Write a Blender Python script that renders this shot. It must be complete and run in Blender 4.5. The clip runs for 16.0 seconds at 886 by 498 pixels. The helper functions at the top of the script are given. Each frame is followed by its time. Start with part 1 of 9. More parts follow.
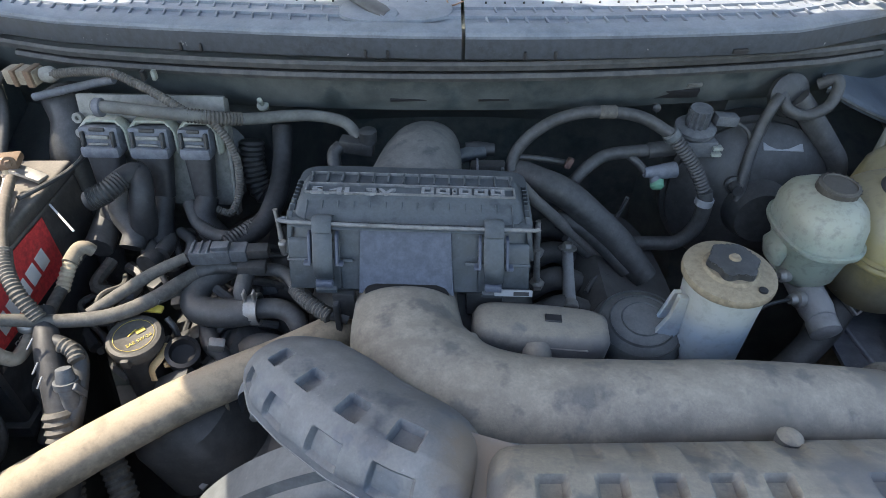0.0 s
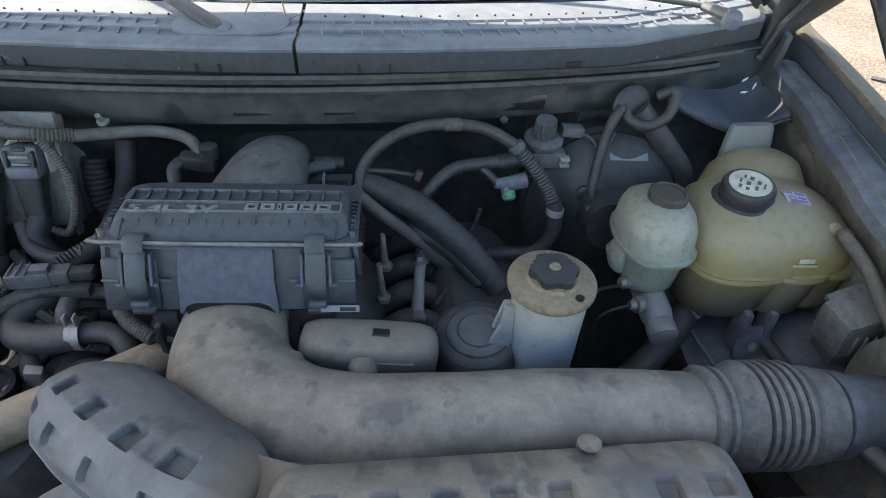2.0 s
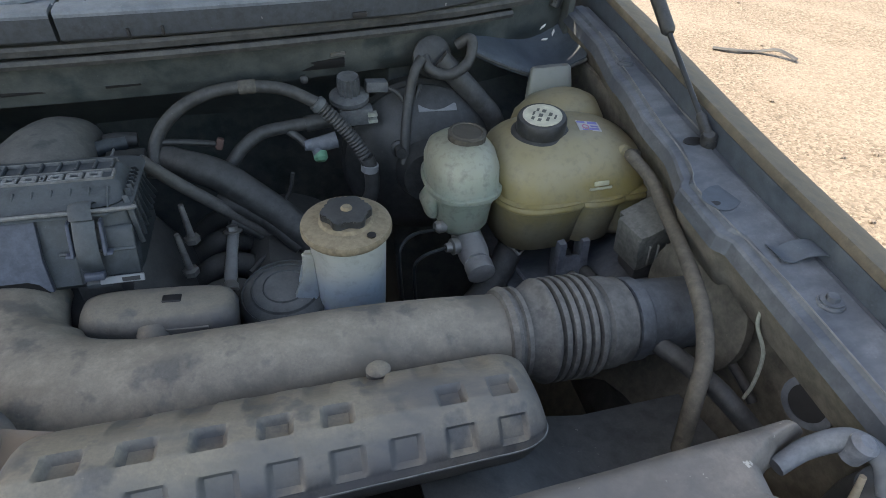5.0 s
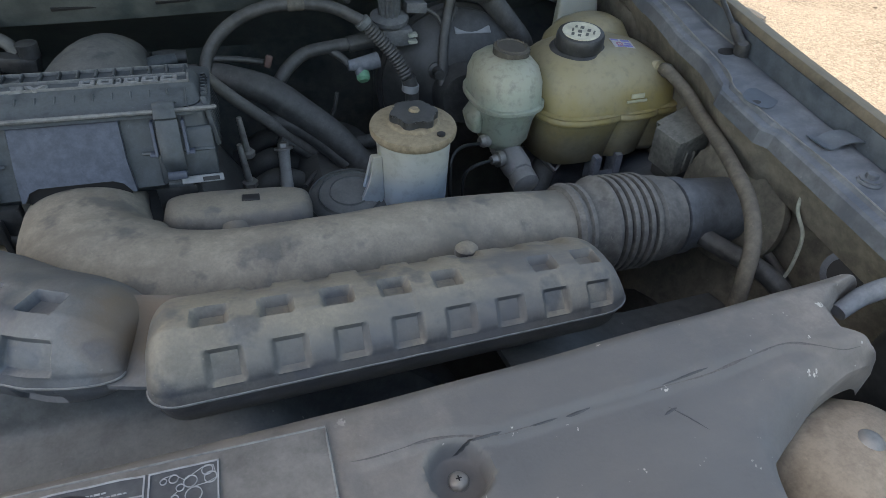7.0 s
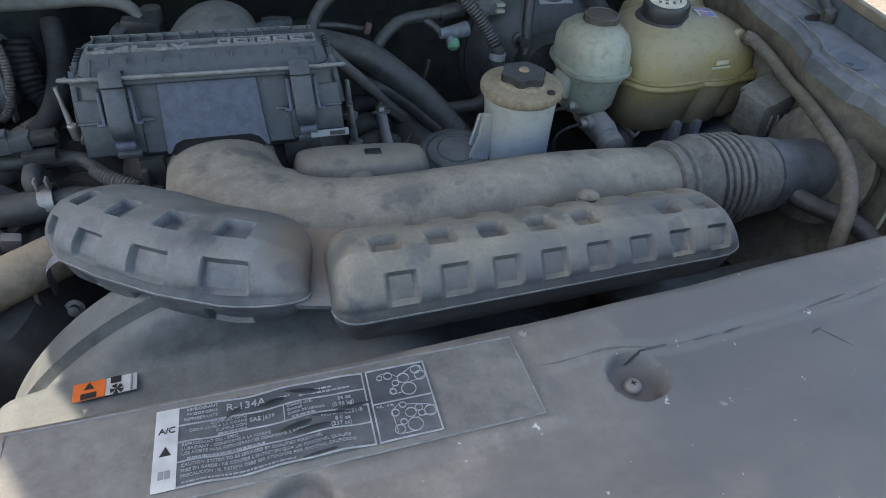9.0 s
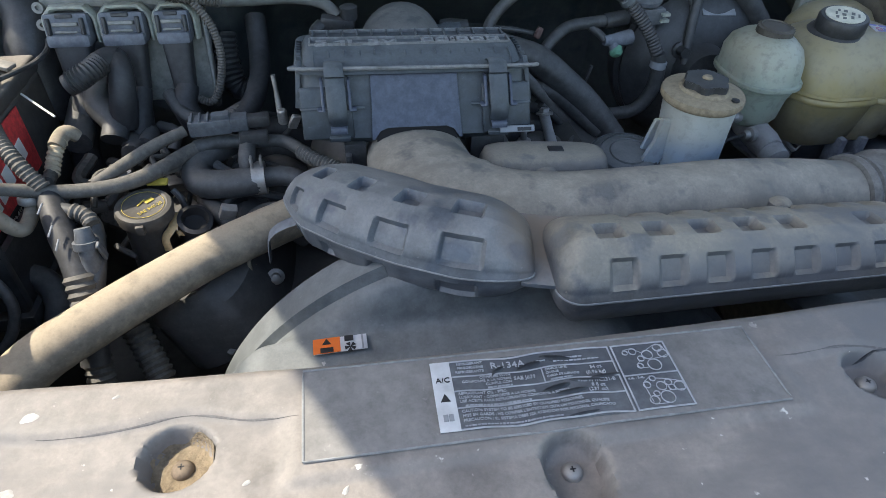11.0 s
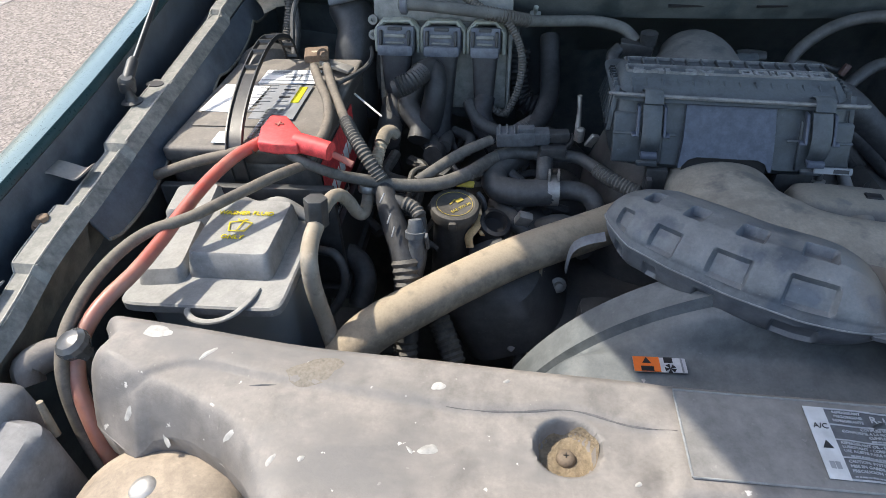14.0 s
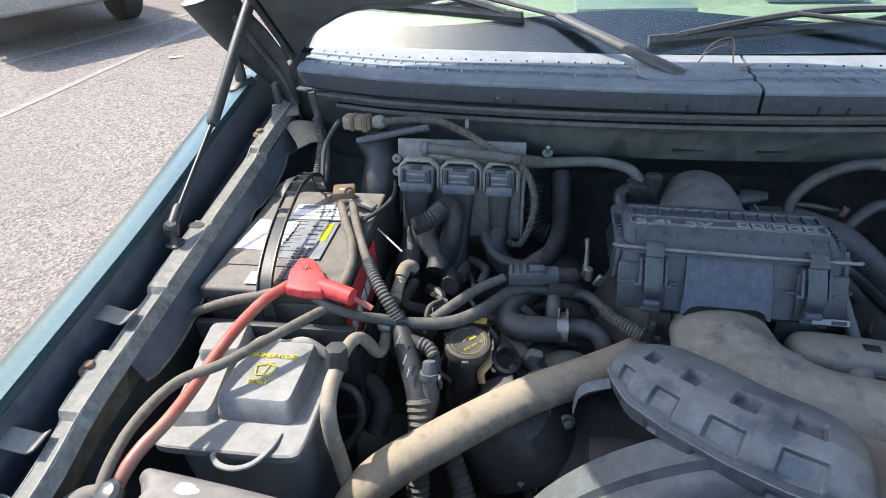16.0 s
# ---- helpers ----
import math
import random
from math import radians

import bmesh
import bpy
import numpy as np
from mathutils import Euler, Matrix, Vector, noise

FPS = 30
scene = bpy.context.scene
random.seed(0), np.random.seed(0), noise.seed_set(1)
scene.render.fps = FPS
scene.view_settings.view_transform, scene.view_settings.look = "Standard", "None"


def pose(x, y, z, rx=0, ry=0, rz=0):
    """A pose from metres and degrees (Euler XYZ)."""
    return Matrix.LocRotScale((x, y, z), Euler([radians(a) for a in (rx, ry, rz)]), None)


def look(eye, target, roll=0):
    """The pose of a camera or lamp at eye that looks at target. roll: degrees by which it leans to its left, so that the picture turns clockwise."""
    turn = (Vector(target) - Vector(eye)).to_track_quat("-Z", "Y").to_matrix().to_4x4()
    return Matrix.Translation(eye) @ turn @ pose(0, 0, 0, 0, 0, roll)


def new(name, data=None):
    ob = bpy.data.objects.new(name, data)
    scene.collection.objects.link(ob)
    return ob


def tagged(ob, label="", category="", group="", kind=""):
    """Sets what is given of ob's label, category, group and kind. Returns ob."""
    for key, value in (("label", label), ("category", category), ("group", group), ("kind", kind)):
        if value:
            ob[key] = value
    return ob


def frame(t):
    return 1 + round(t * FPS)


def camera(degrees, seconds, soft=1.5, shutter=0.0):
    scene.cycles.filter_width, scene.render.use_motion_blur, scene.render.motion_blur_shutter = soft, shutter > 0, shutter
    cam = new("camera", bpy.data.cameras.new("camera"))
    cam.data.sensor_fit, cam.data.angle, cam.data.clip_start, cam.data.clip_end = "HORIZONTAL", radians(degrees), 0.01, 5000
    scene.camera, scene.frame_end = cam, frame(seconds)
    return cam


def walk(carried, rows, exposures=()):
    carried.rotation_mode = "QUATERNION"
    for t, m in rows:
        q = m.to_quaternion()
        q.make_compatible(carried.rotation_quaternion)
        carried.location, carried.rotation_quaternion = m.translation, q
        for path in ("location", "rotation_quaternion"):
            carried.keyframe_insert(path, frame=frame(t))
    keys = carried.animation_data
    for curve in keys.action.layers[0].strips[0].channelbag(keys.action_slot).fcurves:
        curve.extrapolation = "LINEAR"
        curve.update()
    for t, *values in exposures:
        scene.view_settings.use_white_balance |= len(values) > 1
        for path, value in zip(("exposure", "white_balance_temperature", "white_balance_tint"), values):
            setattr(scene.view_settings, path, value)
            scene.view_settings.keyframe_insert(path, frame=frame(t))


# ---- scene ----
cam = camera(71.4, 16.0, soft=0.65)
PATH = [
    (0, 0.0124, 0.0225, 1.5752, 50.45, 0.52, 0.49),
    (0.5, 0.0498, 0.0173, 1.5790, 50.68, 0.10, -0.33),
    (1, 0.0849, 0.0199, 1.5757, 50.89, -0.42, -1.37),
    (1.5, 0.1236, 0.0240, 1.5747, 51.22, -0.82, -2.52),
    (2, 0.1621, 0.0255, 1.5730, 51.61, -1.04, -3.78),
    (2.5, 0.2015, 0.0254, 1.5685, 52.16, -1.20, -5.10),
    (3, 0.2308, 0.0220, 1.5664, 52.56, -1.27, -6.44),
    (3.5, 0.2630, 0.0093, 1.5588, 52.95, -0.81, -8.40),
    (4, 0.2853, -0.0037, 1.5425, 53.01, -0.44, -10.65),
    (4.2, 0.2907, -0.0088, 1.5362, 53.01, -0.38, -11.41),
    (4.9, 0.2936, -0.0311, 1.5119, 52.70, -0.35, -14.14),
    (5.6, 0.2597, -0.0558, 1.4885, 51.92, -0.80, -16.17),
    (6.3, 0.2082, -0.0738, 1.4723, 51.03, -1.23, -17.29),
    (6.5, 0.1921, -0.0777, 1.4702, 50.66, -1.35, -17.50),
    (7, 0.1542, -0.0854, 1.4619, 50.20, -1.48, -17.88),
    (7.5, 0.1203, -0.0948, 1.4571, 49.85, -1.41, -17.98),
    (8, 0.0842, -0.1006, 1.4540, 49.70, -1.39, -17.89),
    (8.2, 0.0676, -0.1022, 1.4522, 49.67, -1.38, -17.81),
    (8.9, 0.0217, -0.1078, 1.4483, 49.47, -1.30, -17.26),
    (9.6, -0.0194, -0.1112, 1.4466, 49.41, -1.13, -15.78),
    (10.3, -0.0693, -0.1140, 1.4481, 49.70, -0.85, -13.15),
    (10.5, -0.0866, -0.1155, 1.4492, 49.99, -0.81, -12.28),
    (11, -0.1280, -0.1171, 1.4515, 50.23, -0.52, -9.85),
    (11.5, -0.1643, -0.1132, 1.4543, 50.44, 0.22, -7.40),
    (12, -0.1953, -0.1123, 1.4591, 50.53, 0.76, -4.99),
    (12.5, -0.2236, -0.1136, 1.4629, 50.63, 1.06, -2.34),
    (13, -0.2501, -0.1191, 1.4680, 50.73, 1.33, 0.42),
    (13.5, -0.2798, -0.1265, 1.4732, 50.91, 1.50, 3.27),
    (14, -0.3057, -0.1333, 1.4829, 51.08, 1.85, 5.82),
    (14.5, -0.3202, -0.1376, 1.5135, 52.03, 2.30, 7.23),
    (15, -0.3201, -0.1313, 1.5422, 53.81, 2.51, 8.05),
    (15.5, -0.3095, -0.1233, 1.5664, 55.65, 2.49, 8.30),
    (16, -0.2882, -0.1161, 1.5894, 57.43, 2.51, 8.31),
]
EXPOSE = [  # seconds, stops, kelvin, tint
    (0.0, 2.12, 7350, 10), (1.5, 1.91, 7450, 9), (2.0, 1.88, 7550, 9), (4.0, 1.80, 8300, 10), (7.0, 1.76, 8400, 8), (9.0, 1.78, 7650, 8),
    (11.0, 1.82, 7150, 8), (12.5, 1.71, 7100, 8), (13.5, 1.53, 7000, 9), (16.0, 1.68, 6700, 9),
]
walk(cam, [(t, pose(x, y, z, rx, ry, rz)) for t, x, y, z, rx, ry, rz in PATH], EXPOSE)

# ---- light ----
SUN = Vector((-0.70, 0.20, 1.0)).normalized()          # towards the sun
world = bpy.data.worlds.new("sky")
scene.world = world
world.use_nodes = True
sky = world.node_tree.nodes.new("ShaderNodeTexSky")
sky.sky_type, sky.sun_disc = "NISHITA", False
sky.sun_elevation = math.asin(SUN.z)
sky.sun_rotation = math.atan2(SUN.x, SUN.y)
sky.air_density, sky.dust_density = 1.0, 1.5
world.node_tree.links.new(sky.outputs[0], world.node_tree.nodes["Background"].inputs[0])
world.node_tree.nodes["Background"].inputs[1].default_value = 0.15
lamp = bpy.data.lights.new("sun", "SUN")
lamp.energy, lamp.angle, lamp.color = 2.32, radians(0.55), (1.0, 0.95, 0.87)
new("sun", lamp).matrix_world = look(SUN * 20, (0, 0, 0))

# ---- materials ----
def nodes_of(name):
    m = bpy.data.materials.new(name)
    m.use_nodes = True
    n, l = m.node_tree.nodes, m.node_tree.links
    return m, n, l, n["Principled BSDF"]


def noise_node(n, l, co, scale, detail=5.0, rough=0.6):
    t = n.new("ShaderNodeTexNoise")
    t.inputs["Scale"].default_value, t.inputs["Detail"].default_value, t.inputs["Roughness"].default_value = scale, detail, rough
    l.new(co, t.inputs["Vector"])
    return t.outputs["Fac"]


def remap(n, l, v, lo, hi, a=0.0, b=1.0):
    r = n.new("ShaderNodeMapRange")
    r.inputs["From Min"].default_value, r.inputs["From Max"].default_value = lo, hi
    r.inputs["To Min"].default_value, r.inputs["To Max"].default_value = a, b
    l.new(v, r.inputs["Value"])
    return r.outputs["Result"]


def calc(n, l, op, a, b):
    c = n.new("ShaderNodeMath")
    c.operation, c.use_clamp = op, True
    for i, v in ((0, a), (1, b)):
        if isinstance(v, (int, float)):
            c.inputs[i].default_value = v
        else:
            l.new(v, c.inputs[i])
    return c.outputs[0]


def blend(n, l, f, a, b):
    x = n.new("ShaderNodeMix")
    x.data_type = "RGBA"
    for i, v in ((0, f), (6, a), (7, b)):
        if isinstance(v, tuple):
            x.inputs[i].default_value = (*v, 1)
        elif isinstance(v, (int, float)):
            x.inputs[i].default_value = v
        else:
            l.new(v, x.inputs[i])
    return x.outputs[2]


DUST = (0.36, 0.335, 0.30)


def dusty(name, base, rough=0.5, dust=0.45, top=0.35, coat=DUST, metal=0.0, scale=7.0, bump=0.12, spots=0.0, fleck=(0.6, 0.58, 0.54), wiped=0.66, smear=None, patch=None):
    """A worn surface under road dust: patches, wiped stains, grain and specks, more of it on faces that look up."""
    m, n, l, b = nodes_of(name)
    co = n.new("ShaderNodeTexCoord").outputs["Object"]
    big, mid, fine = noise_node(n, l, co, scale, 6), noise_node(n, l, co, scale * 6, 5), noise_node(n, l, co, 330, 4, 0.7)
    wipe, grit = noise_node(n, l, co, scale * 2.6 + 3, 4, 0.5), noise_node(n, l, co, 210, 2, 0.5)
    up = n.new("ShaderNodeSeparateXYZ")
    l.new(n.new("ShaderNodeNewGeometry").outputs["Normal"], up.inputs[0])
    f = calc(n, l, "MULTIPLY", remap(n, l, big, 0.30, 0.68, 0.25, 1.0), dust)
    f = calc(n, l, "ADD", f, calc(n, l, "MULTIPLY", remap(n, l, mid, 0.42, 0.66), dust * 0.5))
    f = calc(n, l, "ADD", f, calc(n, l, "MULTIPLY", remap(n, l, up.outputs[2], 0.1, 1.0), top))
    f = calc(n, l, "MULTIPLY", f, remap(n, l, wipe, 0.55, 0.64, 1.0, wiped))
    f = calc(n, l, "MULTIPLY", f, remap(n, l, fine, 0.34, 0.64, 0.84, 1.05))
    tone = blend(n, l, remap(n, l, calc(n, l, "ADD", calc(n, l, "MULTIPLY", mid, 0.75), calc(n, l, "MULTIPLY", fine, 0.25)), 0.36, 0.64), tuple(c * 0.8 for c in base), tuple(c * 1.55 for c in base))
    col = blend(n, l, f, tone, coat)
    col = blend(n, l, calc(n, l, "MULTIPLY", remap(n, l, grit, 0.71, 0.76), 0.09 + dust * 0.2), col, tuple(min(1, c * 1.6) for c in coat))
    if smear:
        st = n.new("ShaderNodeMapping")
        st.inputs["Scale"].default_value = (1.0, 2.3, 1.0)
        l.new(co, st.inputs["Vector"])
        v = calc(n, l, "MULTIPLY", remap(n, l, noise_node(n, l, st.outputs[0], 6.5, 5, 0.62), 0.47, 0.66), 0.8)
        col = blend(n, l, calc(n, l, "MULTIPLY", v, remap(n, l, fine, 0.3, 0.6, 0.8, 1.0)), col, smear)
    # One noisy round blot: a stain on the resonator, painted shade on the cover.
    if patch:
        far = n.new("ShaderNodeVectorMath")
        far.operation = "DISTANCE"
        l.new(co, far.inputs[0])
        far.inputs[1].default_value = patch[0]
        d = calc(n, l, "ADD", far.outputs["Value"], calc(n, l, "MULTIPLY", noise_node(n, l, co, 30, 5, 0.65), patch[1] * 0.9))
        col = blend(n, l, remap(n, l, d, patch[1] * 1.5, patch[1] * 0.9, 0.0, 0.75), col, patch[2])
    if spots:
        s = calc(n, l, "MULTIPLY", remap(n, l, noise_node(n, l, co, 75, 3), 0.695, 0.725), remap(n, l, noise_node(n, l, co, 9, 3), 1.0 - spots, 1.05 - spots))
        col = blend(n, l, s, col, fleck)
    l.new(col, b.inputs["Base Color"])
    l.new(remap(n, l, f, 0.0, 0.8, rough, 0.9), b.inputs["Roughness"])
    b.inputs["Metallic"].default_value = metal
    bp = n.new("ShaderNodeBump")
    bp.inputs["Strength"].default_value, bp.inputs["Distance"].default_value = bump, 0.002
    l.new(calc(n, l, "ADD", calc(n, l, "MULTIPLY", fine, 0.5), calc(n, l, "MULTIPLY", mid, 0.6)), bp.inputs["Height"])
    l.new(bp.outputs[0], b.inputs["Normal"])
    return m


def plain(name, col, rough=0.5, metal=0.0, vary=0.25, scale=60.0, spec=0.5):
    m, n, l, b = nodes_of(name)
    co = n.new("ShaderNodeTexCoord").outputs["Object"]
    k = noise_node(n, l, co, scale, 4)
    l.new(blend(n, l, remap(n, l, k, 0.3, 0.7), tuple(c * (1 - vary) for c in col), tuple(min(1, c * (1 + vary * 0.6)) for c in col)), b.inputs["Base Color"])
    l.new(remap(n, l, k, 0.3, 0.7, rough * 0.85, min(1, rough * 1.15)), b.inputs["Roughness"])
    b.inputs["Metallic"].default_value = metal
    b.inputs["Specular IOR Level"].default_value = spec
    return m


BLACK = dusty("black_plastic", (0.015, 0.017, 0.020), 0.34, 0.14, 0.16, (0.18, 0.18, 0.175), scale=14)
BOX = dusty("airbox_plastic", (0.013, 0.019, 0.026), 0.36, 0.10, 0.40, (0.205, 0.228, 0.24), scale=14, bump=0.2)
BOXEDGE = dusty("dust_edged_plastic", (0.07, 0.075, 0.08), 0.5, 0.4, 0.4, (0.29, 0.295, 0.295), scale=20, bump=0.2)
PLATE = dusty("smooth_blue_black_plastic", (0.035, 0.044, 0.066), 0.34, 0.16, 0.1, (0.14, 0.16, 0.20), scale=16, bump=0.1)
TUBE = dusty("intake_tube_plastic", (0.045, 0.051, 0.060), 0.38, 0.46, 0.46, (0.365, 0.322, 0.262), scale=9, bump=0.2, wiped=0.42, smear=(0.165, 0.152, 0.130))
CHAMBER = dusty("resonator_plastic", (0.036, 0.044, 0.058), 0.34, 0.26, 0.58, (0.342, 0.302, 0.238), scale=10, bump=0.16, wiped=0.45, smear=(0.125, 0.128, 0.136))
CHAMBER_DARK = dusty("bare_resonator_plastic", (0.030, 0.041, 0.058), 0.32, 0.32, 0.34, (0.275, 0.272, 0.262), scale=8, bump=0.18, wiped=0.3, spots=0.4, fleck=(0.45, 0.45, 0.44), patch=((-0.062, 0.01, 0.095), 0.055, (0.20, 0.145, 0.098)))
# The cover's patch paints deeper shade over its right half.
COVER = dusty("radiator_cover_plastic", (0.072, 0.068, 0.066), 0.30, 0.40, 0.34, (0.295, 0.266, 0.24), scale=9, bump=0.22, spots=0.6, fleck=(0.50, 0.475, 0.44), wiped=0.6, smear=(0.128, 0.124, 0.122), patch=((0.36, 0.0, 0.09), 0.22, (0.118, 0.122, 0.128)))
PANELDARK = dusty("label_panel_plastic", (0.062, 0.062, 0.063), 0.30, 0.36, 0.32, (0.262, 0.25, 0.235), scale=12, bump=0.15, spots=0.4, wiped=0.75)
SHROUD = dusty("shroud_plastic", (0.030, 0.040, 0.047), 0.32, 0.32, 0.34, (0.222, 0.232, 0.232), scale=9, spots=0.45, fleck=(0.42, 0.41, 0.39))
RUBBER = dusty("rubber_hose", (0.020, 0.022, 0.025), 0.38, 0.22, 0.24, (0.175, 0.173, 0.168), scale=16)
BELLOWS = dusty("dusty_bellows_rubber", (0.030, 0.031, 0.033), 0.5, 0.36, 0.26, (0.285, 0.27, 0.245), scale=16)
CABLE = dusty("dust_browned_cable", (0.036, 0.033, 0.030), 0.5, 0.45, 0.28, (0.24, 0.205, 0.165), scale=18)
TANHOSE = dusty("dust_covered_hose", (0.075, 0.068, 0.058), 0.65, 0.7, 0.55, (0.355, 0.295, 0.218), scale=12, bump=0.18)
CONN = dusty("grey_connector_plastic", (0.035, 0.042, 0.052), 0.38, 0.25, 0.3, (0.22, 0.23, 0.24), scale=16)
LOOM = dusty("cable_loom", (0.026, 0.026, 0.026), 0.6, 0.35, 0.2, (0.23, 0.215, 0.19), scale=20)
DEEP = dusty("grimy_engine_metal", (0.034, 0.036, 0.039), 0.45, 0.24, 0.14, (0.18, 0.172, 0.16))
FIREWALL = dusty("grimy_green_body_paint", (0.026, 0.038, 0.042), 0.34, 0.5, 0.2, (0.155, 0.162, 0.155), scale=6, bump=0.2, wiped=0.35)
VALLEY = dusty("dark_blue_green_paint", (0.034, 0.050, 0.070), 0.28, 0.38, 0.18, (0.165, 0.185, 0.21), scale=8)
APRON = dusty("dusty_green_apron_paint", (0.034, 0.044, 0.058), 0.26, 0.48, 0.22, (0.25, 0.266, 0.288), scale=7, wiped=0.5, smear=(0.06, 0.073, 0.095))
APRON_LOW = dusty("dirty_apron_paint", (0.054, 0.052, 0.044), 0.6, 0.55, 0.28, (0.25, 0.228, 0.188), scale=10, bump=0.3)
APRON_DRY = dusty("chalky_apron_paint", (0.052, 0.060, 0.060), 0.28, 0.55, 0.26, (0.30, 0.292, 0.265), scale=22, bump=0.15, wiped=0.5)
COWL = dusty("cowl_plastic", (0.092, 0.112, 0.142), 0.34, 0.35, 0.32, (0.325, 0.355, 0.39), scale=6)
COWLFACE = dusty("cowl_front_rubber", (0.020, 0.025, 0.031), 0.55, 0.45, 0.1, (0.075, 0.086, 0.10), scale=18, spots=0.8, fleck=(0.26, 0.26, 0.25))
TAPE = dusty("black_cloth_tape", (0.013, 0.014, 0.017), 0.5, 0.16, 0.1, (0.14, 0.14, 0.14), scale=18)
SEAL = dusty("rubber_seal", (0.026, 0.029, 0.033), 0.55, 0.4, 0.22, (0.165, 0.162, 0.155), scale=12)
STEEL = dusty("dull_steel", (0.33, 0.33, 0.33), 0.42, 0.3, 0.15, (0.3, 0.27, 0.22), metal=0.8)
RUST = dusty("rusty_steel", (0.13, 0.078, 0.05), 0.8, 0.5, 0.2, (0.25, 0.195, 0.145), metal=0.2)
ALLOY = dusty("cast_aluminium", (0.36, 0.37, 0.38), 0.5, 0.35, 0.2, (0.3, 0.29, 0.27), metal=0.5)
PRINT = plain("white_print", (0.35, 0.365, 0.39), 0.6, vary=0.3, scale=120)
PAPER = plain("white_label", (0.78, 0.78, 0.77), 0.5, vary=0.08)
GREYPAPER = plain("grey_label", (0.24, 0.25, 0.265), 0.5, vary=0.15)
# Print, and flat black pieces for the shade inside holes and slots.
INK = plain("ink_and_hole_black", (0.02, 0.02, 0.022), 0.5)
ORANGE = plain("orange_label", (0.72, 0.16, 0.03), 0.45, vary=0.1)
RED = dusty("red_plastic", (0.52, 0.035, 0.04), 0.45, 0.12, 0.06, (0.45, 0.2, 0.17), scale=20)
REDCABLE = dusty("red_cable_sheath", (0.42, 0.055, 0.045), 0.62, 0.5, 0.36, (0.30, 0.19, 0.15), scale=12)
YELLOW = plain("yellow_plastic", (0.48, 0.37, 0.07), 0.5, vary=0.25)
BLUEGREY = dusty("blue_grey_connector", (0.07, 0.082, 0.105), 0.42, 0.25, 0.3, (0.28, 0.29, 0.31), scale=16)
CASE = dusty("weathered_alloy_case", (0.15, 0.155, 0.15), 0.5, 0.4, 0.3, (0.32, 0.32, 0.3), metal=0.2, scale=14)
NAVY = dusty("dark_blue_plug_plastic", (0.048, 0.058, 0.080), 0.42, 0.36, 0.30, (0.25, 0.265, 0.285), scale=18)
GREYPLUG = dusty("pale_grey_connector", (0.26, 0.28, 0.24), 0.5, 0.3, 0.3, (0.38, 0.39, 0.35), scale=16)
BEIGE = dusty("beige_connector", (0.45, 0.39, 0.28), 0.55, 0.4, 0.2, (0.4, 0.33, 0.24))
GREEN = plain("green_cap", (0.12, 0.3, 0.2), 0.5)
COPPER = plain("copper_wire", (0.34, 0.21, 0.14), 0.45, 0.5)


def paint(name, base, film=(0.3, 0.31, 0.29), grime=0.28, gloss=0.05, coat=1.0):
    m, n, l, b = nodes_of(name)
    co = n.new("ShaderNodeTexCoord").outputs["Object"]
    k, g, d = noise_node(n, l, co, 4, 5), noise_node(n, l, co, 300, 2), noise_node(n, l, co, 40, 5, 0.7)
    f = calc(n, l, "MULTIPLY", remap(n, l, k, 0.3, 0.7, 0.35, 1.0), grime)
    f = calc(n, l, "MULTIPLY", f, remap(n, l, d, 0.3, 0.7, 0.55, 1.2))
    l.new(blend(n, l, f, base, film), b.inputs["Base Color"])
    l.new(remap(n, l, g, 0.3, 0.7, 0.25, 0.4), b.inputs["Roughness"])
    b.inputs["Metallic"].default_value = 0.35
    b.inputs["Coat Weight"].default_value, b.inputs["Coat Roughness"].default_value = coat, gloss
    return m


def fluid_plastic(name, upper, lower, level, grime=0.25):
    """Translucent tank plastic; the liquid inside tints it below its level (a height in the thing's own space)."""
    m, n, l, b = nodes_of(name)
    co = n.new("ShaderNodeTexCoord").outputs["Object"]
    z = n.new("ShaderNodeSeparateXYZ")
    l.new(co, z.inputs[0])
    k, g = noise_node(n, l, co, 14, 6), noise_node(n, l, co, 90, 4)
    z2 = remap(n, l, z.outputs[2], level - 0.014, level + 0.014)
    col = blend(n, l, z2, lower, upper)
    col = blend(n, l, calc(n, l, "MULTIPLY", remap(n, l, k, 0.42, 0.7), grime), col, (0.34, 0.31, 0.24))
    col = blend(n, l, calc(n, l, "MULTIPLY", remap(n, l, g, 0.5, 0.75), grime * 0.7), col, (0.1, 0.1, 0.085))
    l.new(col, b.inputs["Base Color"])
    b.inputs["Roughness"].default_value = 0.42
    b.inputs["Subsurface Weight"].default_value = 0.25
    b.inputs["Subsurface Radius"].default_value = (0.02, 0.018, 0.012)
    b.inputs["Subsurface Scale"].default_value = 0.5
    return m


GREENPAINT = paint("dark_green_car_paint", (0.020, 0.075, 0.085))
# Right crown: the gravel's tan reflection is put into the base colour.
CROWNTAN = dusty("tan_reflection_green_paint", (0.04, 0.040, 0.034), 0.5, 0.6, 0.25, (0.19, 0.155, 0.112), scale=9, bump=0.15)
CROWNPAINT = paint("dusty_green_crown_paint", (0.013, 0.054, 0.063), (0.06, 0.11, 0.115), 0.4, 0.3, 0.3)
SILVERPAINT = paint("silver_car_paint", (0.32, 0.32, 0.32))


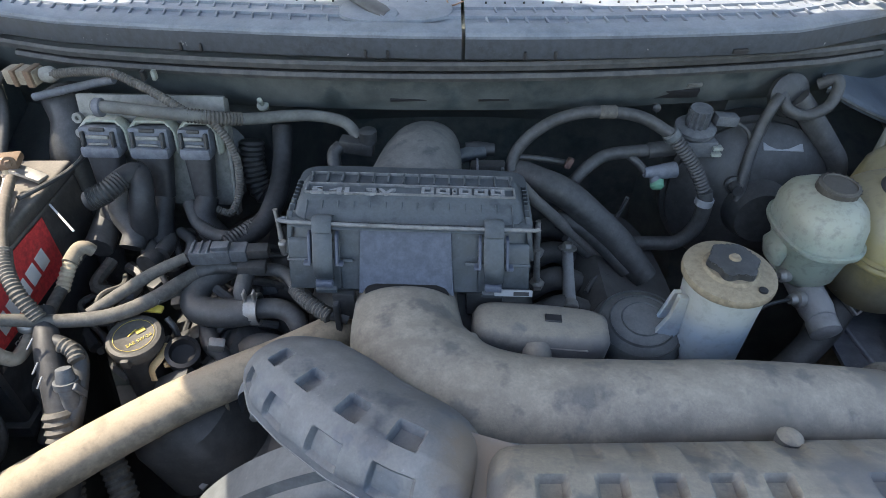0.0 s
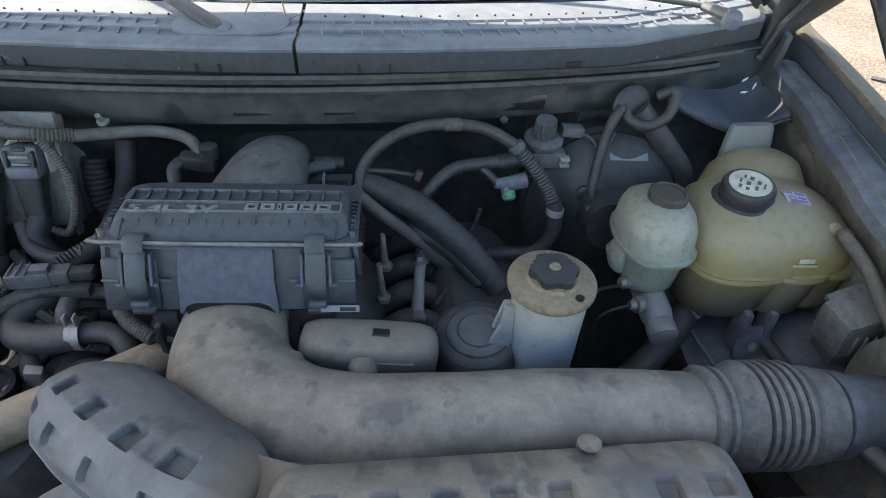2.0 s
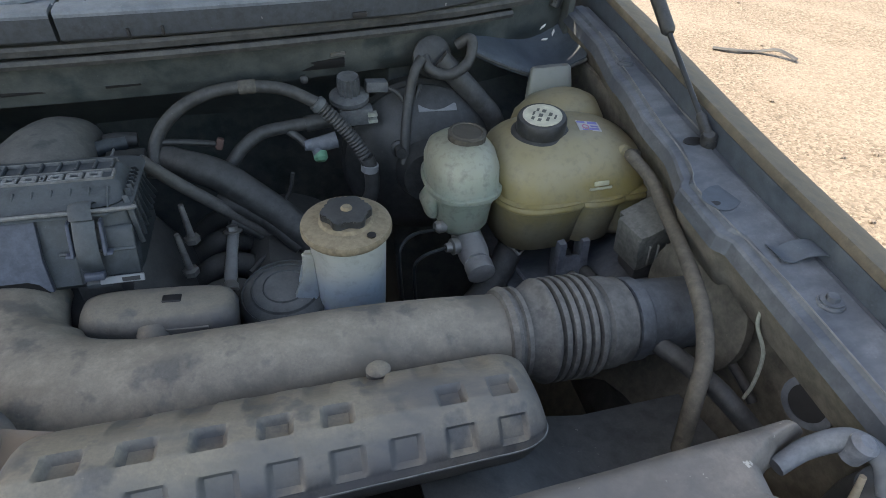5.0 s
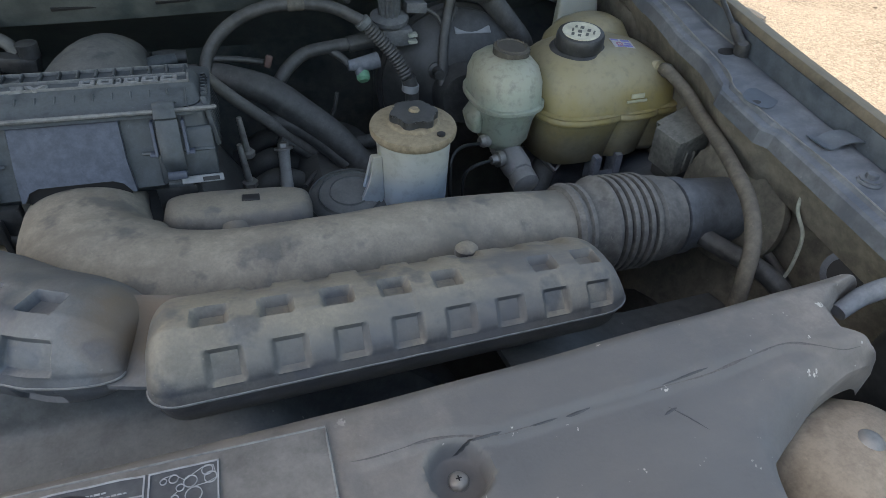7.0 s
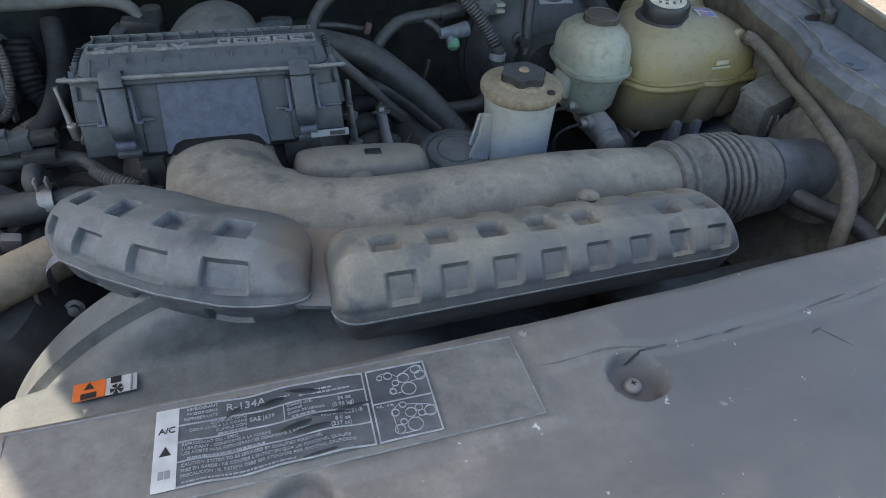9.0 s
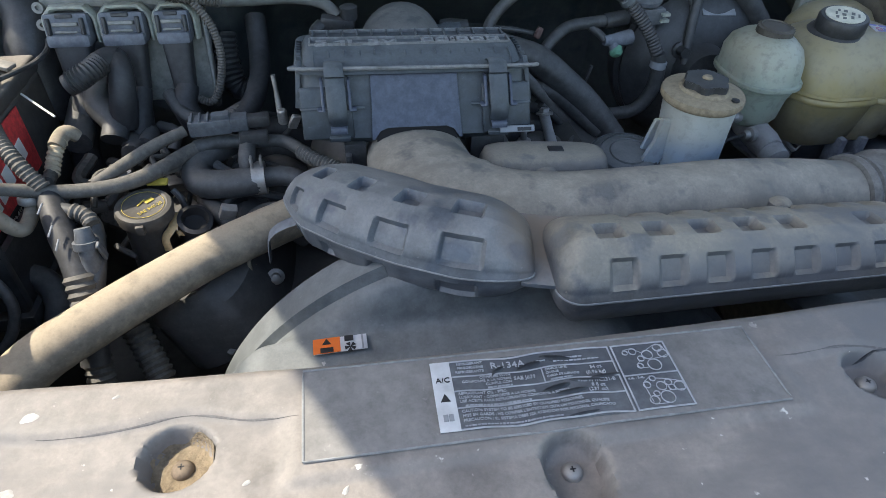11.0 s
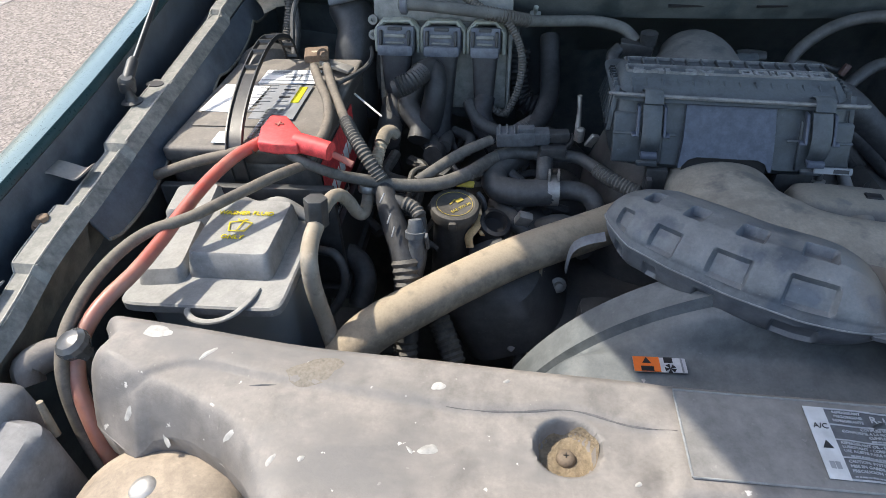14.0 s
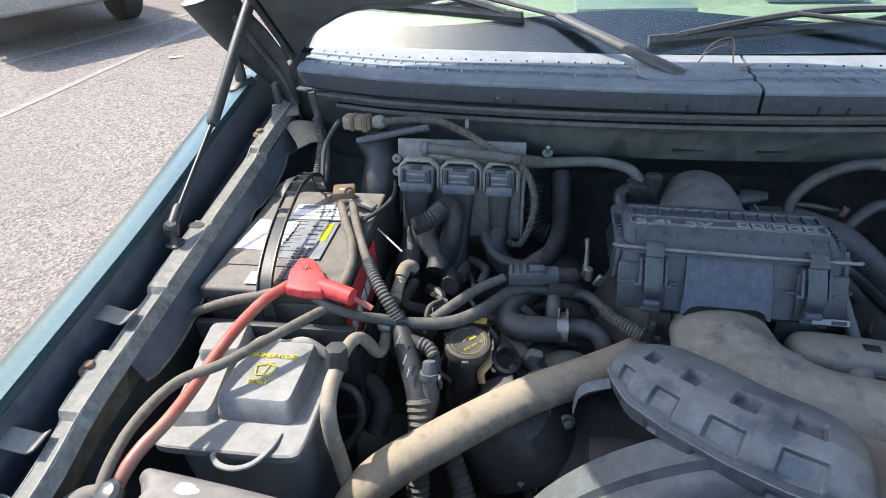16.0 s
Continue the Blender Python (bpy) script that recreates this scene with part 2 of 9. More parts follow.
def glass(name, tint, rough=0.02, film=0.0):
    m, n, l, b = nodes_of(name)
    b.inputs["Base Color"].default_value = (*tint, 1)
    b.inputs["Roughness"].default_value = rough
    b.inputs["Transmission Weight"].default_value = 1.0
    b.inputs["IOR"].default_value = 1.45
    b.inputs["Coat Weight"].default_value = film
    b.inputs["Coat Roughness"].default_value = 0.06
    return m


GLASS = glass("windscreen_glass", (0.80, 0.92, 0.84), 0.02, 0.4)


def ground_material():
    m, n, l, b = nodes_of("parking_lot")
    co = n.new("ShaderNodeTexCoord").outputs["Object"]
    x = n.new("ShaderNodeSeparateXYZ")
    l.new(co, x.inputs[0])
    grit = n.new("ShaderNodeTexVoronoi")
    grit.inputs["Scale"].default_value = 75
    l.new(co, grit.inputs["Vector"])
    k, g, w = noise_node(n, l, co, 0.6, 6), noise_node(n, l, co, 30, 5), noise_node(n, l, co, 2.2, 6, 0.7)
    speck = remap(n, l, grit.outputs["Color"], 0.0, 1.0)
    asphalt = blend(n, l, speck, (0.058, 0.048, 0.042), (0.37, 0.315, 0.275))
    asphalt = blend(n, l, remap(n, l, k, 0.35, 0.7, 0.0, 0.5), asphalt, (0.145, 0.126, 0.113))
    crack = n.new("ShaderNodeTexVoronoi")
    crack.feature = "DISTANCE_TO_EDGE"
    crack.inputs["Scale"].default_value = 0.35
    bent = n.new("ShaderNodeVectorMath")
    bent.operation = "ADD"
    wob = n.new("ShaderNodeTexNoise")
    wob.inputs["Scale"].default_value, wob.inputs["Detail"].default_value = 1.6, 6
    l.new(co, wob.inputs["Vector"])
    l.new(co, bent.inputs[0])
    l.new(wob.outputs["Color"], bent.inputs[1])
    l.new(bent.outputs[0], crack.inputs["Vector"])
    asphalt = blend(n, l, remap(n, l, crack.outputs["Distance"], 0.0, 0.005, 0.5, 0.0), asphalt, (0.05, 0.045, 0.042))
    gravel = blend(n, l, speck, (0.105, 0.082, 0.062), (0.345, 0.285, 0.225))
    wave = n.new("ShaderNodeTexWave")
    wave.bands_direction = "DIAGONAL"
    wave.inputs["Scale"].default_value, wave.inputs["Distortion"].default_value, wave.inputs["Detail"].default_value = 0.33, 14.0, 6.0
    l.new(co, wave.inputs["Vector"])
    gravel = blend(n, l, remap(n, l, wave.outputs["Fac"], 0.55, 1.0, 0.0, 0.25), gravel, (0.35, 0.30, 0.245))
    gravel = blend(n, l, remap(n, l, w, 0.52, 0.66, 0.0, 0.5), gravel, (0.31, 0.252, 0.203))
    gravel = blend(n, l, remap(n, l, g, 0.55, 0.8, 0.0, 0.5), gravel, (0.18, 0.135, 0.09))
    side = remap(n, l, x.outputs[0], -0.6, 0.6)
    l.new(blend(n, l, side, asphalt, gravel), b.inputs["Base Color"])
    b.inputs["Roughness"].default_value = 0.9
    bp = n.new("ShaderNodeBump")
    bp.inputs["Strength"].default_value, bp.inputs["Distance"].default_value = 0.7, 0.012
    l.new(calc(n, l, "ADD", calc(n, l, "MULTIPLY", grit.outputs["Distance"], 0.5), calc(n, l, "MULTIPLY", g, 0.5)), bp.inputs["Height"])
    l.new(bp.outputs[0], b.inputs["Normal"])
    return m


# ---- mesh helpers ----
BASE = {None: Vector((0, 0, 0))}


def thing(name, at, label, category, group="", kind=""):
    e = new(name)
    e.empty_display_size = 0.05
    e.location = at
    BASE[e] = Vector(at)
    return tagged(e, label, category, group, kind)


def mesh_of(name, bm, mat, smooth=38):
    bmesh.ops.recalc_face_normals(bm, faces=bm.faces)
    me = bpy.data.meshes.new(name)
    bm.to_mesh(me)
    bm.free()
    me.polygons.foreach_set("use_smooth", [True] * len(me.polygons))
    me.set_sharp_from_angle(angle=radians(smooth))
    me.materials.append(mat)
    return me


def part(name, bm, mat, parent, label="", smooth=38):
    bmesh.ops.translate(bm, verts=bm.verts, vec=-BASE[parent])
    ob = new(name, mesh_of(name, bm, mat, smooth))
    ob.parent = parent
    BASE[ob] = BASE[parent]
    if label:
        tagged(ob, label)
    return ob


def solo(name, bm, mat, at, label, category, group="", kind="", smooth=38):
    """A thing that is one mesh."""
    bmesh.ops.translate(bm, verts=bm.verts, vec=-Vector(at))
    ob = new(name, mesh_of(name, bm, mat, smooth))
    ob.location = at
    BASE[ob] = Vector(at)
    return tagged(ob, label, category, group, kind)


def join(*bms):
    out = bmesh.new()
    for b in bms:
        me = bpy.data.meshes.new("tmp")
        b.to_mesh(me)
        b.free()
        out.from_mesh(me)
        bpy.data.meshes.remove(me)
    return out


def moved(bm, m):
    bmesh.ops.transform(bm, matrix=m, verts=bm.verts)
    return bm


def box(c, s, bevel=0.003, seg=2, rot=(0, 0, 0), taper=(1, 1)):
    bm = bmesh.new()
    bmesh.ops.create_cube(bm, size=1.0)
    for v in bm.verts:
        k = v.co.z + 0.5
        v.co = Vector((v.co.x * s[0] * (1 + (taper[0] - 1) * k), v.co.y * s[1] * (1 + (taper[1] - 1) * k), v.co.z * s[2]))
    if bevel:
        bmesh.ops.bevel(bm, geom=bm.edges[:], offset=min(bevel, min(s) * 0.45), segments=seg, affect="EDGES", profile=0.6)
    return moved(bm, pose(*c, *rot))


def prism(pts, lo, hi, bevel=0.002, seg=2, m=None):
    """A plan outline (x, y) raised from lo to hi, then placed by m."""
    bm = bmesh.new()
    a = [bm.verts.new((x, y, lo)) for x, y in pts]
    b = [bm.verts.new((x, y, hi)) for x, y in pts]
    bm.faces.new(a[::-1])
    bm.faces.new(b)
    for i in range(len(pts)):
        j = (i + 1) % len(pts)
        bm.faces.new((a[i], a[j], b[j], b[i]))
    if bevel:
        bmesh.ops.bevel(bm, geom=[e for e in bm.edges], offset=bevel, segments=seg, affect="EDGES", profile=0.6)
    return moved(bm, m) if m else bm


def spline(pts, steps=6):
    p = [Vector(q) for q in pts]
    p = [p[0] * 2 - p[1]] + p + [p[-1] * 2 - p[-2]]
    out = []
    for i in range(1, len(p) - 2):
        for k in range(steps):
            t = k / steps
            a, b, c, d = p[i - 1], p[i], p[i + 1], p[i + 2]
            out.append(0.5 * (2 * b + (c - a) * t + (2 * a - 5 * b + 4 * c - d) * t * t + (3 * b - a - 3 * c + d) * t ** 3))
    out.append(p[-2].copy())
    return out


def sweep(line, rings, sides=12, caps=True, squash=None):
    """A skin round a line: rings[i] is the radius at line[i], or (across, up)."""
    bm = bmesh.new()
    up = None
    rows = []
    for i, q in enumerate(line):
        t = (line[min(i + 1, len(line) - 1)] - line[max(i - 1, 0)]).normalized()
        if up is None:
            up = Vector((0, 0, 1)) if abs(t.z) < 0.9 else Vector((0, 1, 0))
        up = (up - t * up.dot(t)).normalized()
        right = t.cross(up)
        a, b = rings[i] if isinstance(rings[i], tuple) else (rings[i], rings[i])
        rows.append([bm.verts.new(q + right * a * math.cos(2 * math.pi * k / sides) + up * b * math.sin(2 * math.pi * k / sides)) for k in range(sides)])
    for r, s in zip(rows, rows[1:]):
        for k in range(sides):
            j = (k + 1) % sides
            bm.faces.new((r[k], r[j], s[j], s[k]))
    if caps:
        bm.faces.new(rows[0][::-1])
        bm.faces.new(rows[-1])
    return bm


def hose(pts, r, sides=12, steps=6):
    line = spline(pts, steps)
    if isinstance(r, (int, float)):
        rr = [r] * len(line)
    else:
        rr = [float(np.interp(i / (len(line) - 1), np.linspace(0, 1, len(r)), r)) for i in range(len(line))]
    return sweep(line, rr, sides)


def conduit(pts, r, pitch=0.004, sides=10):
    """Corrugated split loom."""
    line = spline(pts, 24)
    length = [0.0]
    for a, b in zip(line, line[1:]):
        length.append(length[-1] + (b - a).length)
    count = max(8, int(length[-1] / pitch) * 2)
    out, rr = [], []
    for i in range(count + 1):
        s = length[-1] * i / count
        k = min(max(int(np.searchsorted(length, s)) - 1, 0), len(line) - 2)
        f = (s - length[k]) / max(1e-9, length[k + 1] - length[k])
        out.append(line[k].lerp(line[k + 1], f))
        rr.append(r * (1.0 if i % 2 else 0.84))
    return sweep(out, rr, sides)


def lathe(profile, at, axis=(0, 0, 1), seg=32, loop=False):
    """profile: (radius, height) along the axis; closed at both ends, or a ring (loop)."""
    bm = bmesh.new()
    rows = []
    for r, h in profile:
        rows.append([bm.verts.new((r * math.cos(2 * math.pi * k / seg), r * math.sin(2 * math.pi * k / seg), h)) for k in range(seg)])
    for a, b in zip(rows, rows[1:]):
        for k in range(seg):
            j = (k + 1) % seg
            bm.faces.new((a[k], a[j], b[j], b[k]))
    if loop:
        for k in range(seg):
            j = (k + 1) % seg
            bm.faces.new((rows[-1][k], rows[-1][j], rows[0][j], rows[0][k]))
    else:
        bm.faces.new(rows[0][::-1])
        bm.faces.new(rows[-1])
    return moved(bm, Matrix.Translation(at) @ Vector(axis).to_track_quat("Z", "Y").to_matrix().to_4x4())


def stack(levels, seg=40, lean=(0, 0)):
    """Rounded-rectangle sections (z, cx, cy, half x, half y, squareness) skinned into a body."""
    bm = bmesh.new()
    rows = []
    z0 = levels[0][0]
    for z, cx, cy, rx, ry, n in levels:
        row = []
        for k in range(seg):
            a = 2 * math.pi * (k + 0.5) / seg
            c, s = math.cos(a), math.sin(a)
            row.append(bm.verts.new((cx + lean[0] * (z - z0) + rx * math.copysign(abs(c) ** (2 / n), c), cy + lean[1] * (z - z0) + ry * math.copysign(abs(s) ** (2 / n), s), z)))
        rows.append(row)
    for a, b in zip(rows, rows[1:]):
        for k in range(seg):
            j = (k + 1) % seg
            bm.faces.new((a[k], a[j], b[j], b[k]))
    bm.faces.new(rows[0][::-1])
    bm.faces.new(rows[-1])
    return bm


def skin(rows, closed=False, caps=False):
    """A surface through rows of points; closed: each row is a ring."""
    bm = bmesh.new()
    vs = [[bm.verts.new(p) for p in r] for r in rows]
    n = len(vs[0])
    for a, b in zip(vs, vs[1:]):
        for k in range(n if closed else n - 1):
            j = (k + 1) % n
            bm.faces.new((a[k], a[j], b[j], b[k]))
    if caps:
        bm.faces.new(vs[0][::-1])
        bm.faces.new(vs[-1])
    return bm


def slab(rows, drop):
    """A sheet of points with a copy of it below by drop (a vector), closed all round."""
    d = Vector(drop)
    bm = bmesh.new()
    a = [[bm.verts.new(p) for p in r] for r in rows]
    b = [[bm.verts.new(Vector(p) + d) for p in r] for r in rows]
    nu, nv = len(rows), len(rows[0])
    for i in range(nu - 1):
        for j in range(nv - 1):
            bm.faces.new((a[i][j], a[i + 1][j], a[i + 1][j + 1], a[i][j + 1]))
            bm.faces.new((b[i][j], b[i][j + 1], b[i + 1][j + 1], b[i + 1][j]))
    rim = [(i, 0) for i in range(nu)] + [(nu - 1, j) for j in range(1, nv)] + [(i, nv - 1) for i in range(nu - 2, -1, -1)] + [(0, j) for j in range(nv - 2, 0, -1)]
    for (i, j), (p, q) in zip(rim, rim[1:] + rim[:1]):
        bm.faces.new((a[i][j], b[i][j], b[p][q], a[p][q]))
    return bm


def letters(body, size, m, depth=0.0006, align="LEFT"):
    c = bpy.data.curves.new("writing", "FONT")
    c.body, c.size, c.extrude, c.align_x, c.align_y = body, size, depth, align, "CENTER"
    c.resolution_u = 3
    o = bpy.data.objects.new("writing", c)
    scene.collection.objects.link(o)
    dg = bpy.context.evaluated_depsgraph_get()
    me = bpy.data.meshes.new_from_object(o.evaluated_get(dg))
    bpy.data.objects.remove(o)
    bm = bmesh.new()
    bm.from_mesh(me)
    bpy.data.meshes.remove(me)
    return moved(bm, m)


def smoothstep(a, b, x):
    t = min(1.0, max(0.0, (x - a) / (b - a)))
    return t * t * (3 - 2 * t)


def bolt(at, r=0.007, axis=(0, 0, 1), h=0.006):
    return join(lathe([(r * 1.7, 0), (r * 1.7, h * 0.25), (r * 1.1, h * 0.3)], at, axis, 20), lathe([(r, h * 0.2), (r, h * 0.9), (r * 0.85, h)], at, axis, 6))

# ---- ground and parking lot ----
rows = []
for i in range(41):
    x = math.copysign(abs(i / 20 - 1) ** 2.6 * 320, i / 20 - 1)
    rows.append([(x, math.copysign(abs(j / 20 - 1) ** 2.6 * 320, j / 20 - 1), 0.0) for j in range(41)])
GROUND = ground_material()
solo("ground", skin(rows), GROUND, (0, 0, 0), "pale worn asphalt running into tan gravel", "ground", kind="structure")
LINEPAINT = dusty("worn_line_paint", (0.38, 0.365, 0.345), 0.85, 1.3, 0.2, (0.235, 0.208, 0.188), scale=5)


def lot_line(a, b, w):
    a, b = Vector((*a, 0.004)), Vector((*b, 0.004))
    s = (b - a).cross(Vector((0, 0, 1))).normalized() * w / 2
    rr = [[a.lerp(b, i / 40) + s * (k + 0.12 * random.uniform(-1, 1)) for k in (-1, -0.33, 0.33, 1)] for i in range(41)]
    solo("parking_line", slab(rr, (0, 0, -0.003)), LINEPAINT, (*a.lerp(b, 0.5).xy, 0.002), "worn white painted parking line on the asphalt", "parking line", "parking lines", "structure")


lot_line((-4.62, 2.3), (-4.18, 8.8), 0.09)
lot_line((-6.25, 4.0), (-4.5, 8.6), 0.10)
lot_line((-6.9, 8.4), (-3.2, 11.5), 0.10)

# strips of torn rubber and stones on the gravel
solo("rubber_strip", sweep(spline([(3.22, 3.66, 0.012), (3.33, 3.56, 0.02), (3.47, 3.52, 0.012), (3.55, 3.42, 0.05), (3.62, 3.30, 0.02)], 6), [(0.022, 0.008)] * 25, 8), RUBBER, (3.4, 3.5, 0), "torn black rubber strip lying on the gravel", "debris")
for k in range(26):
    x, y = random.uniform(1.9, 5.5), random.uniform(1.6, 6.5)
    bm = bmesh.new()
    bmesh.ops.create_icosphere(bm, subdivisions=1, radius=random.uniform(0.008, 0.022))
    for v in bm.verts:
        v.co *= random.uniform(0.75, 1.2)
        v.co.z *= 0.6
    solo("stone", moved(bm, pose(x, y, 0.006)), GROUND, (x, y, 0), "small tan stone lying on the gravel", "stone", "loose stones")
solo("litter", moved(box((0, 0, 0), (0.13, 0.045, 0.004), 0.001), pose(-3.895, 5.64, 0.012, 8, 4, 30)), BEIGE, (-3.895, 5.64, 0), "scrap of pale paper lying on the asphalt", "litter")


# ---- parked pickups in the next rows ----
TYRE = dusty("tyre_rubber", (0.018, 0.018, 0.018), 0.75, 0.3, 0.1, (0.16, 0.15, 0.13))
DARKGLASS = glass("dark_car_glass", (0.12, 0.14, 0.14))


def wheel(p, at, r=0.39, w=0.26):
    t = part("tyre", lathe([(r * 0.6, -w / 2), (r * 0.93, -w / 2), (r, -w / 2 + 0.03), (r, w / 2 - 0.03), (r * 0.93, w / 2), (r * 0.6, w / 2), (r * 0.58, 0)], at, (1, 0, 0), 40), TYRE, p)
    part("rim", lathe([(r * 0.6, -w * 0.35), (r * 0.6, w * 0.38), (r * 0.5, w * 0.3), (r * 0.2, w * 0.2), (r * 0.18, w * 0.32), (0.02, w * 0.33)], at, (1, 0, 0), 30), ALLOY, t)


def parked_pickup(at, turn, colour, label):
    p = thing("parked_pickup", (0, 0, 0), label, "truck", "parked vehicles")
    side = [(-2.7, 0.5), (-2.75, 0.95), (-2.6, 1.12), (-1.2, 1.2), (-0.75, 1.75), (-0.5, 1.84), (0.75, 1.84), (1.0, 1.22), (2.75, 1.18), (2.8, 0.55), (2.45, 0.42), (2.25, 0.42), (2.1, 0.78), (1.85, 0.9), (1.5, 0.9), (1.25, 0.78), (1.1, 0.42), (-1.1, 0.42), (-1.25, 0.78), (-1.5, 0.9), (-1.85, 0.9), (-2.1, 0.78), (-2.25, 0.42)]
    part("body", prism([(a, b) for a, b in side], -0.96, 0.96, 0.04, 3, Matrix.Rotation(radians(90), 4, "X") ), colour, p)
    for sx in (-1.68, 1.68):
        for sy in (-0.86, 0.86):
            w = part("tyre", lathe([(0.23, -0.13), (0.36, -0.13), (0.39, -0.1), (0.39, 0.1), (0.36, 0.13), (0.23, 0.13)], (sx, sy, 0.39), (0, 1, 0), 36), TYRE, p)
            part("rim", lathe([(0.23, -0.1), (0.23, 0.12), (0.19, 0.1), (0.08, 0.06), (0.07, 0.1), (0.02, 0.1)], (sx, sy, 0.39), (0, math.copysign(1, sy), 0), 24), ALLOY, w)
    part("bumper", box((-2.85, 0, 0.55), (0.14, 1.9, 0.24), 0.05, 3), STEEL, p)
    part("bumper", box((2.86, 0, 0.55), (0.14, 1.9, 0.24), 0.05, 3), STEEL, p)
    for sy in (-0.968, 0.968):
        part("window", prism([(-0.95, 1.26), (-0.62, 1.7), (0.62, 1.7), (0.82, 1.26)], -0.004, 0.004, 0.0, 1, pose(0, sy, 0, 90)), DARKGLASS, p)
        part("headlight", box((-2.72, sy * 0.8, 0.88), (0.1, 0.34, 0.17), 0.03), GREYPAPER, p)
    p.matrix_basis = pose(*at, 0, 0, turn)
    return p


# ---- fenders, aprons, rails ----
def rail_z(s, y):
    return (1.075 if s < 0 else 1.06) + 0.128 * y


def fender(s, label):
    p = thing("fender", (0.85 * s, 0.5, 0.0), label, "fender", "front fenders")
    crown, side, flange = [], [], []
    for i in range(41):
        y = -0.12 + 1.6 * i / 40
        z = rail_z(s, y) + 0.045
        xi = 0.803 + 0.024 * smoothstep(0.45, 1.0, y)
        nose = 0.05 * smoothstep(0.25, -0.12, y)
        top = [(xi, z - 0.010), (xi + 0.001, z - 0.003), (xi + 0.004, z)]
        for k in range(1, 11):
            f = k / 10
            top.append((xi + 0.004 + 0.085 * f, z - (0.010 if s < 0 else 0.022) * f - (0.034 if s < 0 else 0.024) * f ** 2.4))
        under = [(xi + 0.088, z - 0.068), (xi + 0.04, z - 0.032), (xi + 0.006, z - 0.012)]
        crown.append([(s * (x - nose), y, zz) for x, zz in top + under])
        low = []
        for k in range(8):
            a = k / 7
            low.append((xi + 0.0885 + 0.05 * math.sin(a * math.pi / 2), z - (0.045 if s < 0 else 0.047) - 0.31 * a ** 1.5))
        low += [(xi + 0.125, z - 0.45), (xi + 0.12, z - 0.60)]
        side.append([(s * (x - nose), y, zz) for x, zz in low])
        flange.append([(s * (x - nose), y, zz) for x, zz in ((xi + 0.0005, z - 0.011), (xi + 0.003, z - 0.05), (xi + 0.010, z - 0.095), (xi - 0.012, z - 0.105))])
    part("crown", skin(crown, True, True), CROWNPAINT if s < 0 else CROWNTAN, p, smooth=50)
    part("side_panel", slab(side, (-0.004 * s, 0, 0)), GREENPAINT, p, smooth=60)
    part("inner_flange", slab(flange, (0.003 * s, 0, -0.001)), VALLEY, p, "dark inner wall of the fender")
    return p


fender(-1, "dark green glossy fender with a sunlit crown")
fender(1, "dark green fender with the gravel's tan reflection painted on its crown")


RAILEDGE = dusty("worn_bare_edge", (0.16, 0.155, 0.14), 0.45, 0.5, 0.3, (0.42, 0.40, 0.36), scale=40)


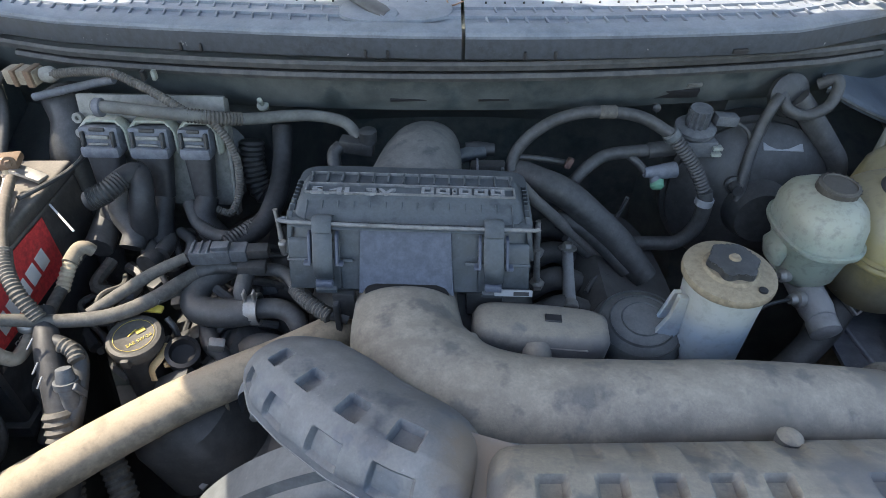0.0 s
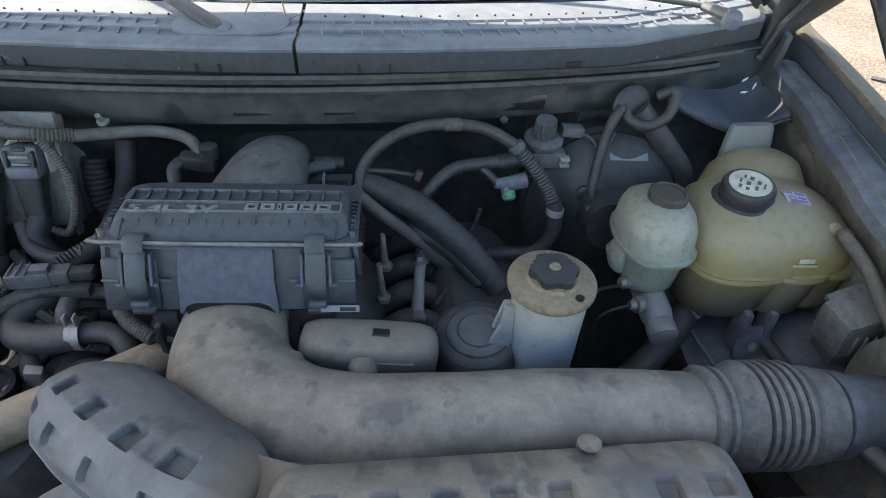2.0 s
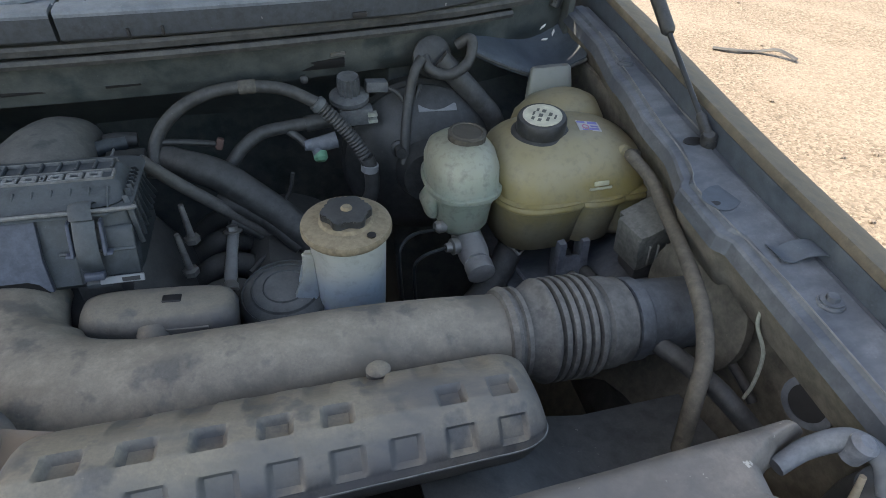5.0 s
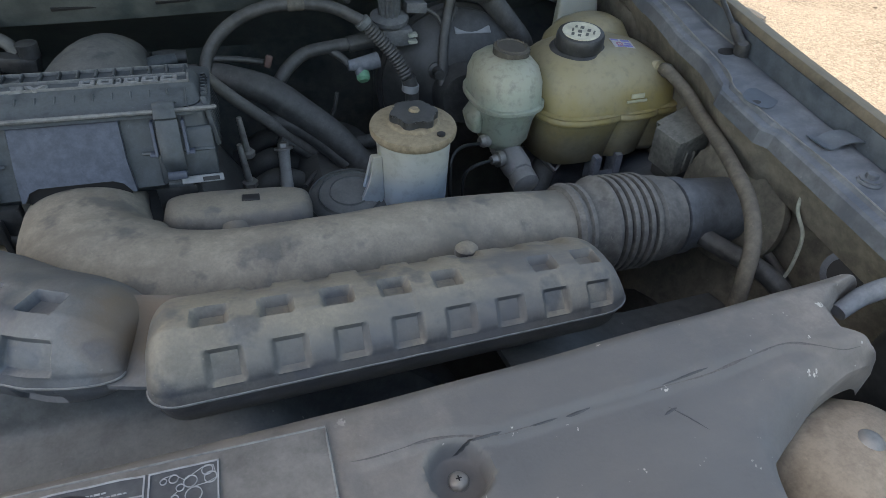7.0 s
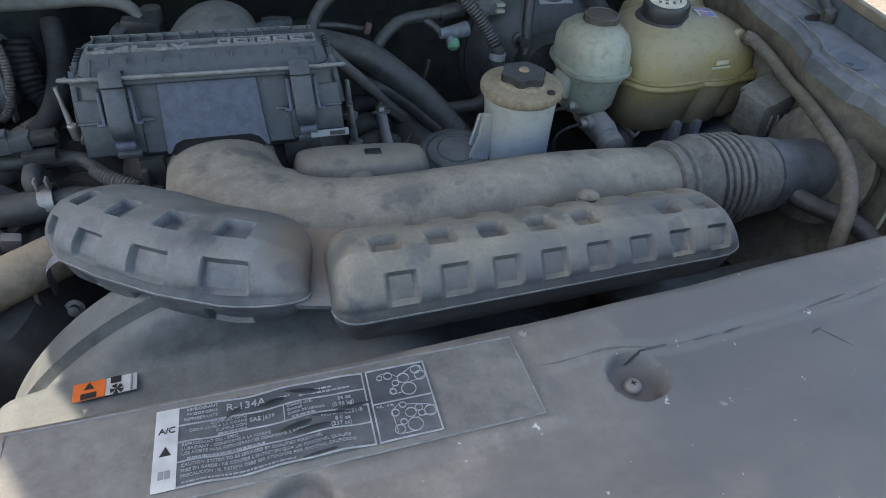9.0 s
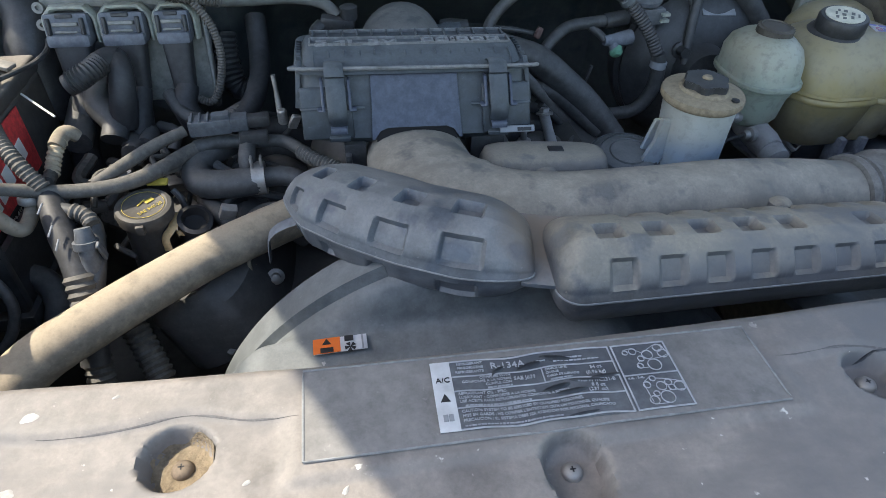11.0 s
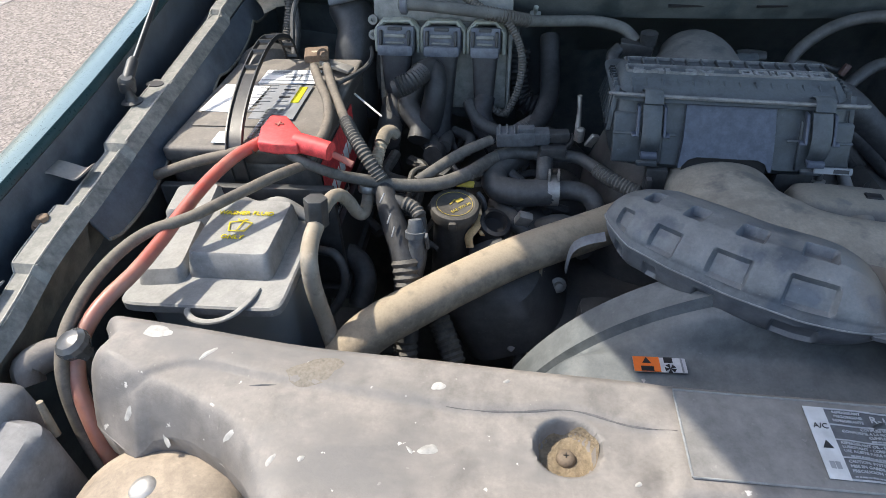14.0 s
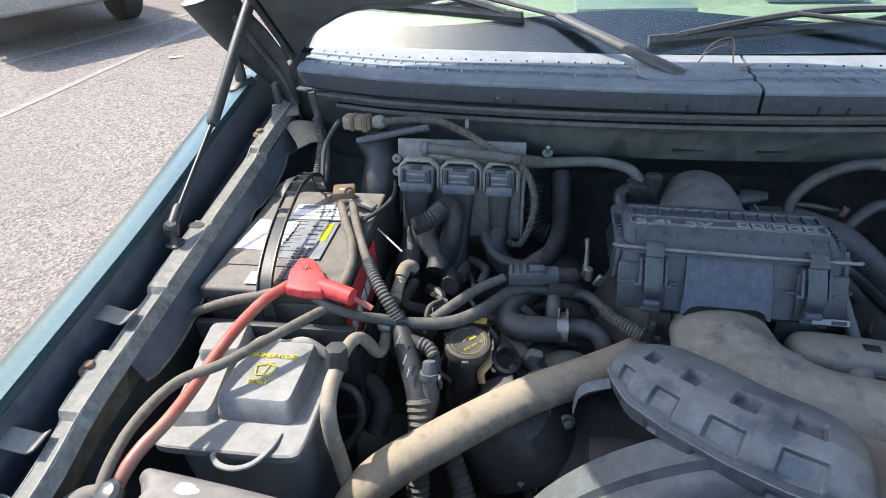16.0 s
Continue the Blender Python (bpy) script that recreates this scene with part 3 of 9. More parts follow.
def apron(s, label):
    """The inner body side: a ribbed top rail, the wall below it and the wheel-house bulge."""
    p = thing("inner_fender", (0.78 * s, 0.45, 0.5), label, "inner fender", "inner fenders")
    mat = APRON_DRY if s < 0 else APRON
    rows, skirt = [], []
    cuts = set(np.linspace(0.02, 0.985, 50).round(4))
    marks = (0.268, 0.357, 0.458, 0.603, 0.803) if s < 0 else (0.405, 0.42, 0.50, 0.515, 0.655, 0.742, 0.85)
    for m in marks:
        cuts |= {m, m + 0.006}
    for y in sorted(cuts):
        if s < 0:
            up = [smoothstep(m, m + 0.006, y) for m in marks]
            step = 0.007 * (up[0] - up[1] + up[2] - up[3] + up[4])
            z = rail_z(s, y) + step - 0.004
            xi = 0.752 - 0.010 * smoothstep(0.3, 0.2, y) - 0.006 * (up[0] - up[1] + up[2] - up[3])
            w = 0.026 + 0.008 * (up[0] - up[1] + up[2] - up[3])
            prof = [(xi + 0.003, z - 0.018), (xi - 0.003, z - 0.014), (xi + 0.006, z - 0.001), (xi + 0.008, z), (xi + w - 0.002, z + 0.0005), (xi + w, z - 0.001), (xi + w + 0.003, z - 0.012), (xi + w + 0.002, z - 0.015), (xi + 0.02, z - 0.012)]
            fall = [(xi + 0.004, z - 0.017), (xi + 0.012, z - 0.04), (xi + 0.02, z - 0.07)]
            gut = [(xi + w + 0.002, z - 0.012), (xi + w + 0.004, z - 0.03), (xi + w + 0.012, z - 0.048), (0.830, z - 0.052)]
        else:
            lo = smoothstep(0.405, 0.42, y) - smoothstep(0.50, 0.515, y)
            step = 0.0016 * (smoothstep(0.655, 0.661, y) - smoothstep(0.742, 0.748, y) + smoothstep(0.85, 0.856, y))
            z = rail_z(s, y) + step
            xi = 0.732 + 0.018 * smoothstep(0.50, 0.58, y) + 0.012 * smoothstep(0.62, 0.75, y) + 0.018 * smoothstep(0.74, 0.87, y) - 0.010 * lo
            xo = 0.812 + 0.012 * smoothstep(0.62, 0.87, y)
            prof = [(xi + 0.002, z - 0.022), (xi - 0.002, z - 0.020), (xi + 0.001, z - 0.003), (xi + 0.004, z), (xi + 0.014, z + 0.001), (xi + 0.017, z + 0.005), (xo - 0.014, z + 0.006), (xo - 0.010, z + 0.0035), (xo - 0.002, z + 0.003), (xo, z + 0.0), (xo - 0.002, z - 0.006), (xi + 0.02, z - 0.008)]
            fall = [(xi + 0.002, z - 0.021), (xi + 0.010, z - 0.045), (xi + 0.02, z - 0.075)]
            gut = [(xo - 0.003, z - 0.004), (xo - 0.002, z - 0.022), (xo + 0.004, z - 0.04), (0.832, z - 0.048)]
        rows.append([(s * x, y, zz) for x, zz in prof])
        skirt.append(([(s * x, y, zz) for x, zz in fall], [(s * x, y, zz) for x, zz in gut]))
    part("rail", skin(rows, True, True), mat, p, "chalky weathered paint on a pressed top rail" if s < 0 else "dusty blue-grey painted top rail", smooth=18)
    if s > 0:
        part("rail_edge", hose([(r[8][0], r[8][1], r[8][2] + 0.001) for r in rows[4::6]], 0.0014, 6, 3), BOXEDGE, p, "worn pale edge of the rail")
        part("rail_edge", hose([(r[5][0], r[5][1], r[5][2] + 0.0002) for r in rows[4::6]], 0.0010, 6, 3), BOXEDGE, p, "worn pale edge of the rail")
    else:
        part("rail_edge", hose([(r[3][0], r[3][1], r[3][2] + 0.0002) for r in rows[1::2]], 0.0012, 6, 2), RAILEDGE, p, "worn pale edge of the rail")
        part("rail_edge", hose([(r[4][0], r[4][1], r[4][2] - 0.0002) for r in rows[1::2]], 0.0010, 6, 2), RAILEDGE, p, "worn pale edge of the rail")
    part("rail_web", slab([r[0] for r in skirt], (0.003 * s, 0, 0)), APRON_LOW, p)
    part("gutter", slab([r[1] for r in skirt], (0, 0, -0.003)), VALLEY, p, "dark gutter between rail and fender")
    if s < 0:
        web = []
        for i in range(81):
            y = 0.36 + 0.60 * i / 80
            z = rail_z(s, y)
            arch = 0.044 + 0.018 * abs(math.sin(math.pi * (y - 0.36) / 0.17)) ** 0.6
            web.append([(-0.752, y, z - 0.018), (-0.746, y, z - 0.03), (-0.738, y, z - arch)])
        part("web_flange", slab(web, (-0.003, 0, 0)), VALLEY, p, "dark inner flange with scalloped lower edge")
        part("flange_lip", hose([r[2] for r in web[::2]], 0.0022, 6, 2), APRON_LOW, p)
    rows = []
    for i in range(41):
        y = 0.02 + 1.05 * i / 40
        r = []
        for k in range(17):
            f = k / 16
            z = rail_z(s, y) - 0.05 - 0.62 * f
            bulge = 0.13 * smoothstep(0.25, 0.75, f) * smoothstep(1.02, 0.72, y) * smoothstep(0.15, 0.35, y)
            r.append((s * (0.775 - bulge + 0.01 * math.sin(y * 9)), y, z))
        rows.append(r)
    part("wall", slab(rows, (0.006 * s, 0, 0)), FIREWALL if s < 0 else APRON_LOW, p)
    return p


TABTAN = dusty("dirty_tan_bracket", (0.2, 0.17, 0.13), 0.7, 0.5, 0.2, (0.3, 0.26, 0.2), scale=20)
left_apron = apron(-1, "weathered inner fender with a chalky sunlit top rail")
right_apron = apron(1, "dusty blue-grey inner fender with a punched top rail")
def flange_bolt(p, at, mat, label=""):
    """A hexagon head on a wide washer."""
    w = part("bolt", bolt((at[0], at[1], at[2] + 0.002), 0.0065, (0, 0, 1), 0.008), mat, p, label)
    part("washer", lathe([(0.013, -0.002), (0.0135, 0.0), (0.0125, 0.002), (0.005, 0.0025)], at, (0, 0, 1), 24), mat, w)


for y in (0.334, 0.862):
    flange_bolt(left_apron, (-0.779, y, rail_z(-1, y) - 0.002), RUST, "rusty bolt on a washer")
ORANGEBROWN = plain("orange_brown_plastic", (0.42, 0.15, 0.07), 0.45, vary=0.35, scale=90)
part("grommet", lathe([(0.006, -0.004), (0.0065, 0.004), (0.0105, 0.005), (0.0115, 0.0), (0.0115, -0.012), (0.006, -0.014)], (-0.779, 0.164, 1.092), (-0.2, -0.35, 1), 24, True), ORANGEBROWN, left_apron, "orange-brown plastic grommet")
part("grommet_bracket", lathe([(0.020, -0.003), (0.0225, -0.003), (0.0225, 0.003), (0.020, 0.003)], (-0.778, 0.165, 1.086), (-0.2, -0.35, 1), 28, True), CASE, left_apron, "pale bracket ring round the grommet")
part("bracket_rib", box((-0.752, 0.150, 1.083), (0.05, 0.004, 0.008), 0.001, 1, (8, 0, -14)), CASE, left_apron)

for x, y in ((0.793, 0.784), (0.772, 0.301)):
    flange_bolt(right_apron, (x, y, rail_z(1, y) + 0.006), APRON)
bend = spline([(0.818, 0.358, rail_z(1, 0.36) + 0.008), (0.800, 0.362, rail_z(1, 0.36) + 0.017), (0.782, 0.366, rail_z(1, 0.36) + 0.015), (0.770, 0.369, rail_z(1, 0.36) + 0.008), (0.758, 0.372, rail_z(1, 0.36) + 0.011)], 4)
part("tab", slab([[(q.x, q.y + d, q.z) for d in (-0.014, -0.006, 0.006, 0.014)] for q in bend], (0.0004, 0, -0.0018)), VALLEY, right_apron, "curled sheet-metal clip")
for a, y, sx, p in ((0.014, 0.575, 0.785, right_apron), (0.012, 0.592, -0.772, left_apron)):
    part("slot", moved(stack([(0, 0, 0, a, a * 0.62, 2), (0.0012, 0, 0, a, a * 0.62, 2)], 28), pose(sx, y, rail_z(sx, y) + (0.0055 if sx > 0 else 0.003), 7)), INK, p, "oval hole in the rail")
# Flat dark disc paints the shade of an opening in the rail.
part("recess", moved(stack([(0, 0, 0, 0.024, 0.020, 2.6), (0.001, 0, 0, 0.024, 0.020, 2.6)], 32), pose(0.756, 0.466, rail_z(1, 0.466) + 0.0056, 7, 0, 30)), VALLEY, right_apron, "dark disc painted as a shaded recess in the rail")
part("slot", moved(stack([(0, 0, 0, 0.007, 0.004, 2), (0.001, 0, 0, 0.007, 0.004, 2)], 20), pose(0.742, 0.457, rail_z(1, 0.457) + 0.0068, 7)), INK, right_apron)
for y in (0.405, 0.232):
    z = rail_z(-1, y)
    bend = spline([(-0.824, y, z - 0.012), (-0.827, y, z + 0.004), (-0.818, y, z + 0.014), (-0.804, y, z + 0.015), (-0.788, y, z + 0.008), (-0.778, y, z + 0.004), (-0.768, y, z + 0.009)], 4)
    part("clip", slab([[(q.x, q.y + d + 0.15 * (q.x + 0.8), q.z) for d in (-0.013, -0.006, 0.006, 0.013)] for q in bend], (0.0006, 0, -0.0018)), STEEL if y > 0.3 else CASE, left_apron, "bent sheet-metal clip")
part("tab", box((-0.765, 0.955, 1.195), (0.05, 0.05, 0.004), 0.0015, 2, (8, 0, 20)), APRON_DRY, left_apron)
fold = spline([(-0.752, 0.945, 1.165), (-0.742, 0.938, 1.178), (-0.722, 0.920, 1.180), (-0.706, 0.902, 1.172), (-0.695, 0.885, 1.172), (-0.688, 0.874, 1.164)], 4)
part("tab", slab([[(q.x + d * 0.8, q.y + d * 0.5, q.z + 0.004 * math.cos(d * 90)) for d in (-0.030, -0.018, -0.006, 0.006, 0.018, 0.030)] for q in fold], (0.0, 0, -0.003)), TABTAN, left_apron, "dirty tan folded bracket", 60)
part("hole", lathe([(0.020, 0), (0.020, 0.003), (0.002, 0.0032)], (0.758, 0.262, 1.005), (-1, -0.25, 0.25), 24), INK, right_apron, "round hole in the wall")
part("hole_rim", lathe([(0.020, -0.002), (0.028, -0.002), (0.028, 0.002), (0.020, 0.004)], (0.758, 0.262, 1.005), (-1, -0.25, 0.25), 24, True), APRON, right_apron)

# ---- firewall, cowl, windscreen ----
def flange_y(x):
    return 0.820 + 0.25 * (x - 0.03) ** 2 + 0.10 * max(0, abs(x) - 0.55)


def cowl_y(x):
    return flange_y(x) if x < -0.29 else 0.809 + 0.25 * (x - 0.09) ** 2 + 0.25 * max(0, x - 0.48)


def cowl_z(x):
    return 1.281 - 0.033 * x * x


fw = thing("firewall", (0, 0.9, 0.5), "grimy dark green firewall with slots under its upper flange", "firewall", kind="structure")
rows = []
for i in range(61):
    x = -0.80 + 1.6 * i / 60
    y, z = flange_y(x), cowl_z(x)
    deep = 0.15 * smoothstep(-0.30, -0.22, x) * smoothstep(0.46, 0.40, x)
    rows.append([(x, y + 0.012, z - 0.050), (x, y + 0.016, z - 0.072), (x, y + 0.026, z - 0.106), (x, y + 0.042, z - 0.131), (x, y + 0.062 + deep * 0.6, z - 0.141), (x, y + 0.075 + deep, z - 0.2), (x, 0.95 + 0.03 * math.cos(x * 5) + deep, 1.0), (x, 0.97 + deep, 0.8), (x, 0.90 + deep, 0.45)])
part("panel", slab(rows, (0, 0.012, 0)), FIREWALL, fw)
# Unseen panel added below the cowl to stop sun leaking past the seal.
part("sun_leak_panel", slab([[(-0.76 + 1.52 * i / 40, flange_y(-0.76 + 1.52 * i / 40) + a, cowl_z(-0.76 + 1.52 * i / 40) + b) for a, b in ((0.006, -0.042), (0.05, -0.045), (0.18, -0.03))] for i in range(41)], (0, 0, -0.004)), FIREWALL, fw)
for x, w in ((-0.04, 0.07), (0.075, 0.045), (0.345, 0.066)):
    y, z = flange_y(x), cowl_z(x)
    part("slot", box((x, y + 0.0305, z - 0.106), (w, 0.010, 0.016 if x > 0.2 else 0.004), 0.001, 2, (24, 0, 3)), INK, fw, "dark slot in the flange")
part("slot_flap", box((0.368, flange_y(0.36) + 0.026, 1.186), (0.022, 0.012, 0.005), 0.001, 2, (20, 0, 8)), STEEL, fw)
part("clip", join(lathe([(0.009, 0), (0.009, 0.004), (0.003, 0.005), (0.004, 0.02), (0.002, 0.022)], (-0.271, 0.878, 1.150), (0, -0.6, 0.8), 16)), GREYPLUG, fw, "pale push clip")
part("clip", lathe([(0.006, 0), (0.006, 0.008), (0.003, 0.010)], (0.315, 0.86, 1.155), (0, -1, 0.2), 16), BLACK, fw)
for x in (-0.42, -0.405):
    part("stud", box((x, 0.845, 1.215), (0.006, 0.010, 0.014), 0.002), GREYPLUG if x > -0.41 else BLACK, fw)


def along_cowl(lo, hi, n, prof, line=cowl_y):
    """A moulding that follows a curve across the car; prof: (dy, dz) ring."""
    rows = []
    for i in range(n + 1):
        x = lo + (hi - lo) * i / n
        rows.append([(x, line(x) + a, cowl_z(x) + b) for a, b in prof])
    return skin(rows, True, True)


seal = thing("hood_seal", (0, 0.83, 1.2), "grey rubber seal strip along the firewall flange", "seal strip")
part("lip", along_cowl(-0.70, 0.70, 60, [(0.002, -0.040), (-0.006, -0.037), (-0.010, -0.041), (-0.007, -0.049), (0.012, -0.053), (0.02, -0.046)], flange_y), SEAL, seal)
part("lip", along_cowl(-0.66, 0.66, 60, [(0.008, -0.055), (-0.003, -0.055), (-0.007, -0.060), (-0.003, -0.066), (0.014, -0.070), (0.02, -0.062)], flange_y), SEAL, seal)


def cowl(lo, hi, label):
    p = thing("cowl_grille", ((lo + hi) / 2, 0.9, 1.25), label, "cowl grille", "cowl grilles")
    n = int((hi - lo) / 0.02)
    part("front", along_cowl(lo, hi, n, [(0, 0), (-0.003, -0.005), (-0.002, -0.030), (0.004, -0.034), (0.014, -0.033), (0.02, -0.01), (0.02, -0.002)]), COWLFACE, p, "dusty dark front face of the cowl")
    section = ((-0.003, 0.0), (-0.001, 0.0035), (0.003, 0.0055), (0.025, 0.0075), (0.0265, 0.0035), (0.047, 0.0048), (0.0485, 0.0085), (0.060, 0.0092), (0.0615, 0.0056), (0.079, 0.0068), (0.0805, 0.0102), (0.105, 0.012), (0.135, 0.016))
    top = []
    for i in range(n + 1):
        x = lo + (hi - lo) * i / n
        top.append([(x, cowl_y(x) + a, cowl_z(x) + b) for a, b in section])
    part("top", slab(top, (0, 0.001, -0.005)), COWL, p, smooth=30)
    for i in range(int((hi - lo - 0.05) / 0.0265)):
        x = lo + 0.03 + 0.0265 * i
        y, z = cowl_y(x), cowl_z(x)
        part("pin", lathe([(0.0016, -0.001), (0.0016, 0.0016), (0.0008, 0.0024)], (x, y + 0.093, z + 0.0112), (0, 0, 1), 8), INK, p)
        if -0.15 < x < 0.03:
            continue
        part("slat", box((x, y + 0.037, z + 0.0055), (0.0028, 0.022, 0.005), 0.0006, 1, (3, 0, 8)), COWL, p)
        part("slat", box((x + 0.013, y + 0.0705, z + 0.0072), (0.0026, 0.019, 0.005), 0.0006, 1, (3, 0, 8)), COWL, p)
    return p


lc = cowl(-0.74, 0.0270, "blue-grey plastic cowl grille, sunlit behind its front edge")
rc = cowl(0.0320, 0.74, "blue-grey plastic cowl grille beside the split")
for c, xs in ((lc, (-0.36, -0.33, -0.1, -0.07)), (rc, (0.11, 0.15, 0.40))):
    for x in xs:
        # Thin black pieces stand for dark slits in the cowl face.
        part("clip", box((x, cowl_y(x) - 0.003, cowl_z(x) - 0.025), (0.0035 if x < 0.3 else 0.020, 0.006, 0.011 if x < 0.3 else 0.007), 0.001), INK, c)
part("pad", moved(stack([(0, 0, 0, 0.078, 0.045, 3), (0.0035, 0, 0, 0.077, 0.044, 3), (0.0045, 0, 0, 0.074, 0.041, 3)], 40), pose(-0.062, cowl_y(-0.062) + 0.072, 1.2885, 3, 0, 0)), COWL, lc, "flat plain pad under the wiper pivot")

# windscreen, sloping back, with a black border, and the dark cabin behind it
def screen_pt(x, s, off=0.0):
    y0 = 0.955 + 0.255 * x * x
    return (x * (1 - 0.16 * s), y0 + 0.60 * s + off * 0.6, 1.296 - 0.04 * x * x + 0.49 * s - off * 0.8)


ws = thing("windscreen", (0, 1.1, 1.3), "sloping windscreen with a black border, wipers resting on it", "windscreen")
rows = [[screen_pt(-0.78 + 1.56 * i / 40, j / 12) for j in range(13)] for i in range(41)]
pane = part("pane", slab(rows, (0, 0.003, -0.004)), GLASS, ws)
pane.visible_shadow = False
rows = [[screen_pt(-0.78 + 1.56 * i / 40, j / 6 * (0.105 + 0.022 * math.cos(1.2 + i * 0.31)), 0.012) for j in range(7)] for i in range(41)]
part("border", slab(rows, (0, 0.002, -0.003)), plain("black_frit", (0.014, 0.021, 0.040), 1.0, spec=0.0), ws, "black printed border behind the glass")
dash = thing("dashboard", (0, 1.5, 1.0), "pale grey-green dashboard top seen through the glass", "dashboard")
DASH = dusty("dashboard_vinyl", (0.125, 0.165, 0.115), 0.6, 0.2, 0.1, (0.16, 0.19, 0.145))
rows = [[(-0.74 + 1.48 * i / 20, 1.00 + 0.27 * (-0.74 + 1.48 * i / 20) ** 2 + 0.66 * j / 6, 1.268 - 0.04 * (-0.74 + 1.48 * i / 20) ** 2 + 0.030 * smoothstep(0, 2, j) + 0.006 * math.sin(j * 1.3)) for j in range(7)] for i in range(21)]
part("top", slab(rows, (0, 0, -0.03)), DASH, dash)
part("vent", box((-0.1, 1.30, 1.302), (0.24, 0.10, 0.012), 0.003), plain("dark_vent", (0.10, 0.15, 0.14), 0.5), dash)
part("vent", box((0.28, 1.37, 1.302), (0.2, 0.05, 0.012), 0.003), plain("dark_vent_grille", (0.12, 0.16, 0.15), 0.5), dash)
cab = thing("cab_shell", (0, 1.9, 0.5), "dark green cab behind the windscreen", "cab", kind="structure")
part("wall", slab([[(-0.82 + 1.64 * i / 8, 2.3, 0.5 + 1.25 * j / 4) for j in range(5)] for i in range(9)], (0, 0.02, 0)), GREENPAINT, cab)
part("roof", slab([[(-0.70 + 1.40 * i / 8, 1.56 + 0.76 * j / 4, 1.715 + 0.03 * math.sin(j * 0.8)) for j in range(5)] for i in range(9)], (0, 0, 0.02)), GREENPAINT, cab)
for s in (-1, 1):
    part("side", slab([[(s * (0.84 - 0.04 * smoothstep(1.2, 1.7, z)), y, z) for z in (0.5, 0.9, 1.22)] for y in (1.3, 1.7, 2.3)], (0.02 * s, 0, 0)), GREENPAINT, cab)
    part("pillar", hose([(s * 0.79, 1.12, 1.27), (s * 0.735, 1.35, 1.50), (s * 0.66, 1.60, 1.72)], 0.03, 10), GREENPAINT, cab)

for sx in (-0.80, 0.80):
    rw = thing("wheel", (sx, 0.42, 0), "black tyre on a dull alloy rim", "wheel", "wheels")
    wheel(rw, (sx, 0.42, 0.39))

# ---- wipers ----
def wiper(pivot, knee, tip, blade_a, blade_b, label):
    p = thing("wiper", pivot, label, "wiper", "windscreen wipers")
    pv, kn, tp = Vector(pivot), Vector(knee), Vector(tip)
    part("arm", sweep(spline([pv, pv.lerp(kn, 0.5), kn], 6), [(0.0125 - 0.003 * i / 12, 0.009 - 0.002 * i / 12) for i in range(13)], 12), plain("wiper_grey", (0.10, 0.103, 0.108), 0.5), p, "dull grey wiper arm")
    part("rod", sweep(spline([kn, kn.lerp(tp, 0.5), tp], 4), [(0.006, 0.004)] * 9, 8), BLACK, p)
    part("pivot_cap", lathe([(0.013, -0.012), (0.014, 0.0), (0.012, 0.006), (0.004, 0.008)], pivot, (0, -0.4, 1), 24), COWL, p)
    a, b = Vector(blade_a), Vector(blade_b)
    blade = part("blade", sweep([a.lerp(b, i / 10) for i in range(11)], [(0.007, 0.011)] * 11, 6), BLACK, p)
    part("bridge", hose([a.lerp(b, 0.08) + Vector((0, 0, 0.006)), a.lerp(b, 0.3) + Vector((0, 0, 0.022)), a.lerp(b, 0.5) + Vector((0, 0, 0.028)), a.lerp(b, 0.7) + Vector((0, 0, 0.022)), a.lerp(b, 0.92) + Vector((0, 0, 0.006))], 0.006, 6), BLACK, blade)
    part("bridge", hose([a.lerp(b, 0.2) + Vector((0, 0, 0.008)), a.lerp(b, 0.3) + Vector((0, 0, 0.014)), a.lerp(b, 0.4) + Vector((0, 0, 0.008))], 0.003, 6), BLACK, blade)
    part("bridge", hose([a.lerp(b, 0.6) + Vector((0, 0, 0.008)), a.lerp(b, 0.7) + Vector((0, 0, 0.014)), a.lerp(b, 0.8) + Vector((0, 0, 0.008))], 0.003, 6), BLACK, blade)


wiper((-0.07, 0.862, 1.289), (-0.262, 1.018, 1.346), (-0.50, 1.12, 1.385), (-0.325, 1.030, 1.342), (-0.72, 1.165, 1.352), "dull grey wiper arm lying over the cowl towards the corner")
wiper((0.644, 0.9, 1.29), (0.622, 0.95, 1.291), (0.114, 0.995, 1.350), (-0.115, 0.962, 1.316), (0.46, 1.055, 1.330), "dull grey wiper arm with a black blade on the glass")
for k, h in enumerate((0.0, 0.006)):
    solo("loose_wire", hose([(-0.046, 0.9, 1.298), (-0.03, 0.90 + h, 1.318 + h), (0.0, 0.905, 1.322 + h * 2), (0.01, 0.9, 1.292), (0.03, 0.87, 1.305)], 0.0008, 6), COPPER, (-0.02, 0.9, 1.3), "thin bare copper wire looped over the cowl", "wire", "loose wires")

# ---- the raised hood ----
HOOD = pose(0, 1.055, 1.262, -45, 0, 0)
hood = thing("hood", (0, 0, 0), "open dark green hood standing steeply raised on its struts", "hood")


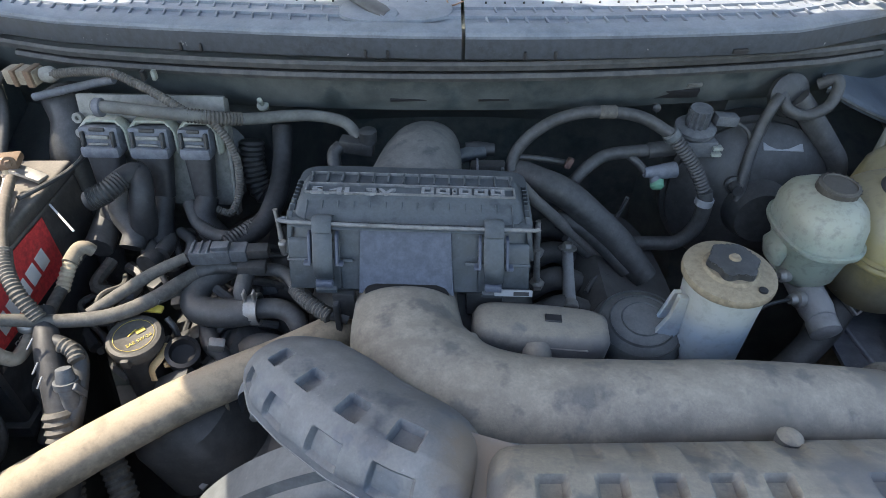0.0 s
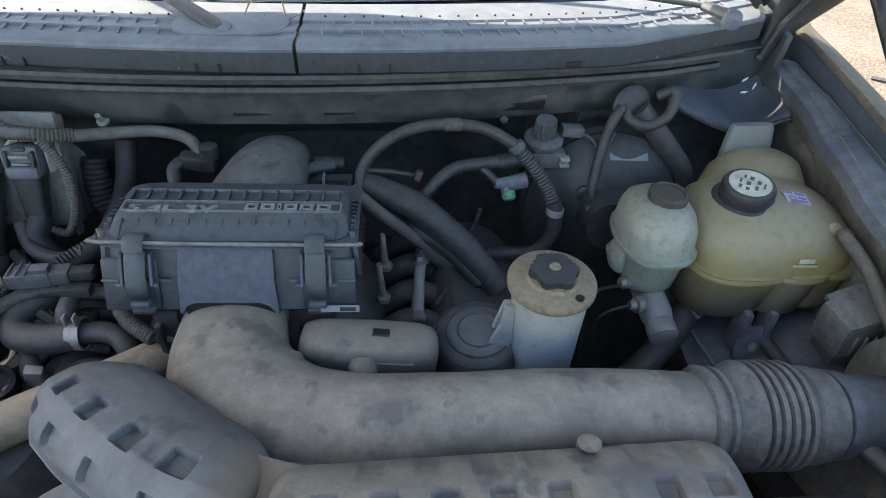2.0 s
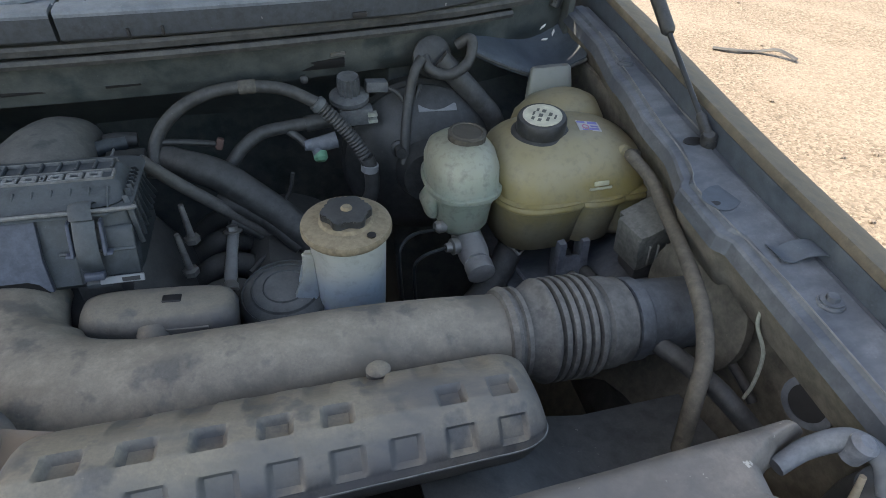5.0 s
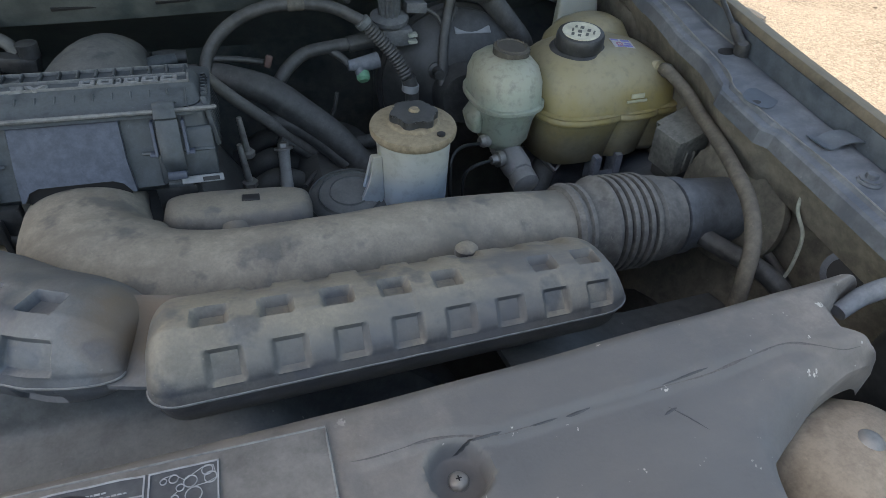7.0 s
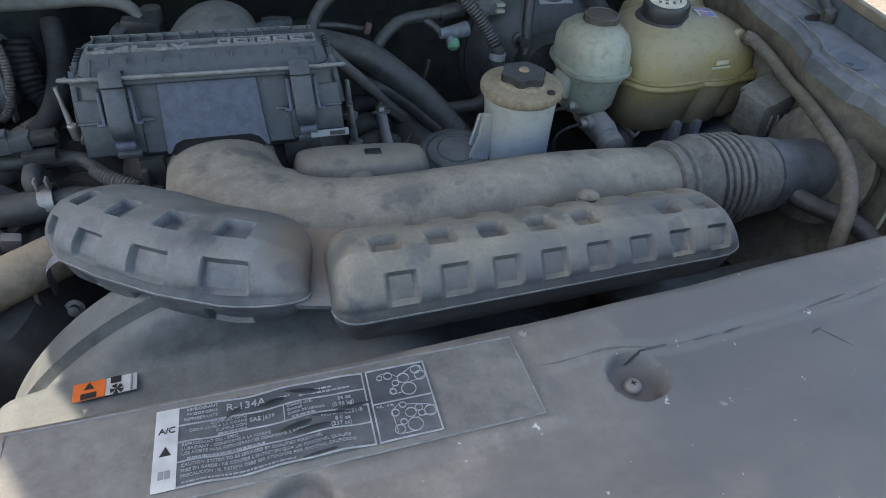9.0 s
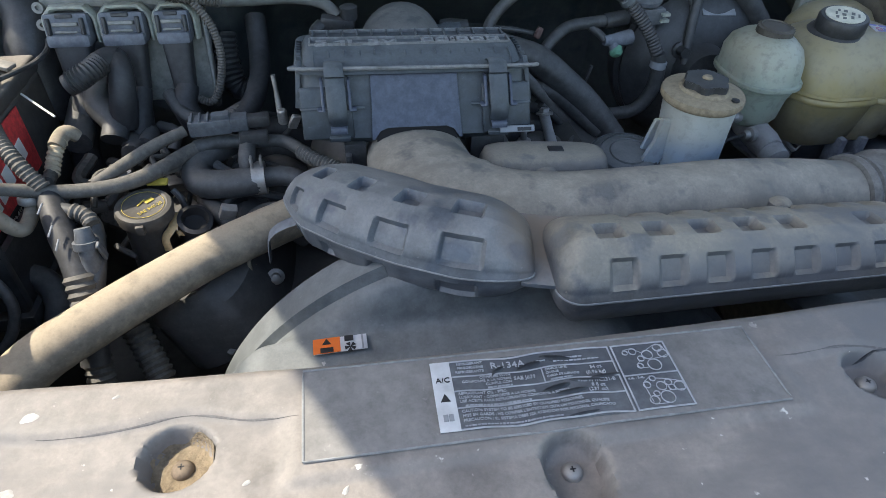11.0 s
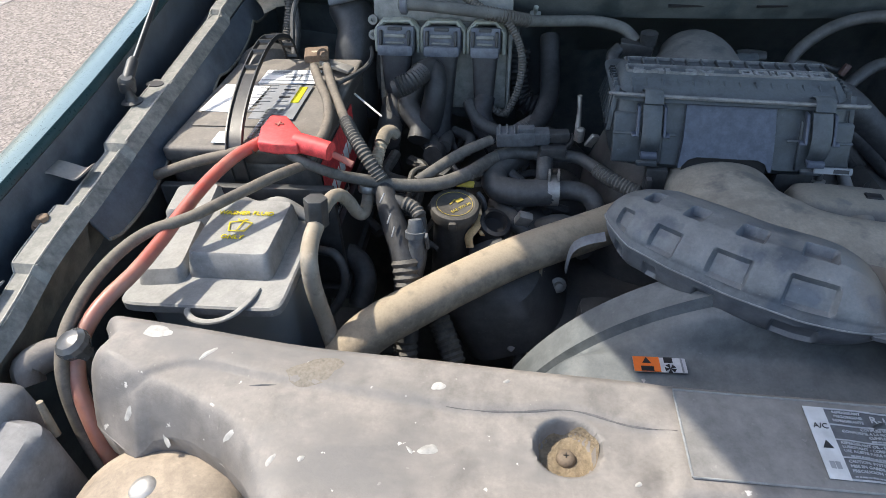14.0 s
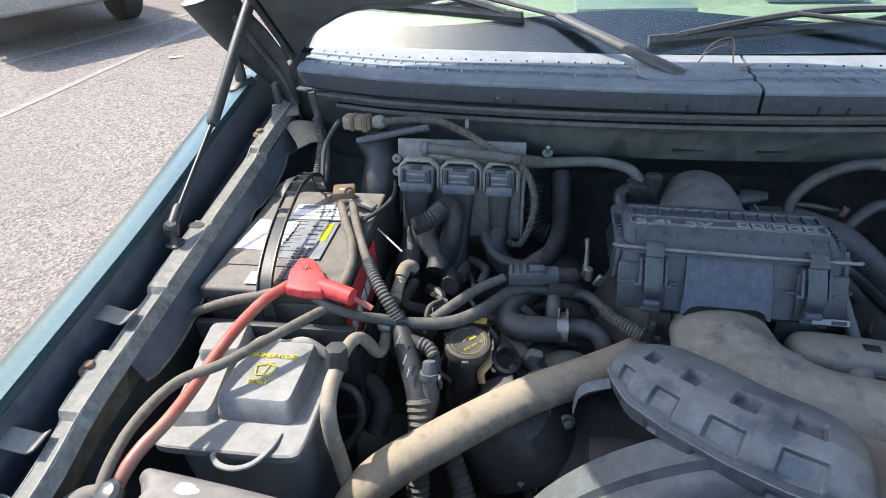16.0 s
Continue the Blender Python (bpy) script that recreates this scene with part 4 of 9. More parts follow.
def hood_rows(lift, inset=0.0):
    rows = []
    for i in range(41):
        u = -1 + i / 20
        x = (0.765 - inset) * u
        rear = 0.02 + inset + 0.185 * (1 - u ** 4) + 0.026 * smoothstep(0.0, 0.2, u) * smoothstep(1.0, 0.85, u) - 0.014 * smoothstep(-0.3, -0.5, u) * smoothstep(-0.8, -0.65, u) + 0.026 * smoothstep(-0.68, -0.82, u) * smoothstep(-1.0, -0.93, u)
        front = 1.235 - inset - 0.08 * u ** 4
        rows.append([(x, -(rear + (front - rear) * j / 20), lift + 0.03 * (1 - u ** 4) - 0.02 * (j / 20) ** 3) for j in range(21)])
    return rows


part("outer_skin", slab(hood_rows(0.012), (0, 0, -0.006)), GREENPAINT, hood)
part("inner_panel", slab(hood_rows(-0.012, 0.02), (0, 0, -0.006)), FIREWALL, hood)
rim = [r[0] for r in hood_rows(0.0)] + [p for p in hood_rows(0.0)[-1][1:]] + [r[-1] for r in hood_rows(0.0)[::-1]][1:] + [p for p in hood_rows(0.0)[0][::-1]][1:-1]
part("hem", sweep([Vector(p) for p in rim] + [Vector(rim[0])], [(0.008, 0.016)] * (len(rim) + 1), 8), FIREWALL, hood)
for x in (-0.4, 0.0, 0.4):
    part("rib", box((x, -0.68, -0.022), (0.07, 0.9, 0.016), 0.007), FIREWALL, hood)
hood.matrix_basis = HOOD
for s in (-1, 1):
    p = thing("hinge_assembly", (0.77 * s, 1.06, 1.2), "dark pressed-steel hood hinge at the cowl corner", "hinge", "hood hinges")
    part("arm", sweep(spline([(0.755 * s, 0.985, 1.195), (0.772 * s, 0.99, 1.235), (0.80 * s, 0.985, 1.285), (0.835 * s, 0.96, 1.345), (0.85 * s, 0.91, 1.41)], 6), [(0.012 + 0.034 * smoothstep(0, 0.7, i / 24), 0.012) for i in range(25)], 10), BLACK, p, smooth=60)
    part("link", sweep(spline([(0.752 * s, 0.978, 1.205), (0.765 * s, 0.972, 1.25), (0.79 * s, 0.962, 1.30), (0.815 * s, 0.93, 1.37)], 6), [(0.004, 0.006)] * 19, 8), SEAL, p)
    part("plate", box((0.785 * s, 1.03, 1.185), (0.012, 0.11, 0.13), 0.004, 2, (10, 0, 0)), FIREWALL, p)
    part("bolt", bolt((0.745 * s, 1.05, 1.24), 0.009, (-s, 0, 0), 0.008), STEEL, p)
    part("bolt", bolt((0.765 * s, 1.03, 1.16), 0.007, (-s, 0, 0), 0.007), STEEL, p)
part("washer_nozzle", box((-0.705, 1.0, 1.225), (0.018, 0.03, 0.022), 0.006, 2, (0, 0, 20)), BLUEGREY, lc)


STRUTROD = plain("worn_strut_rod", (0.06, 0.065, 0.07), 0.4, 0.6, 0.2)


def strut(s, ball, elbow, end, label):
    p = thing("gas_strut", ball, label, "gas strut", "hood struts")
    b, k, e = Vector(ball), Vector(elbow), Vector(end)
    d = (e - b).normalized()
    part("rod", sweep([b, k], [0.0036, 0.0036], 12), STRUTROD, p, "bright thin rod")
    part("cylinder", sweep([k - d * 0.004, k, k + d * 0.002, e], [0.006, 0.0088, 0.0096, 0.0096], 16), BLACK, p)
    part("end_socket", join(sweep([b - d * 0.008, b + d * 0.03, b + d * 0.036], [0.0075, 0.007, 0.0045], 14), lathe([(0.005, -0.014), (0.010, -0.012), (0.0105, 0.003), (0.007, 0.008)], ball, (s * -0.3, -0.2, 1), 18)), BLACK, p)
    part("ball_bracket", lathe([(0.013, 0), (0.0135, 0.002), (0.008, 0.004), (0.0055, 0.010), (0.0055, 0.022)], (b.x, b.y - 0.003, b.z - 0.026), (0, 0, 1), 18), BLACK, p)


strut(-1, (-0.783, 0.552, 1.174), (-0.779, 0.715, 1.262), (-0.772, 0.40 + 0.6, 1.455), "gas strut with a bright rod holding up the hood")
strut(1, (0.797, 0.563, 1.148), (0.797, 0.698, 1.240), (0.79, 0.93, 1.42), "gas strut with a bright rod above the dusty rail")
ant = thing("antenna", (-0.848, 0.965, 1.235), "short black antenna base on the green fender", "antenna")
part("foot", moved(stack([(0, 0, 0, 0.018, 0.032, 2.2), (0.006, 0, 0, 0.017, 0.03, 2.2), (0.014, 0, 0.004, 0.011, 0.018, 2)], 24), pose(-0.846, 0.968, 1.236, 6, 0, -30)), BLACK, ant)
part("collar", lathe([(0.010, 0), (0.011, 0.012), (0.009, 0.03), (0.005, 0.045), (0.004, 0.06)], (-0.846, 0.965, 1.246), (0, 0.12, 1), 20), BLACK, ant)
part("mast", sweep([Vector((-0.846, 0.972, 1.30)), Vector((-0.848, 1.06, 2.0))], [0.0018, 0.0012], 8), STEEL, ant)
parked_pickup((-7.45, 7.75, 0), -35, SILVERPAINT, "silver pickup parked across the asphalt lot")
parked_pickup((-7.0, 11.4, 0), -35, plain("pale_car_paint", (0.6, 0.6, 0.58), 0.35), "pale pickup parked in the far row")

# ---- radiator cover ----
def cover_back(x):
    return 0.188 + (0.10 if x < 0 else 0.05) * x * x


def cover_front(x):
    if x > 0.47:
        return float(np.interp(x, (0.47, 0.503, 0.546, 0.60, 0.645), (0.07, 0.087, 0.107, 0.117, 0.122)))
    if x < -0.40:
        return float(np.interp(x, (-0.658, -0.654, -0.639, -0.612, -0.598, -0.584, -0.566, -0.547, -0.515, -0.490, -0.470, -0.445, -0.420, -0.40), (0.164, 0.157, 0.145, 0.130, 0.123, 0.132, 0.132, 0.127, 0.112, 0.092, 0.070, 0.0, -0.07, -0.09)))
    return -0.09 + 0.16 * smoothstep(0.40, 0.47, x)


DIMPLES = ((-0.2555, 0.126, 0.0235, 0.0175), (-0.004, 0.082, 0.0215, 0.016), (0.2405, 0.116, 0.0225, 0.016))


CREASE_X = np.linspace(-0.66, 0.66, 661)
CREASE_Y = np.interp(CREASE_X, (-0.66, -0.623, -0.602, -0.585, -0.572, -0.555, -0.531, -0.50, -0.446, -0.367, -0.341, -0.315, -0.286, -0.257, -0.233, -0.217, -0.174, 0.0, 0.15, 0.18, 0.204, 0.228, 0.252, 0.27, 0.321, 0.414, 0.449, 0.495, 0.533, 0.555, 0.573, 0.60, 0.62), (0.152, 0.157, 0.156, 0.163, 0.173, 0.177, 0.175, 0.168, 0.162, 0.155, 0.150, 0.149, 0.151, 0.157, 0.153, 0.146, 0.142, 0.136, 0.146, 0.138, 0.140, 0.143, 0.140, 0.133, 0.136, 0.138, 0.137, 0.143, 0.148, 0.140, 0.130, 0.131, 0.134))
CREASE_Y = np.convolve(np.pad(CREASE_Y, 6, mode="edge"), np.ones(13) / 13, mode="valid")


def cover_crease(x):
    return float(np.interp(x, CREASE_X, CREASE_Y))


def cover_left(y):
    return float(np.interp(y, (0.10, 0.16, 0.178, 0.192, 0.203, 0.216, 0.230, 0.242), (-0.655, -0.657, -0.656, -0.652, -0.649, -0.657, -0.670, -0.677)))


def cover_right(y):
    return float(np.interp(y, (0.09, 0.129, 0.138, 0.150, 0.174, 0.190, 0.199, 0.212), (0.585, 0.630, 0.622, 0.607, 0.612, 0.640, 0.672, 0.676)))


def cover_z(x, y):
    z = 1.0985 - 0.012 * x
    b, c = cover_back(x), cover_crease(x)
    flat_part = smoothstep(-0.195, -0.178, x) * smoothstep(0.182, 0.165, x) * smoothstep(0.088, 0.098, y)
    z -= (1 - flat_part) * (0.0042 + 0.0024 * smoothstep(0.2, 0.3, x)) * smoothstep(c + 0.002, c - 0.0055 - 0.003 * smoothstep(0.1, 0.2, x), y) + (1 - flat_part) * (0.0016 + 0.0016 * smoothstep(0.15, 0.22, x)) * math.exp(-((y - c) / 0.0034) ** 2) * (0.75 + 0.25 * math.sin(x * 19 + 1))
    z -= 0.012 * max(0.0, 1 - (b - y) / 0.016) ** 2
    if x > 0:
        z -= 0.030 * smoothstep(c - 0.005, c - 0.10, y) * smoothstep(0.36, 0.56, x)
    else:
        fall = -0.38 * (x + 0.603) - 0.925 * (y - 0.157)
        z -= 0.040 * smoothstep(-0.014, 0.032, fall) * smoothstep(-0.44, -0.54, x)
    z -= 0.010 * smoothstep(0.04, -0.09, y)
    if abs(x) > 0.44:
        z -= 0.020 * max(0.0, 1 - max(0.0, y - cover_front(x)) / 0.028) ** 2 * smoothstep(0.44, 0.52, abs(x))
    if x > 0.53:
        z -= 0.020 * max(0.0, 1 - max(0.0, cover_right(y) - x) / 0.022) ** 2
    if x < -0.55:
        z -= 0.022 * max(0.0, 1 - max(0.0, x - cover_left(y)) / 0.022) ** 2
    z += (1 - flat_part) * (0.0012 * math.sin(x * 31 + y * 17) * math.sin(y * 43 + x * 9) + 0.0018 * math.sin(x * 14 + 2) * math.sin(y * 30 + x * 5))
    for dx, dy, r, d in DIMPLES:
        ex, ey = x - dx, y - dy
        if dx > -0.1 and dx < 0.1 and ey < 0:
            ey *= 0.55
        q = math.hypot(ex, ey) / r
        z -= d * smoothstep(1.04, 0.80, q)
    return z


def splat(x, y, rx, ry, turn, mat, label, seed):
    """A thin dried splash that follows the cover's surface."""
    rn = random.Random(seed)
    ph = [rn.uniform(0, 6.28) for _ in range(4)]
    rows = []
    for i in range(25):
        a = 2 * math.pi * i / 24
        k = 1 + 0.14 * math.sin(2 * a + ph[0]) + 0.10 * math.sin(3 * a + ph[1]) + 0.05 * math.sin(5 * a + ph[2]) + 0.03 * math.sin(9 * a + ph[3])
        row = []
        for f in (0.02, 0.5, 1.0):
            u, v = rx * k * f * math.cos(a), ry * k * f * math.sin(a)
            px, py = x + u * math.cos(turn) - v * math.sin(turn), y + u * math.sin(turn) + v * math.cos(turn)
            row.append((px, py, cover_z(px, py) + (0.0007 if f < 0.9 else 0.0001)))
        rows.append(row)
    return part("splash", skin(rows), mat, cover, label, 70)


cover = thing("radiator_cover", (0, 0.1, 1.0), "dusty grey plastic radiator cover with screw dimples", "radiator cover")
rows = []
NX, NY = 420, 210
for i in range(NX + 1):
    x = -0.655 + 1.30 * i / NX
    f, b = cover_front(x), cover_back(x)
    row = []
    for j in range(NY + 1):
        y = f + (b - f) * j / NY
        xx = x + smoothstep(-0.52, -0.655, x) * (cover_left(y) + 0.655) + smoothstep(0.52, 0.645, x) * (cover_right(y) - 0.645)
        row.append((xx, y, cover_z(xx, y)))
    rows.append(row)
part("panel", slab(rows, (0, 0, -0.03)), COVER, cover, smooth=60)
GRIT = dusty("tan_grit", (0.10, 0.076, 0.05), 0.9, 0.6, 0.15, (0.27, 0.215, 0.145), scale=60, bump=1.0)
SCREW = dusty("dusty_screw_head", (0.11, 0.085, 0.065), 0.6, 0.5, 0.2, (0.24, 0.19, 0.14), metal=0.3, scale=40)
for k, (dx, dy, r, d) in enumerate(DIMPLES):
    z = cover_z(dx, dy)
    rows = []
    for i in range(49 if k == 0 else 0):
        a = 2 * math.pi * i / 48
        q = r * (0.86 + 0.02 * math.sin(3 * a + k) + 0.015 * math.sin(7 * a) + 0.09 * smoothstep(-0.2, 0.6, math.cos(a)))
        rows.append([(dx + q * f * math.cos(a), dy + q * f * math.sin(a), cover_z(dx + q * f * math.cos(a), dy + q * f * math.sin(a)) + 0.0006) for f in (0.05, 0.3, 0.5, 0.65, 0.75, 0.85, 0.93, 1.0)])
    if rows:
        part("grit", skin(rows), GRIT, cover, "tan grit gathered in the dimple", 70)
    s = part("screw", lathe([(0.0072, -0.002), (0.0072, 0.0018), (0.0062, 0.0038), (0.0040, 0.0052), (0.0015, 0.0056)], (dx, dy, z), (0, 0, 1), 28), SCREW if k == 0 else STEEL, cover, "dusty cross-head screw in its dimple", 60)
    part("cross", join(box((dx, dy, z + 0.0054), (0.004, 0.0009, 0.0010), 0), box((dx, dy, z + 0.0054), (0.0009, 0.004, 0.0010), 0)), INK, s)
PALE = plain("dried_splash", (0.35, 0.34, 0.32), 0.7, vary=0.3, scale=150)
BROWN = dusty("brown_dirt_stain", (0.10, 0.088, 0.07), 0.8, 0.7, 0.1, (0.215, 0.19, 0.16), scale=60, bump=0.5)
splat(-0.452, 0.1735, 0.022, 0.0125, 0.25, BROWN, "brown dirt stain", 2)
for k, (x, y, rx, ry, tn) in enumerate(((-0.597, 0.204, 0.016, 0.008, 0.1), (-0.544, 0.184, 0.010, 0.0028, 0.9), (-0.352, 0.166, 0.0065, 0.0048, 0.5), (-0.354, 0.114, 0.008, 0.0055, 0.3), (-0.604, 0.143, 0.005, 0.0035, 0.2), (-0.442, 0.098, 0.003, 0.0028, 0), (-0.464, 0.096, 0.0055, 0.003, 1.1), (-0.367, 0.112, 0.0045, 0.0016, -0.7), (-0.30, 0.175, 0.003, 0.002, 0.3), (-0.505, 0.118, 0.008, 0.002, 0.1), (-0.57, 0.13, 0.006, 0.002, -0.8), (-0.21, 0.10, 0.003, 0.0022, 0.4), (-0.15, 0.085, 0.004, 0.002, 0.9), (-0.40, 0.06, 0.004, 0.003, 0.6))):
    splat(x, y, rx * 0.8, ry * 0.8, tn, PALE, "pale dried splash", 10 + k)
SCUFF = dusty("dark_scuffed_plastic", (0.022, 0.025, 0.03), 0.4, 0.3, 0.1, (0.12, 0.125, 0.13), scale=60)
for k, (x, y, rx, ry, tn) in enumerate(((0.262, 0.1345, 0.016, 0.0011, 0.0), (0.337, 0.1345, 0.009, 0.0013, 0.12), (0.310, 0.134, 0.012, 0.0007, 0.05), (0.432, 0.1395, 0.020, 0.0008, 0.05), (0.405, 0.118, 0.006, 0.0012, 0.3), (0.415, 0.110, 0.014, 0.0005, -0.9), (-0.118, 0.166, 0.0045, 0.008, 0.15), (-0.109, 0.148, 0.007, 0.0025, 0.4), (-0.098, 0.139, 0.008, 0.0016, -0.2), (-0.49, 0.158, 0.010, 0.0008, 0.1))):
    splat(x, y, rx, ry, tn, SCUFF, "dark scuff mark", 40 + k)
CREASEDIRT = dusty("dark_crease_dirt", (0.055, 0.052, 0.052), 0.6, 0.6, 0.1, (0.15, 0.142, 0.14), scale=70)
for lo, hi, wide in ((-0.345, -0.178, 0.0011), (0.172, 0.300, 0.0013), (0.395, 0.600, 0.0011)):
    rows = []
    for i in range(81):
        x = lo + (hi - lo) * i / 80
        w = wide * math.sin(math.pi * i / 80) ** 0.5 * (0.55 + 0.45 * math.sin(x * 130) * math.sin(x * 47 + 1)) + 0.00005
        y = cover_crease(x) - 0.0008
        rows.append([(x, y + d * w, cover_z(x, y + d * w) + 0.0005 * (1 - abs(d)) + 0.0001) for d in (-1, -0.4, 0.4, 1)])
    part("stain", skin(rows), CREASEDIRT, cover, "dark dirt line along the crease", 70)
corners = ((-0.175, 0.105), (0.161, 0.101), (0.162, 0.170), (-0.175, 0.178))
rows = []
for i in range(41):
    u = i / 40
    row = []
    for j in range(15):
        v = j / 14
        x = (corners[0][0] * (1 - u) + corners[1][0] * u) * (1 - v) + (corners[3][0] * (1 - u) + corners[2][0] * u) * v
        y = (corners[0][1] * (1 - u) + corners[1][1] * u) * (1 - v) + (corners[3][1] * (1 - u) + corners[2][1] * u) * v
        row.append((x, y, cover_z(x, y) + (0.0016 if 0 < i < 40 and 0 < j < 14 else 0.0012)))
    rows.append(row)
part("label_panel", slab(rows, (0, 0, -0.003)), PANELDARK, cover, "darker flat label panel", smooth=50)
part("panel_edge", sweep([Vector((x, y, cover_z(x, y) + 0.0012)) for k in range(4) for x, y in [(corners[k][0] + (corners[(k + 1) % 4][0] - corners[k][0]) * f / 10, corners[k][1] + (corners[(k + 1) % 4][1] - corners[k][1]) * f / 10) for f in range(10)]] + [Vector((*corners[0], cover_z(*corners[0]) + 0.0012))], [0.0009] * 41, 6), BOXEDGE, cover)

# air-conditioning sticker: base, border lines, readable words, bars for the rest
SX, SY = 0.178, 0.058
LAB = Matrix.Translation((0.003, 0.1375, 1.1012)) @ pose(0, 0, 0, 0, 0.69, -1.6)
INKFILM = dusty("bare_black_film", (0.012, 0.014, 0.018), 0.25, 0.15, 0.05, (0.1, 0.105, 0.11), scale=40)
FILM = dusty("black_sticker_film", (0.030, 0.034, 0.042), 0.35, 0.3, 0.2, (0.20, 0.21, 0.22), scale=25, smear=(0.04, 0.046, 0.056))


def wavy(bm):
    """The film has lifted in long ripples, so print and rulings wander a little."""
    for v in bm.verts:
        k = smoothstep(-0.075, -0.05, v.co.x) * smoothstep(0.062, 0.03, v.co.x)
        v.co.y += k * (0.0011 * math.sin(v.co.x * 62 + 0.6) + 0.0005 * math.sin(v.co.x * 150 + v.co.y * 90))
    return bm


def flat(x0, y0, x1, y1, h=0.0006):
    n = max(1, int(abs(x1 - x0) / 0.004))
    return wavy(moved(join(*[box((x0 + (x1 - x0) * (i + 0.5) / n, (y0 + y1) / 2, h / 2), (abs(x1 - x0) / n, abs(y1 - y0), h), 0) for i in range(n)]), LAB))


def U(px, py):
    """Sticker millimetres from its lower left corner."""
    return (px / 1000 - SX / 2, py / 1000 - SY / 2)


sticker = part("sticker", moved(box((0, 0, -0.0003), (SX, SY, 0.0008), 0.0002, 1), LAB), FILM, cover, "black refrigerant sticker with white print")
part("band", flat(*U(0, 0), *U(14, 58)), plain("aged_white_band", (0.5, 0.51, 0.52), 0.5, vary=0.2), sticker, "white band with warning signs")
lines = []
for a in ((14, 57, 134, 58), (14, 0, 134, 1), (133, 0, 134, 58), (136, 57, 178, 58), (136, 0, 178, 1), (136, 0, 137, 58), (177, 0, 178, 58), (14, 43.5, 134, 44.3), (14, 31, 134, 31.8), (14, 17, 134, 17.8), (79, 31, 79.8, 44), (136, 29, 178, 29.8)):
    lines.append(flat(*U(a[0], a[1]), *U(a[2], a[3]), 0.0008))
part("ruling", join(*lines), PRINT, sticker)
bars = []
rnd = random.Random(4)
for y, x0, x1 in ((51, 98, 112), (48, 90, 124), (50, 76, 84), (33, 38, 56), (33, 84, 100), (18.8, 20, 66), (3, 17, 84)):
    x = x0
    while x < x1:
        w = rnd.uniform(1.2, 3.5)
        h = rnd.uniform(0.3, 0.6)
        bars.append(flat(*U(x, y - h), *U(min(x + w, x1), y + h), 0.0008))
        x += w + 0.7
tagged(part("small_print", join(*bars), PRINT, sticker), "lines of small white print", kind="stuff")


def word(t, px, py, size, parent=None, mat=None, wide=1.0, align="LEFT"):
    x, y = U(px, py)
    return part("lettering", wavy(letters(t, size, LAB @ pose(x, y, 0.0008) @ Matrix.Diagonal((wide, 1, 1, 1)), 0.0003, align)), mat or PRINT, parent or sticker)


for t, px, py in (("REFRIGERANT", 38, 54.6), ("FRIGORIGENE", 38, 51.0), ("REFRIGERANTE", 38, 47.4), ("COMPLIES WITH", 56, 41.6), ("CONFORME A LA NORME", 56, 38.6), ("CUMPLE CON", 56, 35.6)):
    word(t, px, py, 0.0029, wide=1.05, align="RIGHT")
for t, px, py in (("CHARGE LEVEL", 81.5, 41.6), ("CHARGE", 81.5, 38.6), ("CARGA DE LLENADO", 81.5, 35.6), ("REFRIGERANT OIL - SPEC.", 16.5, 28.6), ("LUBRIFIANT - CONFORME A LA NORME", 16.5, 25.4), ("USE ACEITE PARA REFRIGERANTES CONFORME A NORMA", 16.5, 22.2), ("CAUTION: SYSTEM TO BE SERVICED BY QUALIFIED PERSONNEL", 16.5, 14.2), ("MISE EN GARDE : NE CONFIER L'ENTRETIEN QU'A UN PERSONNEL QUALIFIE", 16.5, 10.6), ("PRECAUCION : EL SISTEMA DEBE SER ATENDIDO POR PERSONAL CALIFICADO", 16.5, 7.0)):
    word(t, px, py, 0.0025 if px > 80 else 0.0030, wide=1.0)
word("R-134A", 43, 50.8, 0.0078, wide=1.05)
word("SAE J639", 57.5, 38.0, 0.0044)
word("34 oz", 114.5, 40.2, 0.0040)
word("(0.96 kg)", 110.5, 35.6, 0.0041)
word("WSH-M1C231-B", 102, 28.4, 0.0040)
word("8 fl oz", 111, 24.2, 0.0040)
word("(237 cc)", 108, 20.2, 0.0041)
word("4.6L / 5.4L", 138.5, 26.6, 0.0028)
word("A/C", 2.2, 41.5, 0.0062, None, INK)
x, y = U(7, 26.5)
part("warning_triangle", prism([(x - 0.0035, y - 0.003), (x + 0.0035, y - 0.003), (x, y + 0.0036)], 0, 0.0009, 0, 1, LAB), INK, sticker)
x, y = U(7, 10.5)
part("book_sign", join(moved(box((x - 0.0018, y, 0.0004), (0.0032, 0.0055, 0.0009), 0), LAB), moved(box((x + 0.0020, y, 0.0004), (0.0032, 0.0055, 0.0009), 0), LAB)), GREYPAPER, sticker)


def ring(px, py, r):
    x, y = U(px, py)
    return moved(lathe([(r - 0.0005, 0), (r, 0), (r, 0.0009), (r - 0.0005, 0.0009)], (x, y, 0), (0, 0, 1), 24, True), LAB)


for r in ((145, 50, 0.0022), (151, 50.5, 0.003), (155, 43.5, 0.0026), (161, 46.5, 0.0042), (171, 52, 0.0036), (173, 46.5, 0.004), (152, 37, 0.0024), (163, 37, 0.0052), (150, 20, 0.0028), (156, 25, 0.0024), (160, 18, 0.0038), (166, 20.5, 0.0028), (173, 16.5, 0.0042), (167, 16, 0.0026), (154, 12, 0.0024), (161, 8.5, 0.0052), (150.5, 7, 0.0036)):
    part("pulley_ring", ring(*r), PRINT, sticker)

